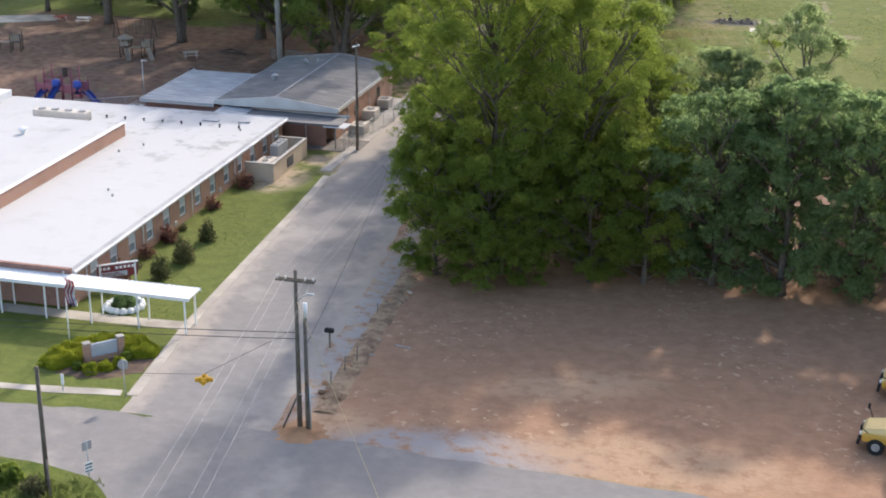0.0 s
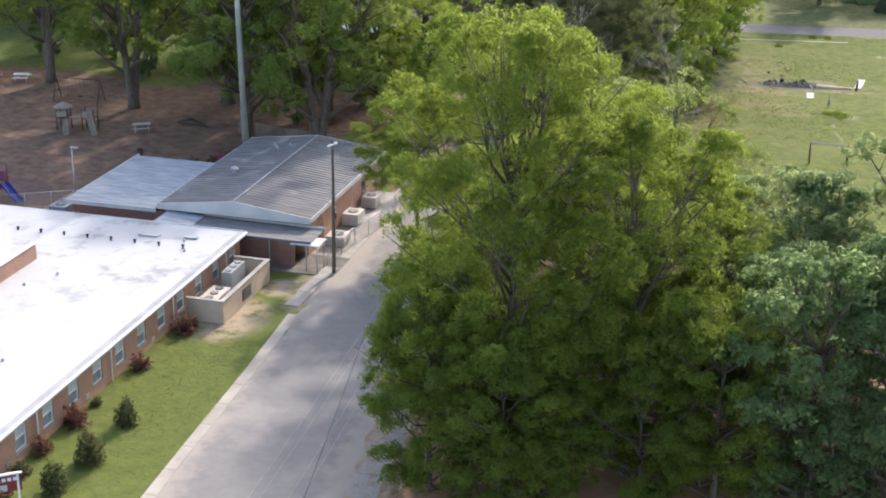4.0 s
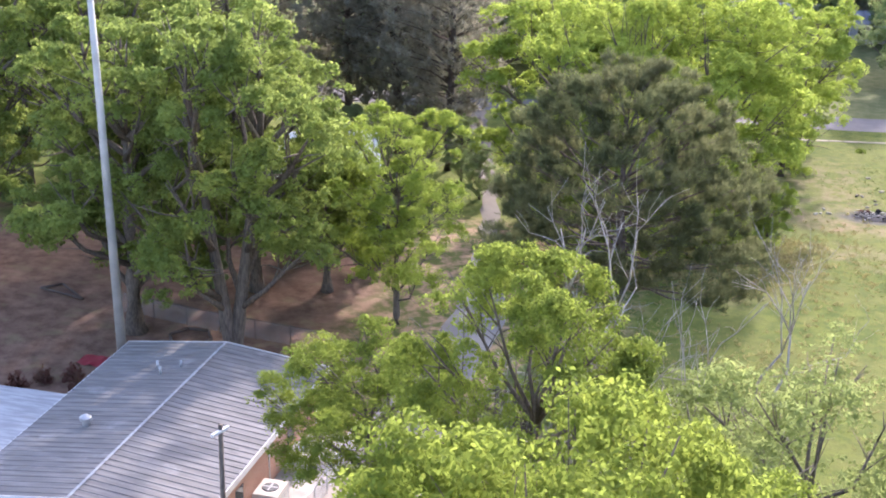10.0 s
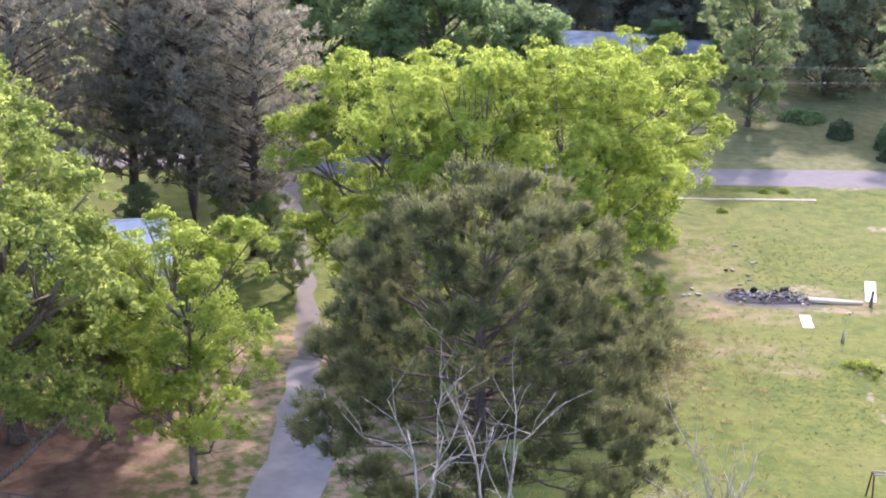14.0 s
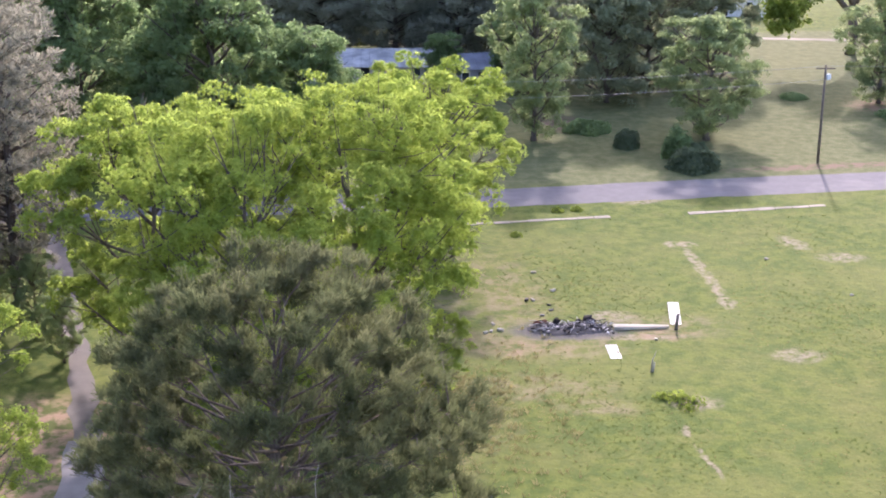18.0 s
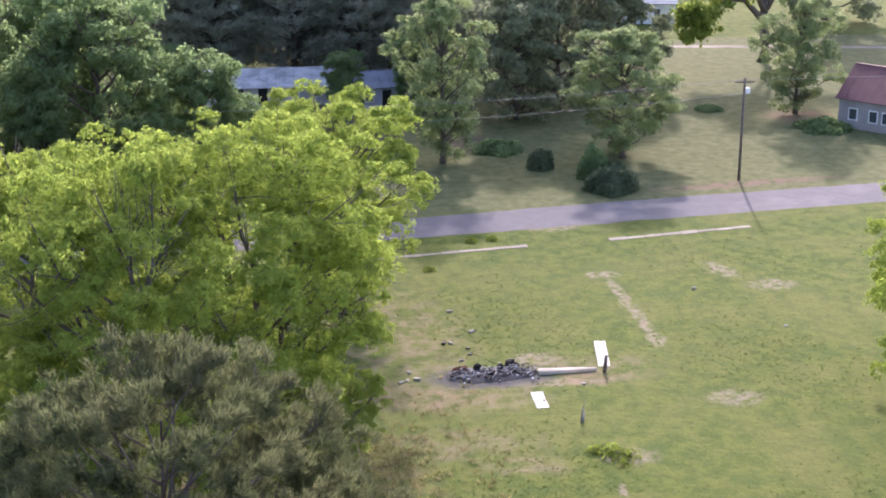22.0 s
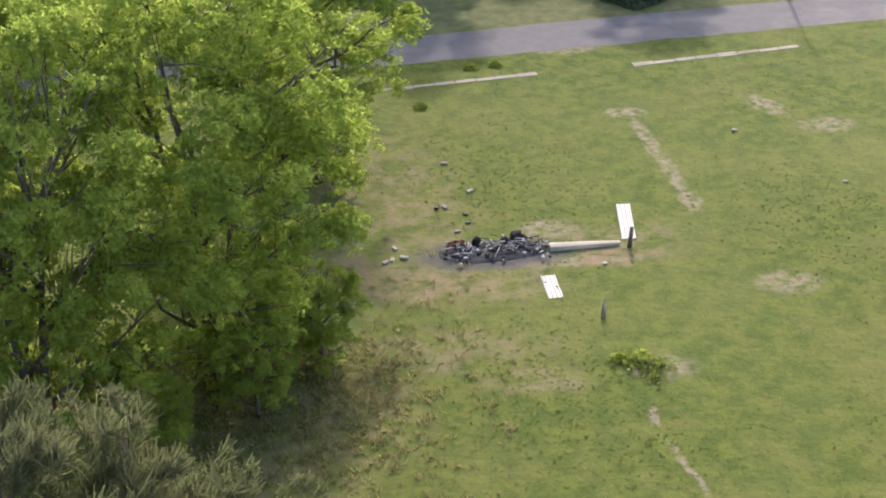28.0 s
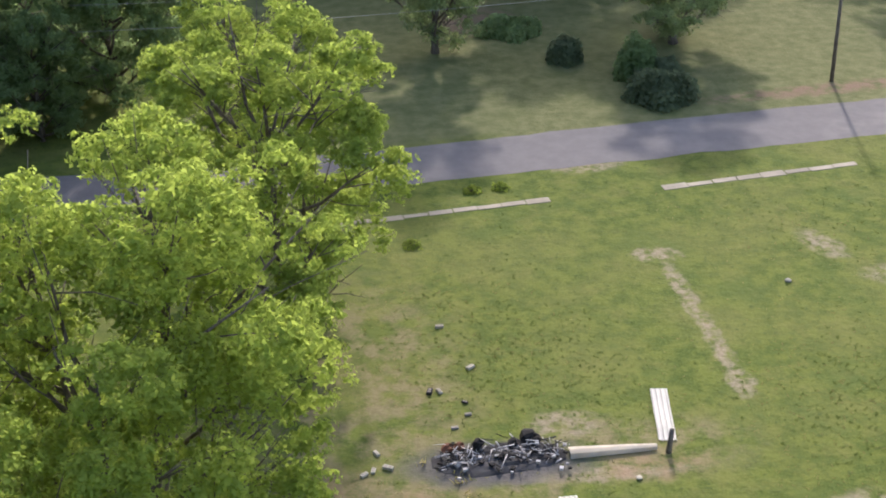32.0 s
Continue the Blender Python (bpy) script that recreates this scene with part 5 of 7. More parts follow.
kerb_run("kerb", [(3.3, -55.0), (2.0, -43.6), (1.15, -29), (0.55, -17.5), (-0.1, -8.5)], 0.75, 0.05, "pale worn concrete gutter along the lawn")
kerb_run("kerb", [(-0.75, -7.2), (-0.55, 1.0)], 1.1, 0.09, "concrete walk at the end of the lawn", CONCRETE)
tagged(strip("pavement_front", [(-40, -57.0), (-5, -56.3), (2.6, -55.2)], [(-40, -55.9), (-5, -55.5), (2.4, -54.4)], CONCRETE_OLD, "narrow weathered concrete sidewalk beside the cross street", "pavement", z=0.03, wob=0.05))
tagged(strip("pavement_entry", [(-20, -45.0), (-4, -44.9), (1.9, -44.6)], [(-20, -43.6), (-4, -43.5), (1.8, -43.2)], CONCRETE_OLD, "concrete walk under the white canopy", "pavement", z=0.025, wob=0.02))

SIGN_GREY = plain("grey_sign_board", (0.46, 0.48, 0.50), 0.5, vary=0.1)
sign = thing("monument_sign", -0.95, -50.4, 0, "grey sign board between two brick piers in the hedge", "sign", turn=47)
for x in (-1.15, 1.15):
    boxed("pier", x - 0.22, x + 0.22, -0.22, 0.22, 0, 1.35, BRICK, sign, 0.01)
    boxed("pier_cap", x - 0.26, x + 0.26, -0.26, 0.26, 1.35, 1.44, CONCRETE, sign, 0.015)
boxed("board", -0.93, 0.93, -0.08, 0.08, 0.35, 1.25, SIGN_GREY, sign, 0.01)
boxed("board_foot", -0.93, 0.93, -0.12, 0.12, 0, 0.34, BRICK, sign)

HEDGE = [shrub(1.15, 1.15, 31, SHRUB_GOLD, 7500, 0.075), shrub(0.5, 0.62, 32, SHRUB_GOLD, 2200, 0.06), shrub(0.5, 0.62, 33, LEAF, 900, 0.10)]
for x, y, s in ((-3.5, -51.7, 1.08), (-3.1, -50.6, 1.1), (-2.6, -49.6, 1.12), (-1.7, -48.8, 1.1), (-0.7, -48.4, 1.1), (0.3, -48.5, 1.08), (1.1, -48.9, 0.95)):
    plant("hedge_shrub", HEDGE[0], x, y, x * 70, s, "clipped golden-green hedge shrub behind the sign", "hedge round the sign", 0.74, category="shrub")
for k, (x, y, s) in enumerate(((-1.85, -52.3, 0.85), (-0.8, -52.55, 1.1), (-0.1, -51.9, 1.0), (0.45, -51.1, 1.0), (0.55, -50.0, 0.95))):
    plant("ball_shrub", HEDGE[1 if k in (1, 2, 3) else 2], x, y, k * 77, s, "small round clipped shrub in front of the sign", "round shrubs by the sign", category="shrub")
MULCH = plain("brown_mulch", (0.13, 0.085, 0.06), 0.95, vary=0.4, scale=4)
bm = bmesh.new()
ring = [bm.verts.new((-1.2 + 3.6 * math.cos(a * math.tau / 40) * (1 + 0.07 * math.sin(a * 1.7)), -50.6 + 2.9 * math.sin(a * math.tau / 40) * (1 + 0.06 * math.cos(a * 2.3)), 0.008)) for a in range(40)]
bm.faces.new(ring)
tagged(part("mulch_bed", bm, MULCH), "brown mulch bed round the sign", "flower bed", kind="structure")

# planter with whitewashed stones, name board, flagpole
planter = thing("stone_planter", -3.7, -41.9, 0, "ring of whitewashed stones round a clipped bush", "planter")
for k in range(16):
    a = k * math.tau / 16
    bm = bmesh.new()
    bmesh.ops.create_icosphere(bm, subdivisions=2, radius=0.28)
    for v in bm.verts:
        v.co *= 1 + 0.22 * noise.noise(v.co * 3 + Vector((k, 0, 0)))
    bmesh.ops.translate(bm, vec=(1.25 * math.cos(a), 1.25 * math.sin(a), 0.14), verts=bm.verts)
    part("stone", bm, WHITE_PAINT, planter, smooth=True)
plant("round_bush", shrub(0.95, 1.0, 35, LEAF_DARK, 2000, 0.12), -3.7, -41.9, 0, 1.0, "round dark green bush in the stone ring", category="shrub")
BOARD_RED = plain("dark_red_board", (0.20, 0.035, 0.04), 0.5, vary=0.2)
board = thing("name_board", -6.0, -38.3, 0, "dark red school name board with a white top edge", "sign", turn=38)
for x in (-1.3, 1.3):
    boxed("board_post", x - 0.06, x + 0.06, -0.06, 0.06, 0, 1.75, WHITE_PAINT, board)
boxed("panel", -1.5, 1.5, -0.05, 0.05, 0.75, 1.75, BOARD_RED, board, 0.01)
boxed("top_edge", -1.55, 1.55, -0.09, 0.09, 1.75, 1.85, WHITE_PAINT, board, 0.01)
boxed("message_field", -1.3, 0.7, -0.07, -0.045, 0.82, 1.2, SIGN_GREY, board)
for k in range(9):
    if k != 3:
        boxed("letter_bar", -1.35 + 0.3 * k, -1.35 + 0.3 * k + 0.2, -0.07, -0.045, 1.40, 1.60, WHITE_PAINT, board)
for r in range(3):
    boxed("text_bar", -1.2, 0.5 - 0.2 * r, -0.075, -0.068, 0.88 + 0.1 * r, 0.93 + 0.1 * r, BOARD_RED, board)

flagpole = thing("flagpole", -3.75, -49.85, 0, "white flagpole with a limp flag in red, white and blue", "flagpole")
rod("pole", (0, 0, 0), (0, 0, 5.6), 0.06, WHITE_PAINT, flagpole, 0.035)
bm = bmesh.new()
bmesh.ops.create_uvsphere(bm, u_segments=10, v_segments=6, radius=0.08)
bmesh.ops.translate(bm, vec=(0, 0, 5.65), verts=bm.verts)
part("finial", bm, GREY_METAL, flagpole, smooth=True)
FLAG = [plain("flag_red", (0.42, 0.05, 0.06), 0.8), plain("flag_white", (0.72, 0.72, 0.72), 0.8), plain("flag_blue", (0.08, 0.11, 0.30), 0.8)]


def cloth(name, x0, w, z0, z1, mat, parent, phase):
    nx, nz = 5, 10
    bm = bmesh.new()
    g = [[bm.verts.new((x0 + w * i / nx + 0.10 * math.sin(j * 0.8 + phase), 0.12 * math.sin(i * 2.1 + j * 0.5 + phase * 2), z1 + (z0 - z1) * j / nz - 0.35 * (x0 + w * i / nx))) for i in range(nx + 1)] for j in range(nz + 1)]
    for j in range(nz):
        for i in range(nx):
            bm.faces.new((g[j][i], g[j][i + 1], g[j + 1][i + 1], g[j + 1][i]))
    return part(name, bm, mat, parent, smooth=True)


for k in range(6):
    cloth("stripe", 0.05 + 0.11 * k, 0.11, 3.55, 5.3, FLAG[k % 2], flagpole, 0.3)
cloth("canton", 0.38, 0.30, 3.5, 4.2, FLAG[2], flagpole, 0.5)

# shrubs on the lawn and along the wall
LAWN_SHRUB = shrub(0.75, 1.75, 41, leafy("dark_shrub_leaf", ((0.08, 0.095, 0.04), (0.14, 0.15, 0.06), (0.18, 0.13, 0.08)), 0.45), 1300, 0.12, 0.05, ragged=0.6)
for x, y, s in ((-3.7, -36.0, 1.0), (-3.45, -32.4, 1.15), (-3.6, -27.4, 0.95)):
    plant("lawn_shrub", LAWN_SHRUB, x, y, y * 31, s, "upright dark green shrub on the lawn", "shrubs on the lawn", category="shrub")
WALL_SHRUB = shrub(0.85, 1.2, 42, SHRUB_RED, 900, 0.13, ragged=0.85)
WALL_SHRUB_B = shrub(0.6, 0.8, 43, leafy("dull_shrub_leaf", ((0.10, 0.11, 0.05), (0.17, 0.16, 0.08), (0.20, 0.16, 0.09)), 0.4), 700, 0.13, ragged=0.8)
for k, (x, y, s) in enumerate(((-6.6, -37.0, 1.05), (-6.5, -34.7, 0.95), (-6.6, -32.2, 0.8), (-6.5, -28.3, 1.05), (-6.6, -25.6, 0.6), (-6.4, -19.9, 0.85), (-6.2, -13.5, 1.15))):
    plant("wall_shrub", WALL_SHRUB if k % 3 != 1 else WALL_SHRUB_B, x, y, k * 53, s, "dark reddish shrub against the school wall", "shrubs along the school wall", category="shrub")

# signs at the corner
stop = thing("road_sign", 2.95, -55.2, 0, "grey back of a road sign on a thin steel post", "road sign", turn=20)
rod("post", (0, 0, 0), (0, 0, 2.5), 0.035, STEEL_POLE, stop)
bm = bmesh.new()
tube(bm, [(0, -0.012, 2.2), (0, 0.012, 2.2)], [0.36, 0.36], 8)
part("sign_plate", bm, GREY_METAL, stop)
marker = thing("road_sign", -1.2, -55.5, 0, "narrow white marker post beside the sidewalk", "road sign")
boxed("post", -0.05, 0.05, -0.02, 0.02, 0, 0.5, STEEL_POLE, marker)
boxed("marker_plate", -0.10, 0.10, -0.03, 0.03, 0.45, 1.15, WHITE_PAINT, marker, 0.005)
slow = thing("road_sign", 5.7, -65.2, 0, "road sign on a steel post with a chevron panel below", "road sign", turn=60)
rod("post", (0, 0, 0), (0, 0, 2.3), 0.035, STEEL_POLE, slow)
boxed("sign_plate", -0.3, 0.3, -0.015, 0.015, 1.75, 2.3, GREY_METAL, slow, 0.01)
boxed("chevron_panel", -0.25, 0.25, -0.045, -0.02, 0.35, 1.0, WHITE_PAINT, slow, 0.01)
for k in range(3):
    boxed("chevron_bar", -0.22, 0.22, -0.052, -0.044, 0.42 + 0.2 * k, 0.50 + 0.2 * k, BLACK_RUBBER, slow)

# bushes on the near corner
for k, (x, y, s) in enumerate(((1.5, -66.6, 1.5), (3.6, -67.6, 1.2), (-0.8, -66.2, 1.4), (0.3, -68.4, 1.6), (-3.0, -66.8, 1.4), (-2.4, -69.0, 1.6), (5.0, -69.4, 1.0))):
    plant("verge_bush", WALL_SHRUB_B if k % 2 else HEDGE[2], x, y, k * 61, s, "rough green bush on the corner verge", "bushes on the corner verge", category="shrub")


# ---- poles, wires and the hanging beacon ----
WIRE = plain("pale_wire", (0.30, 0.30, 0.30), 0.5, 0.3, vary=0.05)
WIRE_BRIGHT = plain("bright_aluminium_wire", (0.50, 0.50, 0.48), 0.45, 0.2, vary=0.05)
WIRE_DARK = plain("dark_wire", (0.05, 0.05, 0.05), 0.6, vary=0.05)


def wire(a, b, sag, r=0.006, mat=WIRE, label="overhead wire slung between poles"):
    a, b = Vector(a), Vector(b)
    pts = [a.lerp(b, k / 16) - Vector((0, 0, 4 * sag * (k / 16) * (1 - k / 16))) for k in range(17)]
    return tagged(part("overhead_wire", tube(bmesh.new(), pts, [r] * 17, 4), mat, smooth=True), label, "wire", "overhead wires")


p1 = thing("utility_pole", 15.05, -56.43, 0, "weathered wooden utility pole with a double crossarm", "utility pole")
rod("pole", (0, 0, -0.2), (0, 0, 10.2), 0.17, POLE_WOOD, p1, 0.11)
for y in (-0.13, 0.13):
    boxed("crossarm", -1.2, 1.2, y - 0.05, y + 0.05, 9.55, 9.68, POLE_WOOD, p1, 0.01)
for x in (-1.1, -0.6, 0.6, 1.1):
    rod("insulator", (x, 0, 9.66), (x, 0, 9.86), 0.05, WHITE_PAINT, p1, 0.03)
rod("lamp_arm", (0, 0, 8.3), (0.95, -0.5, 9.1), 0.035, STEEL_POLE, p1)
boxed("lamp_head", 0.85, 1.35, -0.75, -0.55, 9.05, 9.17, STEEL_POLE, p1, 0.03)
rod("brace", (-1.0, -0.2, 0.1), (-0.1, 0, 2.2), 0.06, POLE_WOOD, p1)
p1b = thing("utility_pole", 15.6, -56.55, 0, "shorter dark wooden pole carrying a small white transformer", "utility pole")
rod("pole", (0, 0, -0.2), (0, 0, 7.4), 0.15, POLE_WOOD, p1b, 0.11)
bm = bmesh.new()
tube(bm, [(0.05, 0, 7.4), (0.05, 0, 8.3)], [0.13, 0.13], 12)
part("transformer", bm, WHITE_PAINT, p1b, smooth=True)
rod("bracket", (-0.5, 0, 2.4), (0.5, 0, 2.4), 0.04, STEEL_POLE, p1b)
rod("conduit", (0.18, 0, 0), (0.18, 0, 3.0), 0.05, STEEL_POLE, p1b)
p2 = thing("utility_pole", 0.0, 0.0, 0, "slim wooden pole with a pale cross bar at the top", "utility pole")
rod("pole", (0, 0, -0.2), (0.12, -0.2, 10.6), 0.15, POLE_WOOD, p2, 0.10)
boxed("cross_bar", -0.55, 0.55, -0.08, 0.08, -0.07, 0.07, WHITE_PAINT, p2, 0.02, "", Matrix.Translation((0.12, -0.25, 10.3)) @ Matrix.Rotation(radians(72), 4, "Z"))
p3 = thing("utility_pole", 4.2, -67.1, 0, "plain dark wooden pole on the corner verge", "utility pole")
rod("pole", (0, 0, -0.2), (0, 0, 7.5), 0.15, POLE_WOOD, p3, 0.11)
rod("guy_stub", (0.6, -0.8, 0), (0.1, -0.1, 2.0), 0.07, POLE_WOOD, p3)
p4 = thing("utility_pole", 10.4, 9.0, 0, "wooden utility pole half hidden in the roadside trees", "utility pole")
rod("pole", (0, 0, -0.2), (0, 0, 9.8), 0.16, POLE_WOOD, p4, 0.11)
boxed("crossarm", -1.2, 1.2, -0.06, 0.06, 9.4, 9.53, POLE_WOOD, p4, 0.01)
MAST_STEEL = plain("weathered_mast_steel", (0.43, 0.425, 0.40), 0.6, 0.2, vary=0.2)
tall = thing("light_mast", -16.6, 23.0, 0, "tall pale steel mast behind the annex", "mast")
rod("mast", (0, 0, -0.2), (-0.9, 0, 34.0), 0.33, MAST_STEEL, tall, 0.13, 14)
boxed("mast_head", -1.8, 0.0, -0.15, 0.15, 33.9, 34.15, STEEL_POLE, tall, 0.03)
yardlamp = thing("lamp_post", -26.8, 9.2, 0, "thin grey lamp post by the playground fence", "lamp post")
rod("post", (0, 0, 0), (0, 0, 5.0), 0.07, STEEL_POLE, yardlamp, 0.05)
boxed("lamp_head", -0.1, 0.6, -0.12, 0.12, 4.95, 5.08, GREY_METAL, yardlamp, 0.03)
for dx in (-1.1, -0.6, 0.6, 1.1):
    wire((15.05 + dx, -56.43, 9.85), (10.4 + dx * 0.9, 9.0, 9.55), 0.9, 0.005, WIRE_BRIGHT)
    wire((15.05 + dx, -56.43, 9.85), (24.0 + dx * 1.6, -122.0, 9.6), 0.9, 0.005, WIRE_BRIGHT)
wire((15.0, -56.4, 6.3), (-30.0, -60.5, 6.0), 0.5, 0.022, WIRE_DARK)
wire((15.0, -56.4, 5.9), (-30.0, -60.7, 5.6), 0.5, 0.022, WIRE_DARK)
wire((15.6, -56.5, 5.6), (8.8, -18.0, 4.6), 0.4, 0.02, WIRE_DARK)
wire((15.05, -56.43, 8.4), (22.6, -64.2, 0.3), 0.02, 0.014, plain("yellow_guy_wire", (0.6, 0.48, 0.25), 0.5), "yellowish guy wire from pole to ground")
YELLOW = plain("signal_yellow", (0.62, 0.33, 0.02), 0.5, vary=0.12)
beacon = thing("hanging_beacon", 11.1, -61.0, 4.85, "yellow four-way flashing beacon hung over the junction", "traffic light")
for k in range(4):
    m = Matrix.Rotation(k * math.pi / 2 + 0.3, 4, "Z")
    h = boxed("signal_head", 0.12, 0.42, -0.2, 0.2, -0.2, 0.25, YELLOW, beacon, 0.04, "", m)
    bm = bmesh.new()
    tube(bm, [m @ Vector((0.42, 0, 0.03)), m @ Vector((0.70, 0, 0.0))], [0.17, 0.19], 12)
    part("visor", bm, YELLOW, h)
    bm = bmesh.new()
    tube(bm, [m @ Vector((0.421, 0, 0.03)), m @ Vector((0.45, 0, 0.03))], [0.15, 0.12], 12)
    part("lens", bm, BLACK_RUBBER, h)
boxed("hanger", -0.12, 0.12, -0.12, 0.12, 0.1, 0.5, YELLOW, beacon, 0.03)
beacon.scale = (0.72, 0.72, 0.72)
wire((11.1, -61.0, 5.2), (4.2, -67.1, 7.2), 0.0, 0.012, WIRE_DARK)
wire((11.1, -61.0, 5.2), (15.05, -56.43, 6.6), 0.0, 0.012, WIRE_DARK)

# letterbox and rubbish along the dirt verge
mailbox = thing("mailbox", 12.8, -44.6, 0, "black letterbox on a dark post at the road edge", "mailbox")
boxed("post", -0.05, 0.05, -0.05, 0.05, 0, 1.1, POLE_WOOD, mailbox)
boxed("box", -0.35, 0.3, -0.14, 0.14, 1.1, 1.42, BLACK_RUBBER, mailbox, 0.06)
for k, (x, y, h) in enumerate(((15.0, -48.0, 1.1), (14.8, -50.2, 1.0), (15.3, -46.4, 1.2), (14.2, -38.5, 1.0))):
    st = thing("stake", x, y, 0, "thin weathered wooden stake in the verge", "stake", "stakes along the verge")
    rod("stake_rod", (0, 0, -0.1), (0.05, 0.03, h), 0.035, POLE_WOOD, st)
random.seed(7)
DIRT_LUMP = plain("red_clay", (0.34, 0.19, 0.10), 0.95, vary=0.3, scale=3)
DIRT_DARK = plain("brown_clay", (0.17, 0.10, 0.06), 0.95, vary=0.3, scale=3)
ROCK = plain("grey_rubble", (0.30, 0.27, 0.24), 0.9, vary=0.3, scale=3)
PALE_ROCK = plain("pale_rubble", (0.50, 0.43, 0.35), 0.9, vary=0.3, scale=3)
verge = thing("rubble_row", 0, 0, 0, "broken concrete and clay lumps along the road verge", "rubble", kind="stuff")
for k in range(70):
    y = random.uniform(-53, -14)
    x = 15.0 + (y + 45) * -0.06 + random.gauss(0, 0.5)
    s = random.choice((0.07, 0.10, 0.14, 0.2, 0.3))
    bm = bmesh.new()
    bmesh.ops.create_icosphere(bm, subdivisions=1, radius=s)
    for v in bm.verts:
        v.co *= random.uniform(0.7, 1.2)
        v.co.z *= 0.55
    bmesh.ops.translate(bm, vec=(x, y, s * 0.25), verts=bm.verts)
    part("lump", bm, random.choice((DIRT_LUMP, DIRT_LUMP, DIRT_DARK, PALE_ROCK)), verge)
bank = bmesh.new()
rows = []
for j in range(121):
    y = -54.0 + j * 0.36
    cx = 15.1 + (y + 45) * -0.06
    row = []
    for k in range(11):
        u = k / 5 - 1
        p = Vector((cx + u * 0.85 + 0.4 * noise.noise(Vector((y * 0.5, 3.0, u))), y, 0))
        p.z = max(-0.03, (1 - u * u) * (0.14 + 0.16 * noise.noise(p * 0.9) + 0.12 * noise.noise(p * 2.6)) - 0.02)
        row.append(bank.verts.new(p))
    rows.append(row)
for r, s in zip(rows, rows[1:]):
    for k in range(10):
        bank.faces.new((r[k], r[k + 1], s[k + 1], s[k]))
n = Nodes("clay_bank")
c = n.mix(n.step(n.noise(0.8, 6, 0.7), 0.36, 0.62), (0.20, 0.125, 0.08), (0.42, 0.29, 0.175))
c = n.mix(n.math("MULTIPLY", n.step(n.noise(3.5, 5, 0.7), 0.52, 0.72), 0.6), c, (0.10, 0.085, 0.05))
n.bump(n.noise(9, 5, 0.7), 0.8, 0.05)
tagged(part("earth_bank", bank, n.done(c, 0.95), smooth=True), "low uneven bank of orange clay along the road", "earth bank", kind="structure")
bm = bmesh.new()
bmesh.ops.create_grid(bm, x_segments=14, y_segments=14, size=1.9)
for v in bm.verts:
    r = v.co.length
    v.co.z = max(-0.02, 0.34 * math.exp(-(r / 0.9) ** 2) + 0.05 * noise.noise(v.co * 2) - 0.02)
bmesh.ops.translate(bm, vec=(15.2, -56.8, 0.0), verts=bm.verts)
tagged(part("clay_mound", bm, DIRT_LUMP, smooth=True), "orange clay heaped round the pole's foot", "mound")
for x, y, l, a in ((14.9, -42.6, 1.6, 5), (17.5, -43.2, 1.2, -10), (15.6, -45.2, 1.1, 25)):
    bd = thing("loose_board", x, y, 0, "pale loose board lying on the verge", "board", "loose boards", a)
    boxed("plank", -l / 2, l / 2, -0.09, 0.09, 0.01, 0.06, BARK_DEAD, bd, 0.01)


# ---- school buses at the edge of the lot ----
BUS_YELLOW = plain("school_bus_yellow", (0.58, 0.325, 0.05), 0.4, vary=0.12, spec=0.5)
BUS_ROOF = plain("pale_bonnet_yellow", (0.74, 0.55, 0.24), 0.3, vary=0.05, spec=0.5)


def bus(x, y, turn):
    b = thing("school_bus", x, y, 0, "yellow school bus with a rounded bonnet and black fittings", "bus", "school buses", turn)
    body = bmesh.new()
    box(body, 1.6, 10.5, -1.2, 1.2, 0.55, 3.0, 0.18)
    part("body", body, BUS_YELLOW, b)
    bm = bmesh.new()
    box(bm, -0.35, 1.6, -1.0, 1.0, 0.75, 1.65, 0.22)
    for v in bm.verts:
        if v.co.x < 0.2 and v.co.z > 1.2:
            v.co.z -= 0.28
    part("bonnet", bm, BUS_ROOF, b)
    for s in (-1, 1):
        boxed("fender", -0.25, 1.5, s * 1.0 - 0.18, s * 1.0 + 0.18, 0.65, 1.22, BUS_YELLOW, b, 0.14)
        for wx in (0.6, 8.2):
            bm = bmesh.new()
            tube(bm, [(wx, s * 1.12 - 0.13, 0.5), (wx, s * 1.12 + 0.13, 0.5)], [0.5, 0.5], 20)
            w = part("wheel", bm, BLACK_RUBBER, b, smooth=False)
            bm = bmesh.new()
            tube(bm, [(wx, s * 1.13 - 0.14, 0.5), (wx, s * 1.13 + 0.14, 0.5)], [0.25, 0.25], 14)
            part("rim", bm, GREY_METAL, w)
        bm = bmesh.new()
        tube(bm, [(-0.30, s * 0.75, 1.05), (-0.42, s * 0.75, 1.05)], [0.12, 0.12], 12)
        part("headlight", bm, WHITE_PAINT, b)
        rod("mirror_arm", (0.1, s * 1.0, 1.2), (-0.25, s * 1.5, 1.75), 0.03, BLACK_RUBBER, b)
        boxed("mirror", -0.32, -0.2, s * 1.5 - 0.12, s * 1.5 + 0.12, 1.6, 1.95, BLACK_RUBBER, b, 0.03)
        for k in range(8):
            boxed("window", 2.6 + 0.95 * k, 3.35 + 0.95 * k, s * 1.2 - 0.02, s * 1.2 + 0.02, 1.75, 2.45, GLASS_DARK, b)
    boxed("windscreen", 1.56, 1.62, -1.0, 1.0, 1.75, 2.65, GLASS_DARK, b)
    boxed("bumper", -0.52, -0.36, -1.15, 1.15, 0.45, 0.72, BLACK_RUBBER, b, 0.03)
    boxed("grille", -0.38, -0.33, -0.45, 0.45, 0.85, 1.2, BLACK_RUBBER, b)
    return b


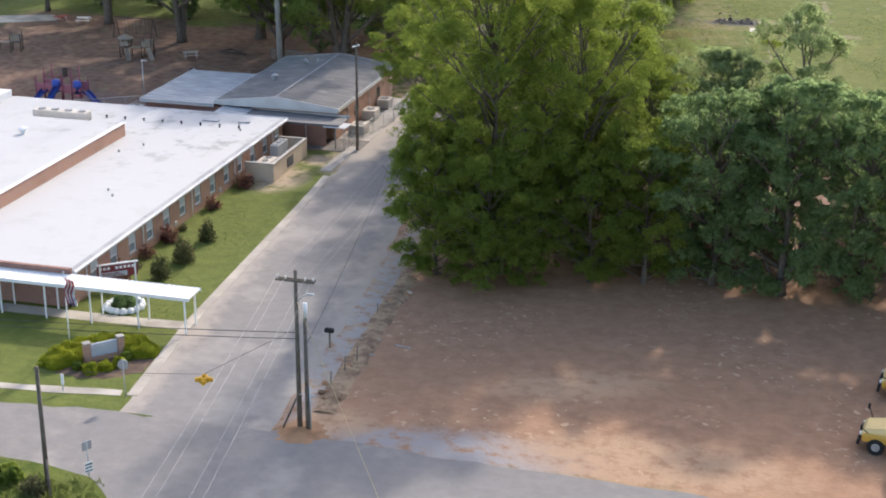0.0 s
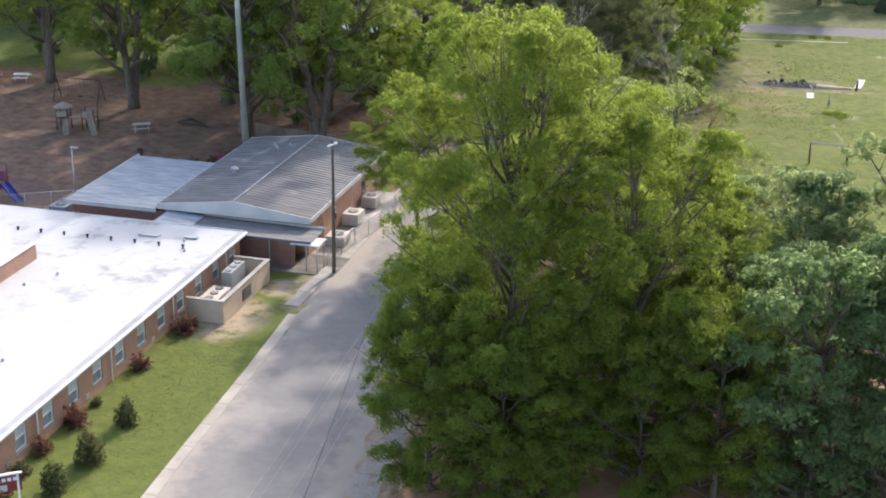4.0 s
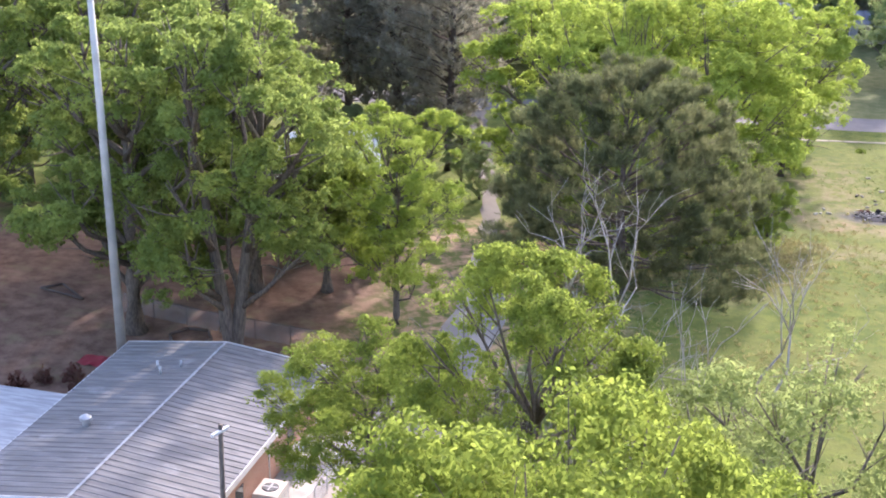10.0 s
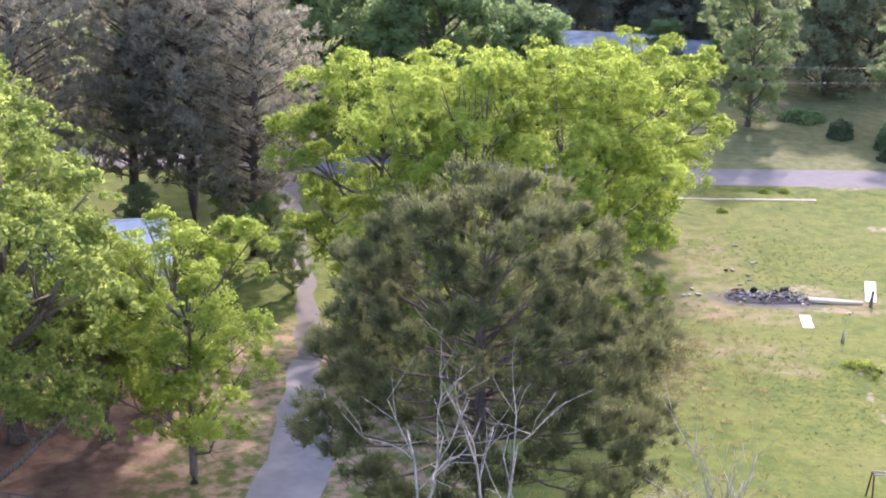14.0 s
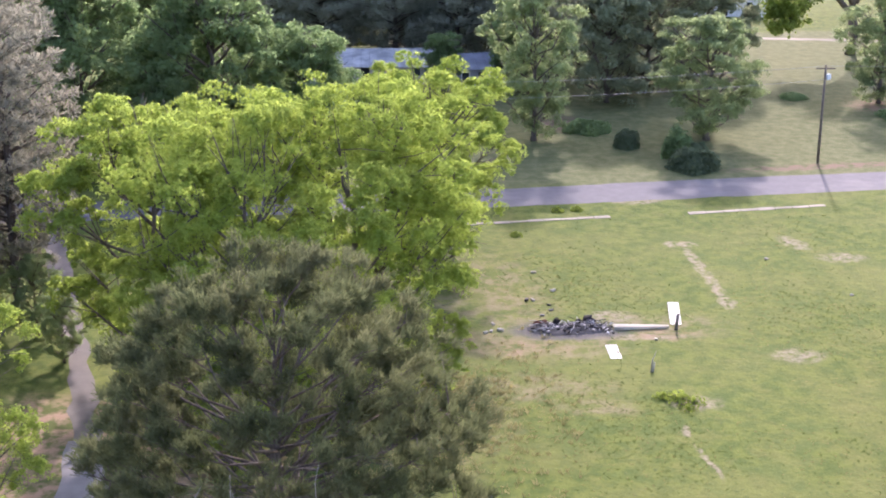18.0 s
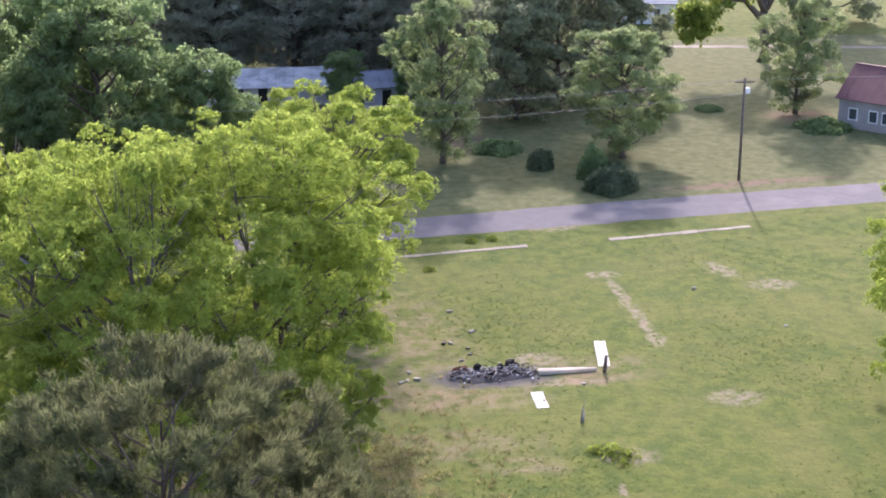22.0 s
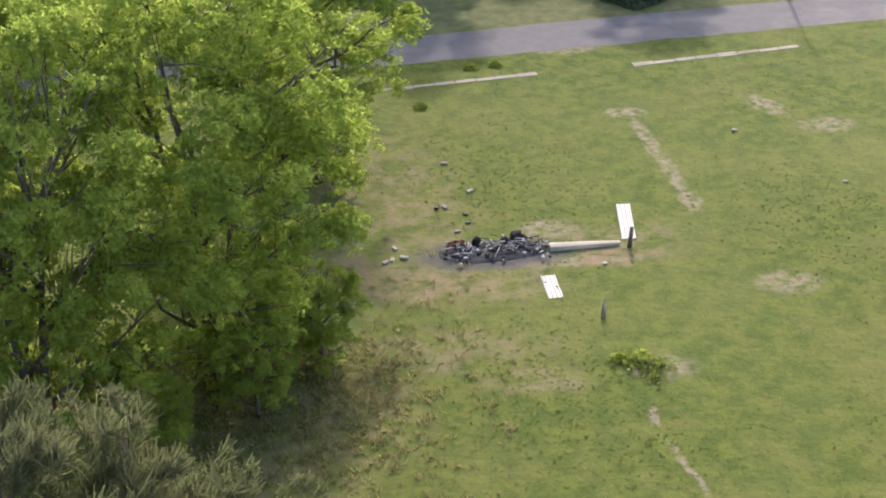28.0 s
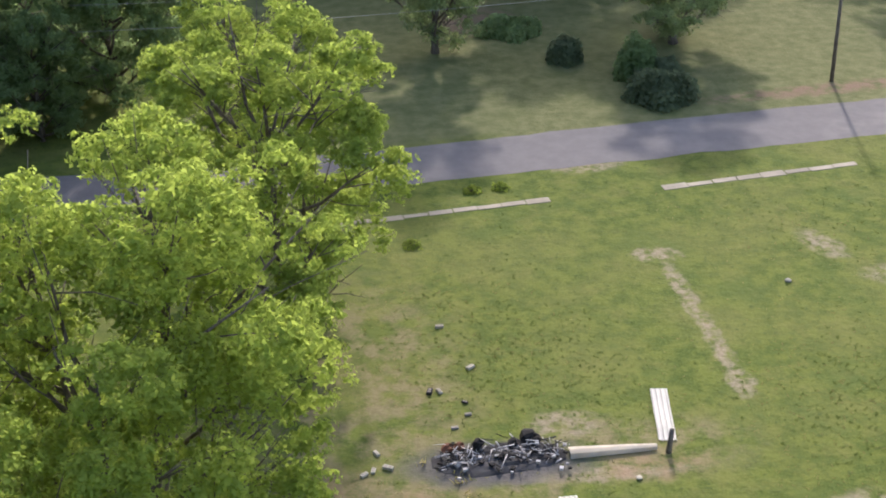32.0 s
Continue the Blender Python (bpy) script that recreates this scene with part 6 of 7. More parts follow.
bus(47.9, -49.2, -8)
bus(49.0, -41.6, -6)


# ---- playground ----
PLAY_RED = plain("play_maroon", (0.22, 0.05, 0.08), 0.5, vary=0.1)
PLAY_PINK = plain("play_rose_panel", (0.45, 0.20, 0.24), 0.5, vary=0.1)
PLAY_BLUE = plain("play_blue", (0.04, 0.09, 0.38), 0.4, vary=0.1)
PLAY_TAN = plain("play_tan", (0.29, 0.24, 0.18), 0.6, vary=0.15)
PLAY_SLIDE = plain("pale_tan_slide", (0.50, 0.44, 0.34), 0.5, vary=0.12)
PLAY_WOOD = plain("dark_timber", (0.10, 0.075, 0.06), 0.85, vary=0.2)

ps = thing("play_structure", -35.4, 8.2, 0, "maroon and blue climbing frame with slides and panels", "playground set")
for i, x in enumerate((-3.0, -2.0, -1.0, 0.2, 1.2, 2.2)):
    for y in (-0.9, 0.9):
        rod("post", (x, y, 0), (x, y, 3.0 + 0.5 * ((i * 7 + (y > 0)) % 3)), 0.07, PLAY_RED, ps)
for x0, x1, z in ((-3.0, -2.0, 1.2), (-1.0, 0.2, 1.5), (1.2, 2.2, 1.0)):
    boxed("deck", x0, x1, -0.9, 0.9, z, z + 0.08, PLAY_RED, ps)
for x0, x1 in ((-3.0, -2.0), (-2.0, -1.0), (0.2, 1.2), (1.2, 2.2)):
    for y in (-0.92, 0.92):
        boxed("panel", x0 + 0.08, x1 - 0.08, y - 0.03, y + 0.03, 1.35, 2.3, PLAY_PINK, ps, 0.02)
        for k in range(4):
            boxed("slot_bar", x0 + 0.18 + 0.18 * k, x0 + 0.24 + 0.18 * k, y - 0.05, y + 0.05, 1.4, 2.25, PLAY_RED, ps)
for x in (-2.0, -1.0, 0.2, 1.2):
    rod("top_rail", (x, -0.9, 2.95), (x, 0.9, 2.95), 0.05, PLAY_RED, ps)


def slide(parent, start, end, width, mat):
    a, b = Vector(start), Vector(end)
    side = (b - a).cross(Vector((0, 0, 1))).normalized() * width / 2
    bm = bmesh.new()
    rows = []
    for k in range(9):
        f = k / 8
        p = a.lerp(b, f)
        p.z = a.z + (b.z - a.z) * (3 * f * f - 2 * f ** 3 if f < 1 else 1)
        rows.append([bm.verts.new(p + side * s + Vector((0, 0, h))) for s, h in ((-1, 0.25), (-0.8, 0.0), (0.8, 0.0), (1, 0.25))])
    for r, s in zip(rows, rows[1:]):
        for k in range(3):
            bm.faces.new((r[k], r[k + 1], s[k + 1], s[k]))
    bmesh.ops.solidify(bm, geom=bm.faces[:], thickness=0.05)
    return part("slide", bm, mat, parent, smooth=False)


slide(ps, (-1.9, -0.9, 1.5), (-2.6, -3.1, 0.25), 0.8, PLAY_BLUE)
slide(ps, (2.2, 0, 1.4), (4.3, -0.8, 0.25), 0.8, PLAY_BLUE)
slide(ps, (-0.4, -0.9, 1.9), (-0.9, -3.0, 0.3), 0.8, PLAY_BLUE)
for x in (-0.6, 1.9):
    bm = bmesh.new()
    tube(bm, [(x, -0.9, 1.5), (x, -0.95, 2.2), (x, -0.9, 2.8)], [0.42, 0.5, 0.35], 14)
    part("bubble_panel", bm, PLAY_BLUE, ps, smooth=True)
pad = bmesh.new()
bmesh.ops.create_circle(pad, cap_ends=True, segments=36, radius=6.0)
bmesh.ops.translate(pad, vec=(-34.8, 8.0, 0.006), verts=pad.verts)
tagged(part("play_surface", pad, plain("dark_play_surface", (0.15, 0.10, 0.08), 0.95, vary=0.3)), "dark mulch surface under the climbing frame", "ground", kind="structure")


def timber_set(x, y, turn, slides):
    t = thing("wooden_playset", x, y, 0, "dark timber playset with tan slides on bare earth", "playground set", turn=turn)
    for px in (-2.0, -0.9, 0.6, 1.8):
        for py in (-0.7, 0.7):
            rod("post", (px, py, 0), (px, py, 2.3), 0.07, PLAY_WOOD, t)
    boxed("deck", -2.0, -0.9, -0.7, 0.7, 1.2, 1.3, PLAY_WOOD, t)
    boxed("deck", 0.6, 1.8, -0.7, 0.7, 1.2, 1.3, PLAY_WOOD, t)
    boxed("bridge", -0.9, 0.6, -0.4, 0.4, 1.12, 1.2, PLAY_TAN, t)
    for px in (-2.0, 0.6):
        for py in (-0.72, 0.72):
            boxed("rail_panel", px, px + 1.1, py - 0.03, py + 0.03, 1.45, 2.0, PLAY_TAN, t)
    bm = bmesh.new()
    tube(bm, [(-1.45, 0, 2.3), (-1.45, 0, 2.75)], [1.05, 0.15], 6)
    part("hut_roof", bm, PLAY_TAN, t)
    if slides:
        slide(t, (-1.2, -0.7, 1.3), (-0.4, -3.0, 0.2), 0.6, PLAY_SLIDE)
        slide(t, (1.3, -0.7, 1.3), (2.4, -2.8, 0.2), 0.6, PLAY_SLIDE)
    return t


timber_set(-37.8, 30.2, 12, True)
timber_set(-54.5, 28.5, 20, False)
sw = thing("swing_frame", -43.0, 40.0, 0, "dark A-frame swing set under the trees", "swing")
for x in (-2.6, 2.6):
    for s in (-1, 1):
        rod("leg", (x, s * 0.9, 0), (x, 0, 2.5), 0.06, PLAY_WOOD, sw)
rod("top_bar", (-2.6, 0, 2.5), (2.6, 0, 2.5), 0.06, PLAY_WOOD, sw)
for x in (-1.3, 0.2, 1.5):
    for d in (-0.22, 0.22):
        rod("chain", (x + d, 0, 2.5), (x + d, 0, 0.6), 0.012, GREY_METAL, sw)
    boxed("swing_seat", x - 0.25, x + 0.25, -0.1, 0.1, 0.55, 0.6, BLACK_RUBBER, sw, 0.01)


tarp = bmesh.new()
bmesh.ops.create_grid(tarp, x_segments=14, y_segments=10, size=1.0)
for v in tarp.verts:
    v.co = Vector((v.co.x * 1.3 - 19.6, v.co.y * 0.8 + 25.3, 0.02 + 0.22 * max(0, noise.noise(v.co * 2.4)) + 0.1 * (1 - v.co.x ** 2) * (1 - v.co.y ** 2)))
tagged(part("tarpaulin", tarp, plain("faded_red_tarpaulin", (0.30, 0.035, 0.05), 0.6, vary=0.2), smooth=True), "crumpled dark red tarpaulin on the bare earth", "tarpaulin")


def picnic_table(x, y, turn, top, label):
    p = thing("picnic_table", x, y, 0, label, "table", "picnic tables", turn)
    for k in range(5):
        boxed("table_board", -0.9, 0.9, -0.36 + 0.15 * k, -0.22 + 0.15 * k, 0.71, 0.75, top, p)
    for s in (-1, 1):
        boxed("bench", -0.9, 0.9, s * 0.75 - 0.13, s * 0.75 + 0.13, 0.42, 0.46, top, p)
        for e in (-1, 1):
            rod("leg", (s * 0.65, e * 0.7, 0), (s * 0.65, e * 0.2, 0.71), 0.04, GREY_METAL, p)
        boxed("cross_beam", s * 0.65 - 0.04, s * 0.65 + 0.04, -0.75, 0.75, 0.36, 0.42, GREY_METAL, p)


picnic_table(-53.6, 46.4, 15, WHITE_PAINT, "picnic table with a white top")
picnic_table(-56.8, 46.2, 40, plain("faded_red", (0.35, 0.07, 0.06), 0.6), "picnic table with a faded red top")
picnic_table(-31.5, 31.5, 30, CONCRETE_OLD, "grey weathered picnic table under a shade tree")
tagged(strip("pavement_court", [(-70, 46), (-60, 50)], [(-66, 42), (-57, 47)], CONCRETE_OLD, "pale concrete court behind the playground", "pavement", z=0.02, wob=0.05))
for x, y in ((-27.4, 22.8), (-41.5, 19.0)):
    bn = thing("litter_bin", x, y, 0, "dark litter bin on the bare playground", "bin", "litter bins")
    bm = bmesh.new()
    tube(bm, [(0, 0, 0), (0, 0, 0.85), (0, 0, 0.9)], [0.27, 0.31, 0.33], 14)
    part("drum", bm, PLAY_WOOD, bn)
    bm = bmesh.new()
    tube(bm, [(0, 0, 0.9), (0, 0, 0.98)], [0.33, 0.2], 14)
    part("lid", bm, BLACK_RUBBER, bn)
bd = thing("balance_beam", -27.5, 35.0, 0, "low timber frame lying on the leaf litter", "beam", turn=-15)
for a, b in (((-2, 0, 0.15), (2, 0, 0.15)), ((-2, 0, 0.15), (-1.2, 1.4, 0.15)), ((-1.2, 1.4, 0.15), (2, 0, 0.15))):
    rod("timber", a, b, 0.09, PLAY_WOOD, bd)
bd = thing("timber_ring", -15.5, 30.5, 0, "hexagonal timber planter ring on the ground", "planter")
for k in range(6):
    a, b = k * math.tau / 6, (k + 1) * math.tau / 6
    rod("timber", (1.5 * math.cos(a), 1.5 * math.sin(a), 0.12), (1.5 * math.cos(b), 1.5 * math.sin(b), 0.12), 0.11, PLAY_WOOD, bd)
for k, (x, y) in enumerate(((-21.5, 21.5), (-19.8, 22.3), (-18.6, 20.8), (-22.6, 20.4))):
    plant("red_bush", WALL_SHRUB, x, y, k * 70, 0.8, "low red-leaved bush behind the annex", "red bushes behind the annex", category="shrub")


# ---- field: burnt heap, metal sheets, blocks ----
CHAR = plain("charred_wood", (0.018, 0.017, 0.017), 0.9, vary=0.4, scale=6)
ASH = plain("pale_ash", (0.42, 0.41, 0.40), 0.95, vary=0.3, scale=5)
RUST = plain("rusted_metal", (0.14, 0.06, 0.035), 0.8, 0.3, vary=0.4, scale=5)
TRIM_TAN = plain("weathered_cream_trim", (0.72, 0.66, 0.54), 0.6, vary=0.2, scale=2)
SHEET = plain("white_sheet_metal", (0.78, 0.76, 0.70), 0.5, vary=0.12, scale=1.5)
BLOCK = plain("pale_block", (0.42, 0.38, 0.29), 0.9, vary=0.2)

random.seed(21)
heap = thing("burnt_heap", 29.9, 70.75, 0, "heap of charred timbers and ash on the grass", "debris")
heap.scale = (1, 1, 0.72)
bm = bmesh.new()
bmesh.ops.create_grid(bm, x_segments=30, y_segments=14, size=1.0)
for v in bm.verts:
    x, y = v.co.x, v.co.y
    edge = max(0.0, 1 - (x * x + y * y) ** 1.4)
    v.co = Vector((x * 3.1, y * 1.25 + 0.15 * math.sin(x * 3), (0.01 if edge > 0 else -0.08) + 0.26 * edge * (0.6 + 0.6 * noise.noise(Vector((x * 4, y * 4, 3))))))
part("ash_bed", bm, plain("dark_ash", (0.05, 0.05, 0.052), 0.95, vary=0.5, scale=3), heap)
for k in range(150):
    x, y = random.uniform(-2.6, 2.8), random.gauss(0.1, 0.5)
    if abs(y) > 1.3:
        continue
    l, a = random.uniform(0.25, 1.1), random.uniform(0, math.tau)
    z = 0.18 + random.random() * 0.3
    r = random.choice((0.015, 0.025, 0.04))
    d = Vector((math.cos(a), math.sin(a), random.gauss(0, 0.25))) * l / 2
    rod("charred_stick", Vector((x, y, z)) - d, Vector((x, y, z)) + d, r, random.choice((CHAR, CHAR, ASH, ASH, CHAR)), heap, r * 0.7, 5)
for k in range(40):
    x, y, s = random.uniform(-2.6, 3.0), random.gauss(-0.2, 0.5), random.uniform(0.05, 0.13)
    boxed("fragment", x - s, x + s, y - s * 0.7, y + s * 0.7, 0.2, 0.26 + s * 0.6, random.choice((ASH, CHAR, ASH)), heap, 0.0, "", Matrix.Translation((x, y, 0)) @ Matrix.Rotation(random.random() * 3, 4, "Z") @ Matrix.Translation((-x, -y, 0)))
for x, y, r, h, mat in ((-1.7, 0.85, 0.30, 0.25, RUST), (-2.2, 0.8, 0.26, 0.22, RUST), (-0.9, 0.85, 0.24, 0.5, CHAR), (0.75, 0.85, 0.30, 0.28, CHAR), (1.5, 1.25, 0.5, 0.32, CHAR)):
    bm = bmesh.new()
    tube(bm, [(x, y, 0.1), (x + 0.1, y, 0.1 + h), (x + 0.12, y, 0.1 + h)], [r, r * 0.9, r * 0.7], 10)
    for v in bm.verts:
        v.co += Vector((noise.noise(v.co * 3), noise.noise(v.co * 3 + Vector((5, 0, 0))), noise.noise(v.co * 3 + Vector((0, 5, 0))))) * 0.16
    part("burnt_drum" if mat is RUST else "charred_stump", bm, mat, heap)


def ribbed_sheet(x, y, turn, w, l, label, ribs=4, tilt=0.0, lift=0.02):
    t = thing("metal_sheet", x, y, 0, label, "metal sheet", "white metal sheets", turn)
    bm = bmesh.new()
    prof = []
    for k in range(ribs):
        f = k / (ribs - 1)
        c = -w / 2 + 0.06 + f * (w - 0.12)
        prof += [(c - 0.05, 0), (c - 0.025, 0.035), (c + 0.025, 0.035), (c + 0.05, 0)]
    prof = [(-w / 2, 0)] + prof + [(w / 2, 0)]
    rows = [[bm.verts.new((px, -l / 2 + l * j / 4, lift + pz + tilt * j / 4 + 0.03 * math.sin(j * 1.9 + px))) for px, pz in prof] for j in range(5)]
    for r, s in zip(rows, rows[1:]):
        for k in range(len(prof) - 1):
            bm.faces.new((r[k], r[k + 1], s[k + 1], s[k]))
    bmesh.ops.solidify(bm, geom=bm.faces[:], thickness=0.01)
    part("sheet", bm, SHEET, t)


ribbed_sheet(32.5, 66.6, 2, 0.80, 2.3, "short ribbed white metal sheet lying on the grass")
ribbed_sheet(37.7, 73.2, -6, 0.80, 3.9, "long ribbed white metal sheet lying beside a stump", tilt=0.12, lift=0.05)
gutter = thing("metal_trim", 34.95, 70.75, 0, "long folded white metal trim pointing at the burnt heap", "metal sheet", turn=1.5)
bm = bmesh.new()
rows = []
for x, w, h in ((-1.95, 0.36, 0.26), (-0.6, 0.30, 0.24), (0.9, 0.24, 0.2), (1.95, 0.17, 0.16)):
    rows.append([bm.verts.new((x, y * w, 0.04 + z * h)) for y, z in ((-1, 0), (-0.75, 0.8), (0, 1), (0.75, 0.8), (1, 0))])
for r, s in zip(rows, rows[1:]):
    for k in range(4):
        bm.faces.new((r[k], r[k + 1], s[k + 1], s[k]))
bmesh.ops.solidify(bm, geom=bm.faces[:], thickness=0.015)
part("trim_length", bm, TRIM_TAN, gutter)
st = thing("fence_post", 37.35, 70.45, 0, "short charred post at the end of the sheet", "post")
rod("post", (0, 0, -0.1), (0.12, 0.1, 1.15), 0.14, POLE_WOOD, st, 0.10)
st = thing("fence_post", 34.55, 63.3, 0, "split dead tree stub standing in the grass", "stump")
rod("stub", (0, 0, -0.1), (0.05, 0.0, 0.95), 0.08, BARK_DEAD, st, 0.04)
rod("split_stem", (0.1, 0, -0.1), (0.22, 0.1, 0.7), 0.06, BARK_DEAD, st, 0.03)
rod("twig", (0.04, 0, 0.8), (0.28, 0.15, 1.45), 0.03, BARK_DEAD, st, 0.012)
for k, (x, y, s, mat) in enumerate(((28.25, 82.0, 0.38, BLOCK), (29.4, 78.1, 0.4, BLOCK), (27.3, 76.2, 0.42, CHAR), (27.75, 76.2, 0.36, BLOCK), (28.85, 75.2, 0.28, CHAR), (28.9, 74.2, 0.3, ROCK), (24.0, 70.1, 0.36, BLOCK), (24.4, 70.35, 0.34, BLOCK), (24.6, 71.6, 0.34, BLOCK), (25.05, 70.5, 0.42, BLOCK), (28.2, 73.2, 0.3, ROCK))):
    b = thing("concrete_block", x, y, 0, "loose pale concrete block lying on the grass" if mat is BLOCK else "dark loose block lying on the grass", "block", "loose blocks", k * 37)
    bm = bmesh.new()
    box(bm, -s * 0.55, s * 0.55, -s * 0.28, s * 0.28, 0, s * 0.36, 0.02)
    part("block_body", bm, mat, b)
    for e in (-1, 1):
        boxed("core_hole", e * s * 0.22 - s * 0.13, e * s * 0.22 + s * 0.13, -s * 0.18, s * 0.18, s * 0.361, s * 0.37, ROCK, b)
for x, y, r in ((46.9, 84.7, 0.25), (51.5, 76.8, 0.2), (35.7, 68.7, 0.2)):
    b = thing("stone", x, y, 0, "small pale stone lying on the grass", "stone", "stones in the field")
    bm = bmesh.new()
    bmesh.ops.create_icosphere(bm, subdivisions=2, radius=r * 0.75)
    for v in bm.verts:
        v.co *= 1 + 0.3 * noise.noise(v.co * 5 + Vector((x, y, 0)))
        v.co.z *= 0.5
    bmesh.ops.translate(bm, vec=(0, 0, r * 0.3), verts=bm.verts)
    part("stone_body", bm, BLOCK, b)

# old broken sidewalk along the far road
SLAB = plain("weathered_slab", (0.34, 0.295, 0.225), 0.9, vary=0.3, scale=1.5)
old = thing("pavement_field", 0, 0, 0, "broken line of old pale concrete sidewalk slabs", "pavement", kind="structure")
random.seed(5)
for (xa, ya), (xb, yb), n in (((20.0, 93.3), (35.9, 95.7), 11), ((41.2, 96.2), (55.2, 98.5), 9)):
    for k in range(n):
        f0, f1 = k / n, (k + 1) / n
        a, b = Vector((xa + (xb - xa) * f0, ya + (yb - ya) * f0, 0)), Vector((xa + (xb - xa) * f1, ya + (yb - ya) * f1, 0))
        d = b - a
        m = Matrix.Translation((a + b) / 2) @ Matrix.Rotation(math.atan2(d.y, d.x), 4, "Z") @ Matrix.Rotation(random.gauss(0, 0.012), 4, "X")
        w = 0.34 + random.uniform(-0.12, 0.04)
        if random.random() < 0.12:
            continue
        boxed("slab", -d.length / 2 + random.uniform(0.01, 0.07), d.length / 2 - 0.02, -w, w * random.uniform(0.6, 1), -0.05, 0.03, SLAB, old, 0.01, "", m)

# rotten stump and branches below the spring-green tree
pile = thing("stump_pile", 15.7, 58.6, 0, "dark rotten stump with broken branches below the tree", "stump")
bm = bmesh.new()
tube(bm, [(0, 0, -0.1), (0.05, 0, 0.35), (0.1, 0.05, 0.7), (0.1, 0.05, 0.72)], [0.62, 0.48, 0.42, 0.2], 12)
for v in bm.verts:
    v.co += Vector((noise.noise(v.co * 2.2), noise.noise(v.co * 2.2 + Vector((4, 0, 0))), noise.noise(v.co * 2.2 + Vector((0, 4, 0))))) * 0.2
part("stump", bm, plain("rotten_wood", (0.07, 0.05, 0.04), 0.95, vary=0.4, scale=4), pile)
random.seed(31)
for k in range(14):
    a, l = random.uniform(0, math.tau), random.uniform(0.8, 2.0)
    p = Vector((random.gauss(0.3, 0.7), random.gauss(-0.3, 0.6), 0.06))
    rod("branch", p, p + Vector((math.cos(a) * l, math.sin(a) * l, random.uniform(0.05, 0.7))), 0.05, BARK, pile, 0.015, 6)

# swing frame at the near end of the field
fr = thing("goal_frame", 35.3, 40.7, 0, "rusty pipe frame standing in the long grass", "frame", turn=4)
for x in (-1.75, 1.75):
    rod("leg", (x, -0.5, 0), (x, -0.2, 1.9), 0.05, RUST, fr)
    rod("leg", (x, 1.0, 0), (x, 0.2, 1.9), 0.05, RUST, fr)
    rod("side_bar", (x, -0.2, 1.9), (x, 0.2, 1.9), 0.05, RUST, fr)
for y in (-0.2, 0.2):
    rod("top_bar", (-1.75, y, 1.9), (1.75, y, 1.9), 0.05, PALE_ROCK, fr)

for k, (x, y, s) in enumerate(((35.6, 58.9, 1.2), (36.5, 58.6, 0.9), (34.7, 59.3, 0.8), (36.0, 57.6, 0.7))):
    plant("weed_clump", shrub(0.9, 0.4, 60 + k, LEAF, 170, 0.13, ragged=0.7), x, y, k * 80, s, "low weedy green clump in the grass", "weed clumps", category="weeds")


def tufts(name, n, x0, x1, y0, y1, mat, label, size, seed, keep):
    """Loose blades in small tufts over a stretch of ground."""
    rng = np.random.default_rng(seed)
    x, y = rng.uniform(x0, x1, n), rng.uniform(y0, y1, n)
    dense = np.sin(x * 0.35 + seed) + np.cos(y * 0.27 + x * 0.12) + rng.normal(0, 0.9, n)
    rim = np.minimum(np.minimum(x - x0, x1 - x) / (x1 - x0), np.minimum(y - y0, y1 - y) / (y1 - y0))
    ok = (dense > keep) & (rim > 0.30 * rng.uniform(0, 1, n) ** 1.5)
    x, y = x[ok], y[ok]
    m = 6
    s = size * rng.uniform(0.5, 1.5, (len(x), 1, 1))
    base = np.stack([x, y, 0 * x], 1)[:, None, :] + rng.normal(0, 1, (len(x), m, 3)) * (0.5, 0.5, 0) * s
    lean = rng.normal(0, 0.6, (len(x), m, 3)) * (1, 1, 0) + (0, 0, 1)
    side = unit(np.cross(lean, rng.normal(0, 1, lean.shape))) * 0.16 * s
    tip = base + lean * s * rng.uniform(0.5, 1.0, (len(x), m, 1))
    c = np.stack([base - side, base + side, tip + side * 0.3, tip - side * 0.3], 2).reshape(-1, 4, 3)
    return tagged(new(name, quads(name, c, mat)), label, "grass", kind="stuff")


GRASS_BLADE = leafy("grass_blade", ((0.085, 0.115, 0.032), (0.130, 0.165, 0.046), (0.175, 0.200, 0.062)), 0.5)
GRASS_DRY = leafy("dry_grass_blade", ((0.22, 0.20, 0.088), (0.30, 0.27, 0.122), (0.27, 0.26, 0.105)), 0.45)
tufts("grass_weeds", 30000, 12, 64, 28, 98, GRASS_BLADE, "dark weeds scattered through the mown field", 0.085, 3, 0.9)
tufts("grass_dry", 11000, 13, 60, 30, 97, GRASS_DRY, "dry straw-coloured grass tufts in the field", 0.07, 4, 0.5)
tufts("grass_long", 6000, 4, 30, 26, 72, GRASS_DRY, "long dry grass under the spring-green trees", 0.20, 5, 0.5)
tufts("grass_straw", 3600, 13, 25.5, 47, 63, GRASS_DRY, "tall straw-coloured grass at the edge of the trees", 0.20, 15, -0.7)
tufts("grass_corner", 1500, -10, 8, -72, -65.5, GRASS_BLADE, "rough grass on the corner verge", 0.22, 6, -1)
tufts("grass_lawn", 9000, -6.5, 1.5, -55, -6, leafy("lawn_blade", ((0.11, 0.15, 0.035), (0.16, 0.19, 0.045), (0.2, 0.22, 0.06)), 0.5), "short lawn grass beside the school", 0.05, 8, 0.4)


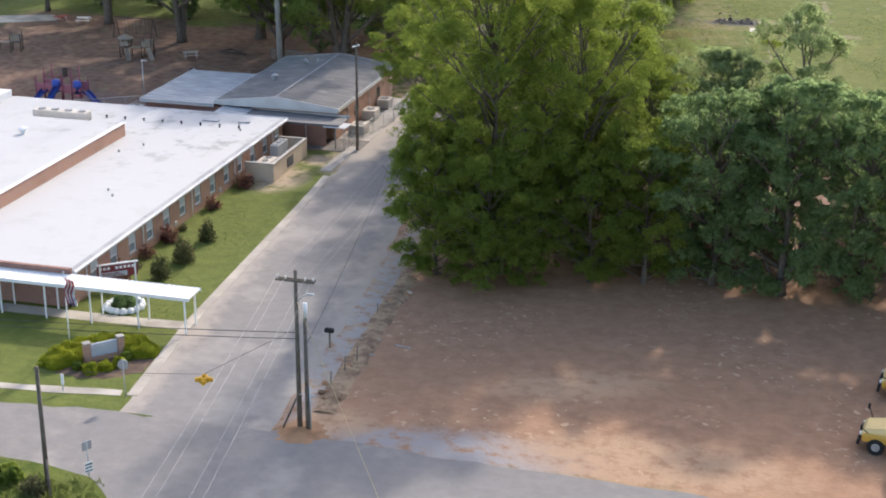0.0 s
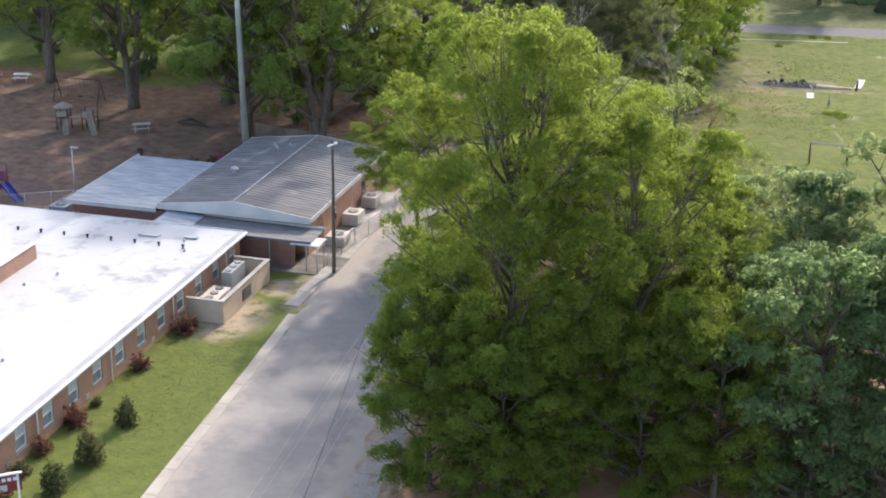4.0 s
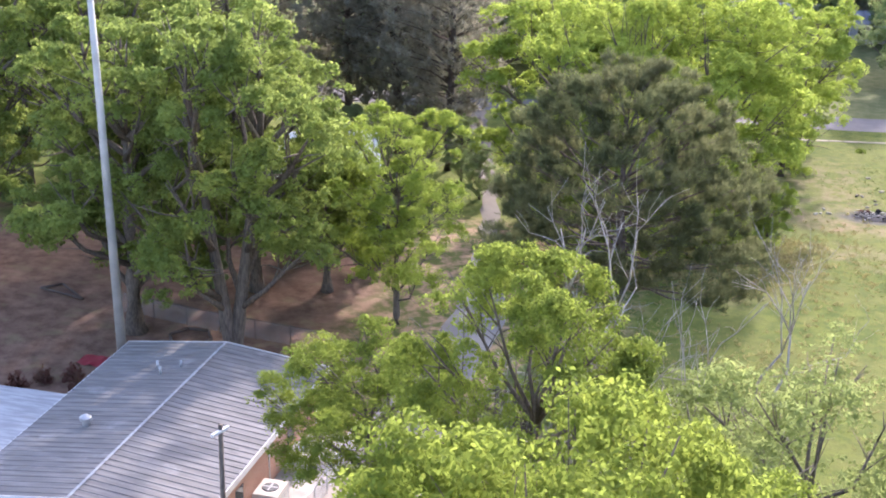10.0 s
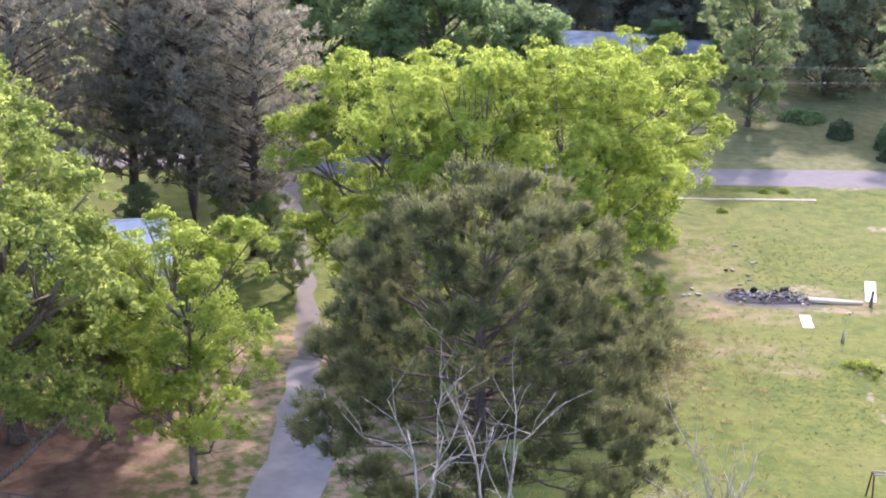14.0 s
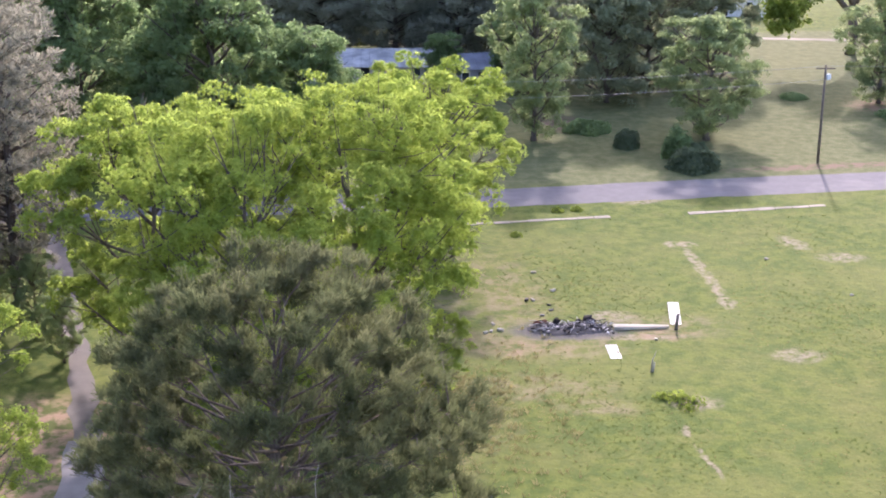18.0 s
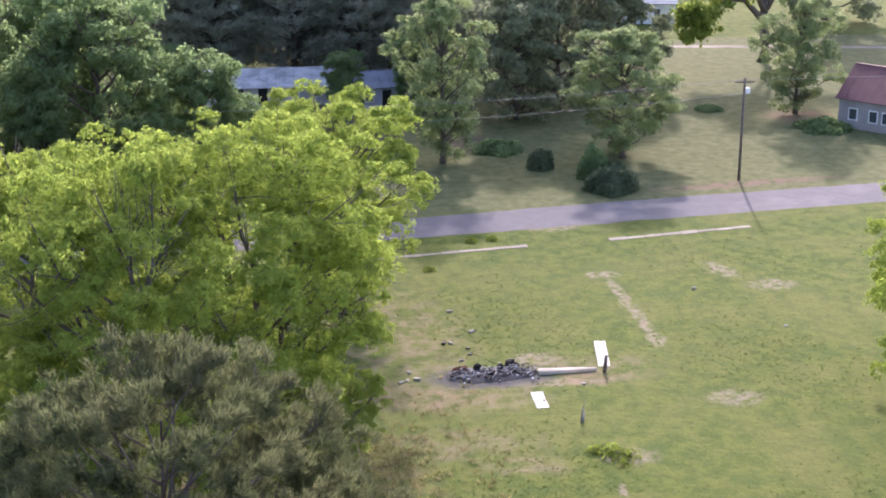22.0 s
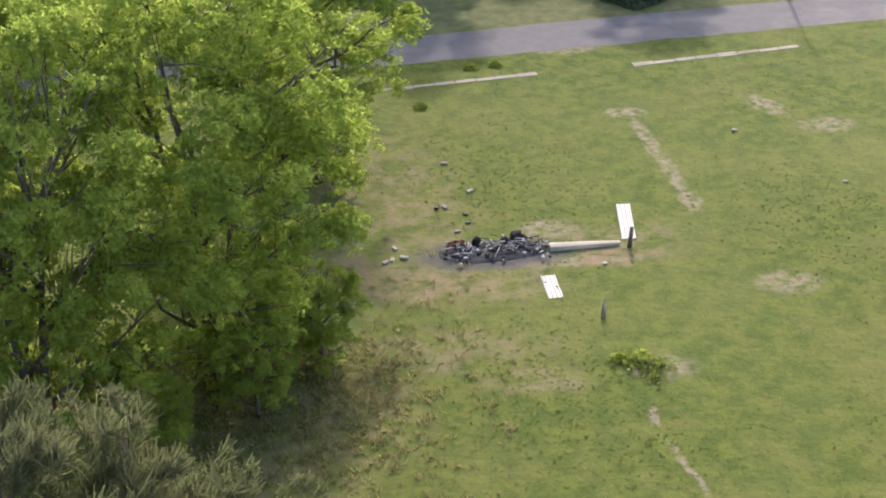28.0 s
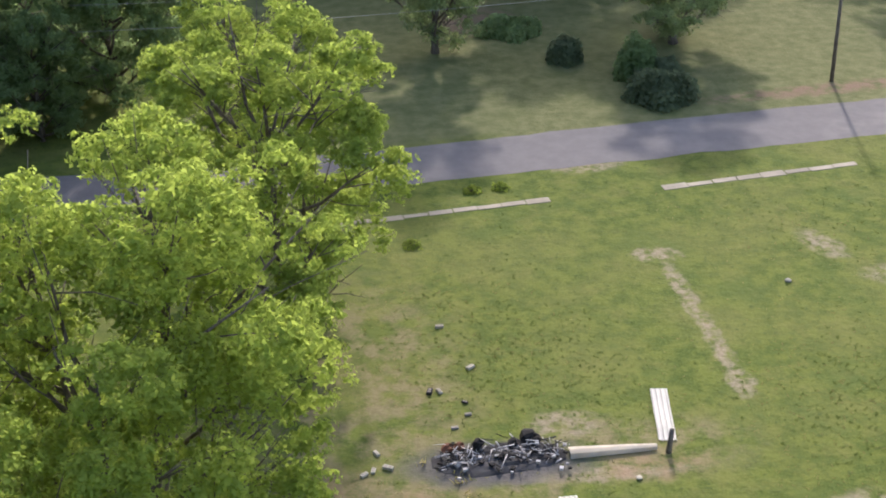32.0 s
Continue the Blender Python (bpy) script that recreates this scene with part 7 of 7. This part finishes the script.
# ---- beyond the far road ----
far_pole = thing("utility_pole", 57.85, 111.6, 0, "grey wooden pole with a white lamp beside the far road", "utility pole")
rod("pole", (0, 0, -0.2), (0, 0, 9.6), 0.15, POLE_WOOD, far_pole, 0.10)
boxed("lamp_head", 0.1, 0.5, -0.25, 0.1, 8.2, 8.75, WHITE_PAINT, far_pole, 0.06)
rod("lamp_arm", (0, 0, 8.6), (0.3, -0.1, 8.7), 0.04, STEEL_POLE, far_pole)
boxed("crossarm", -0.9, 0.9, -0.06, 0.06, 9.2, 9.32, POLE_WOOD, far_pole)
wire((57.9, 111.6, 9.5), (8.0, 106.5, 9.3), 0.6, 0.013)
wire((57.9, 111.6, 8.2), (8.0, 106.5, 7.6), 0.6, 0.013)
wire((57.9, 111.6, 9.5), (108.0, 119.0, 9.3), 0.6, 0.013)
BUSH_LEAF = leafy("dark_holly_leaf", ((0.092, 0.125, 0.070), (0.155, 0.198, 0.105), (0.210, 0.250, 0.138)), 0.55)
HOLLY = [shrub(1.3, 1.7, 71, BUSH_LEAF, 2200, 0.2), shrub(2.3, 1.7, 72, BUSH_LEAF, 3600, 0.22), shrub(1.5, 2.8, 73, LEAF_DARK, 2000, 0.22), shrub(2.4, 0.9, 74, LEAF_DARK, 2200, 0.22)]
for m, x, y, s, lab in ((0, 40.3, 117.6, 1.0, "round dark bush on the mown grass"), (1, 45.5, 110.2, 1.05, "wide low dark green bush by the far road"), (2, 44.7, 114.0, 1.0, "upright yellow-green bush behind the wide bush"),
                        (3, 37.0, 124.2, 1.0, "low spreading evergreen ground cover"), (0, 46.6, 113.2, 0.9, "round dark bush on the mown grass"), (3, 71.5, 128.5, 1.1, "low dark shrubs beside the far house"), (3, 61.8, 137.6, 0.6, "low mound of leaves on the grass")):
    plant("bush", HOLLY[m], x, y, x * 9, s, lab, "bushes beyond the far road", category="shrub")
for k, (x, y) in enumerate(((27.5, 90.8), (31.5, 97.2), (33.2, 97.5))):
    plant("weed_clump", shrub(0.7, 0.4, 80 + k, LEAF, 160, 0.15), x, y, k * 50, 0.8, "low weedy green clump in the grass", "weed clumps", category="weeds")

SIDING = plain("grey_siding", (0.30, 0.275, 0.25), 0.8, vary=0.15)
TIN_RED = plain("rusty_red_tin", (0.135, 0.062, 0.062), 0.6, 0.2, vary=0.3, scale=1.0)
PALE_WALL = plain("pale_wall", (0.46, 0.44, 0.41), 0.7, vary=0.1)


def house(name, x, y, turn, w, d, eave, ridge, wall, roof, label, windows, porch=False):
    """A gabled house; its long side runs along its own x."""
    h = thing(name, x, y, 0, label, "house", turn=turn)
    hw, hd = w / 2, d / 2
    for nm, a in (("front_wall", (-hw, hw, -hd, -hd + 0.2)), ("back_wall", (-hw, hw, hd - 0.2, hd)), ("side_wall", (-hw, -hw + 0.2, -hd + 0.2, hd - 0.2)), ("side_wall", (hw - 0.2, hw, -hd + 0.2, hd - 0.2))):
        boxed(nm, *a, 0, eave, wall, h)
    for s in (-1, 1):
        bm = bmesh.new()
        v = [bm.verts.new(p) for p in ((s * (hw - 0.02), -hd, eave), (s * (hw - 0.02), hd, eave), (s * (hw - 0.02), 0, ridge))]
        u = [bm.verts.new(p.co - Vector((s * 0.18, 0, 0))) for p in v]
        bm.faces.new(v)
        bm.faces.new(u[::-1])
        for k in range(3):
            bm.faces.new((v[k], u[k], u[(k + 1) % 3], v[(k + 1) % 3]))
        bmesh.ops.recalc_face_normals(bm, faces=bm.faces)
        part("gable", bm, wall, h)
        slope = math.atan2(ridge - eave, hd)
        l = math.hypot(ridge - eave, hd) + 0.5
        n = max(4, int(w / 0.9))
        for k in range(n):
            x0, x1 = -hw - 0.3 + k * (w + 0.6) / n, -hw - 0.3 + (k + 1) * (w + 0.6) / n
            boxed("roof_sheet", x0, x1 - 0.02, -l, 0.02, 0.02, 0.07, roof, h, 0.0, "", Matrix.Translation((0, 0, ridge)) @ Matrix.Rotation(math.pi if s > 0 else 0, 4, "Z") @ Matrix.Rotation(slope, 4, "X"))
    boxed("ridge_cap", -hw - 0.3, hw + 0.3, -0.12, 0.12, ridge + 0.02, ridge + 0.1, roof, h)
    for side, px in windows:
        wn = thing("window", 0, 0, 0)
        wn.parent = h
        if side == "front":
            boxed("window_frame", px - 0.5, px + 0.5, -hd - 0.05, -hd + 0.02, 0.9, 2.2, WHITE_PAINT, wn)
            boxed("pane", px - 0.4, px + 0.4, -hd - 0.07, -hd - 0.05, 1.0, 2.1, GLASS_DARK, wn)
        else:
            boxed("window_frame", -hw - 0.05, -hw + 0.02, px - 0.4, px + 0.4, 0.9, 2.2, WHITE_PAINT, wn)
            boxed("pane", -hw - 0.07, -hw - 0.05, px - 0.28, px + 0.28, 1.0, 2.1, GLASS_DARK, wn)
    boxed("door", -0.5, 0.5, -hd - 0.04, -hd + 0.02, 0.1, 2.1, BLACK_RUBBER, h)
    return h


house("house", 81.1, 127.3, -44, 14, 8, 3.3, 5.9, SIDING, TIN_RED, "grey house with a rusty red tin roof by the far road", [("front", -5.4), ("front", -3.2), ("front", -1.8), ("front", 3.5), ("side", -1.5)])
house("house", 13.5, 149.0, 0, 16, 8, 2.2, 3.3, PALE_WALL, plain("pale_tin_roof", (0.62, 0.58, 0.54), 0.6, vary=0.35), "low pale house with a pale tin roof behind dark pines", [("front", -5.5), ("front", -2.5), ("front", 3.5), ("front", 6.0)])
house("shed", 26.5, 145.0, 10, 7, 6, 2.6, 3.6, plain("grey_shed_wall", (0.35, 0.36, 0.40), 0.8, vary=0.2), plain("dull_grey_tin", (0.26, 0.27, 0.30), 0.7, vary=0.2), "grey shed among the far trees", [("front", -2.0)])
house("house", 64.0, 190.0, -8, 12, 8, 3.0, 4.6, WHITE_PAINT, ROOF_PALE, "white house glimpsed far behind the trees", [("front", -3.5), ("front", 3.5)])
house("white_house", -18.6, 63.2, 20, 11, 8, 3.5, 5.3, WHITE_PAINT, plain("white_tin_roof", (0.80, 0.78, 0.74), 0.6, vary=0.08), "white house with a white tin roof hidden by trees", [("front", -3.0), ("front", 2.5)])


def bent_oak(x, y):
    """An old oak with a thick leaning trunk, long low bent limbs and thin tufts of leaves."""
    rng = np.random.default_rng(77)
    t = thing("old_oak", x, y, 0, "old oak with heavy bent limbs and sparse leaves", "tree")
    part("trunk", tube(bmesh.new(), [(0, 0, -0.2), (0.2, 0, 2.5), (-0.3, 0.2, 5.5), (0.2, 0.3, 8.5), (0.5, 0.2, 12)], [0.85, 0.65, 0.55, 0.4, 0.12], 10), BARK, t, smooth=True)
    where, out = [], []
    for line in (((-0.2, 0, 5), (-3.2, -1.5, 8.0), (-6.5, -4.5, 8.6), (-9.5, -8, 6.0), (-11.8, -10, 5.2)), ((0, 0.2, 6), (-2.5, -1, 10.5), (-6.0, -2, 12.5), (-9.0, -3, 12.2)), ((0.1, 0.2, 6.5), (2.0, 0.5, 10), (4.5, 0.5, 12.5), (7.0, 1, 12.8)),
                 ((0.2, 0.3, 8), (0.8, -1.5, 12), (1.2, -2.5, 15)), ((-9.5, -8, 6.0), (-11.0, -9.0, 7.2), (-12.5, -9.5, 7.6)), ((-6.0, -2, 12.5), (-6.8, -2.5, 14.6), (-7.2, -3, 16)), ((-3.2, -1.5, 8.0), (-4.0, -2.6, 10.0), (-5.2, -3.4, 11.4))):
        part("limb", tube(bmesh.new(), line, [0.42 - 0.36 * k / (len(line) - 1) for k in range(len(line))], 8), BARK, t, smooth=True)
        for k in range(60):
            f = rng.uniform(0.35, 1.05) * (len(line) - 1)
            a = min(int(f), len(line) - 2)
            q = np.array(line[a]) * (1 - f + a) + np.array(line[a + 1]) * (f - a) + rng.normal(0, 0.75, 3) + (0, 0, 0.5)
            p = q + rng.normal(0, 1, (26, 3)) * (0.42, 0.42, 0.26)
            where.append(p)
            out.append(p - q + (0, 0, 0.4))
    hang(new("crown", quads("crown", leaves(rng, np.concatenate(where), np.concatenate(out), 0.34, 1.5, 0.2), LEAF)), t)


bent_oak(74.5, 160.4)
tagged(strip("road_back", [(60, 172), (75, 170), (100, 166), (150, 160)], [(60, 170.5), (75, 168.6), (100, 164.7), (150, 158.7)], plain("lane_gravel", (0.27, 0.235, 0.18), 0.95, vary=0.3, scale=0.6), "pale gravel lane behind the old oak", "road", z=0.012))
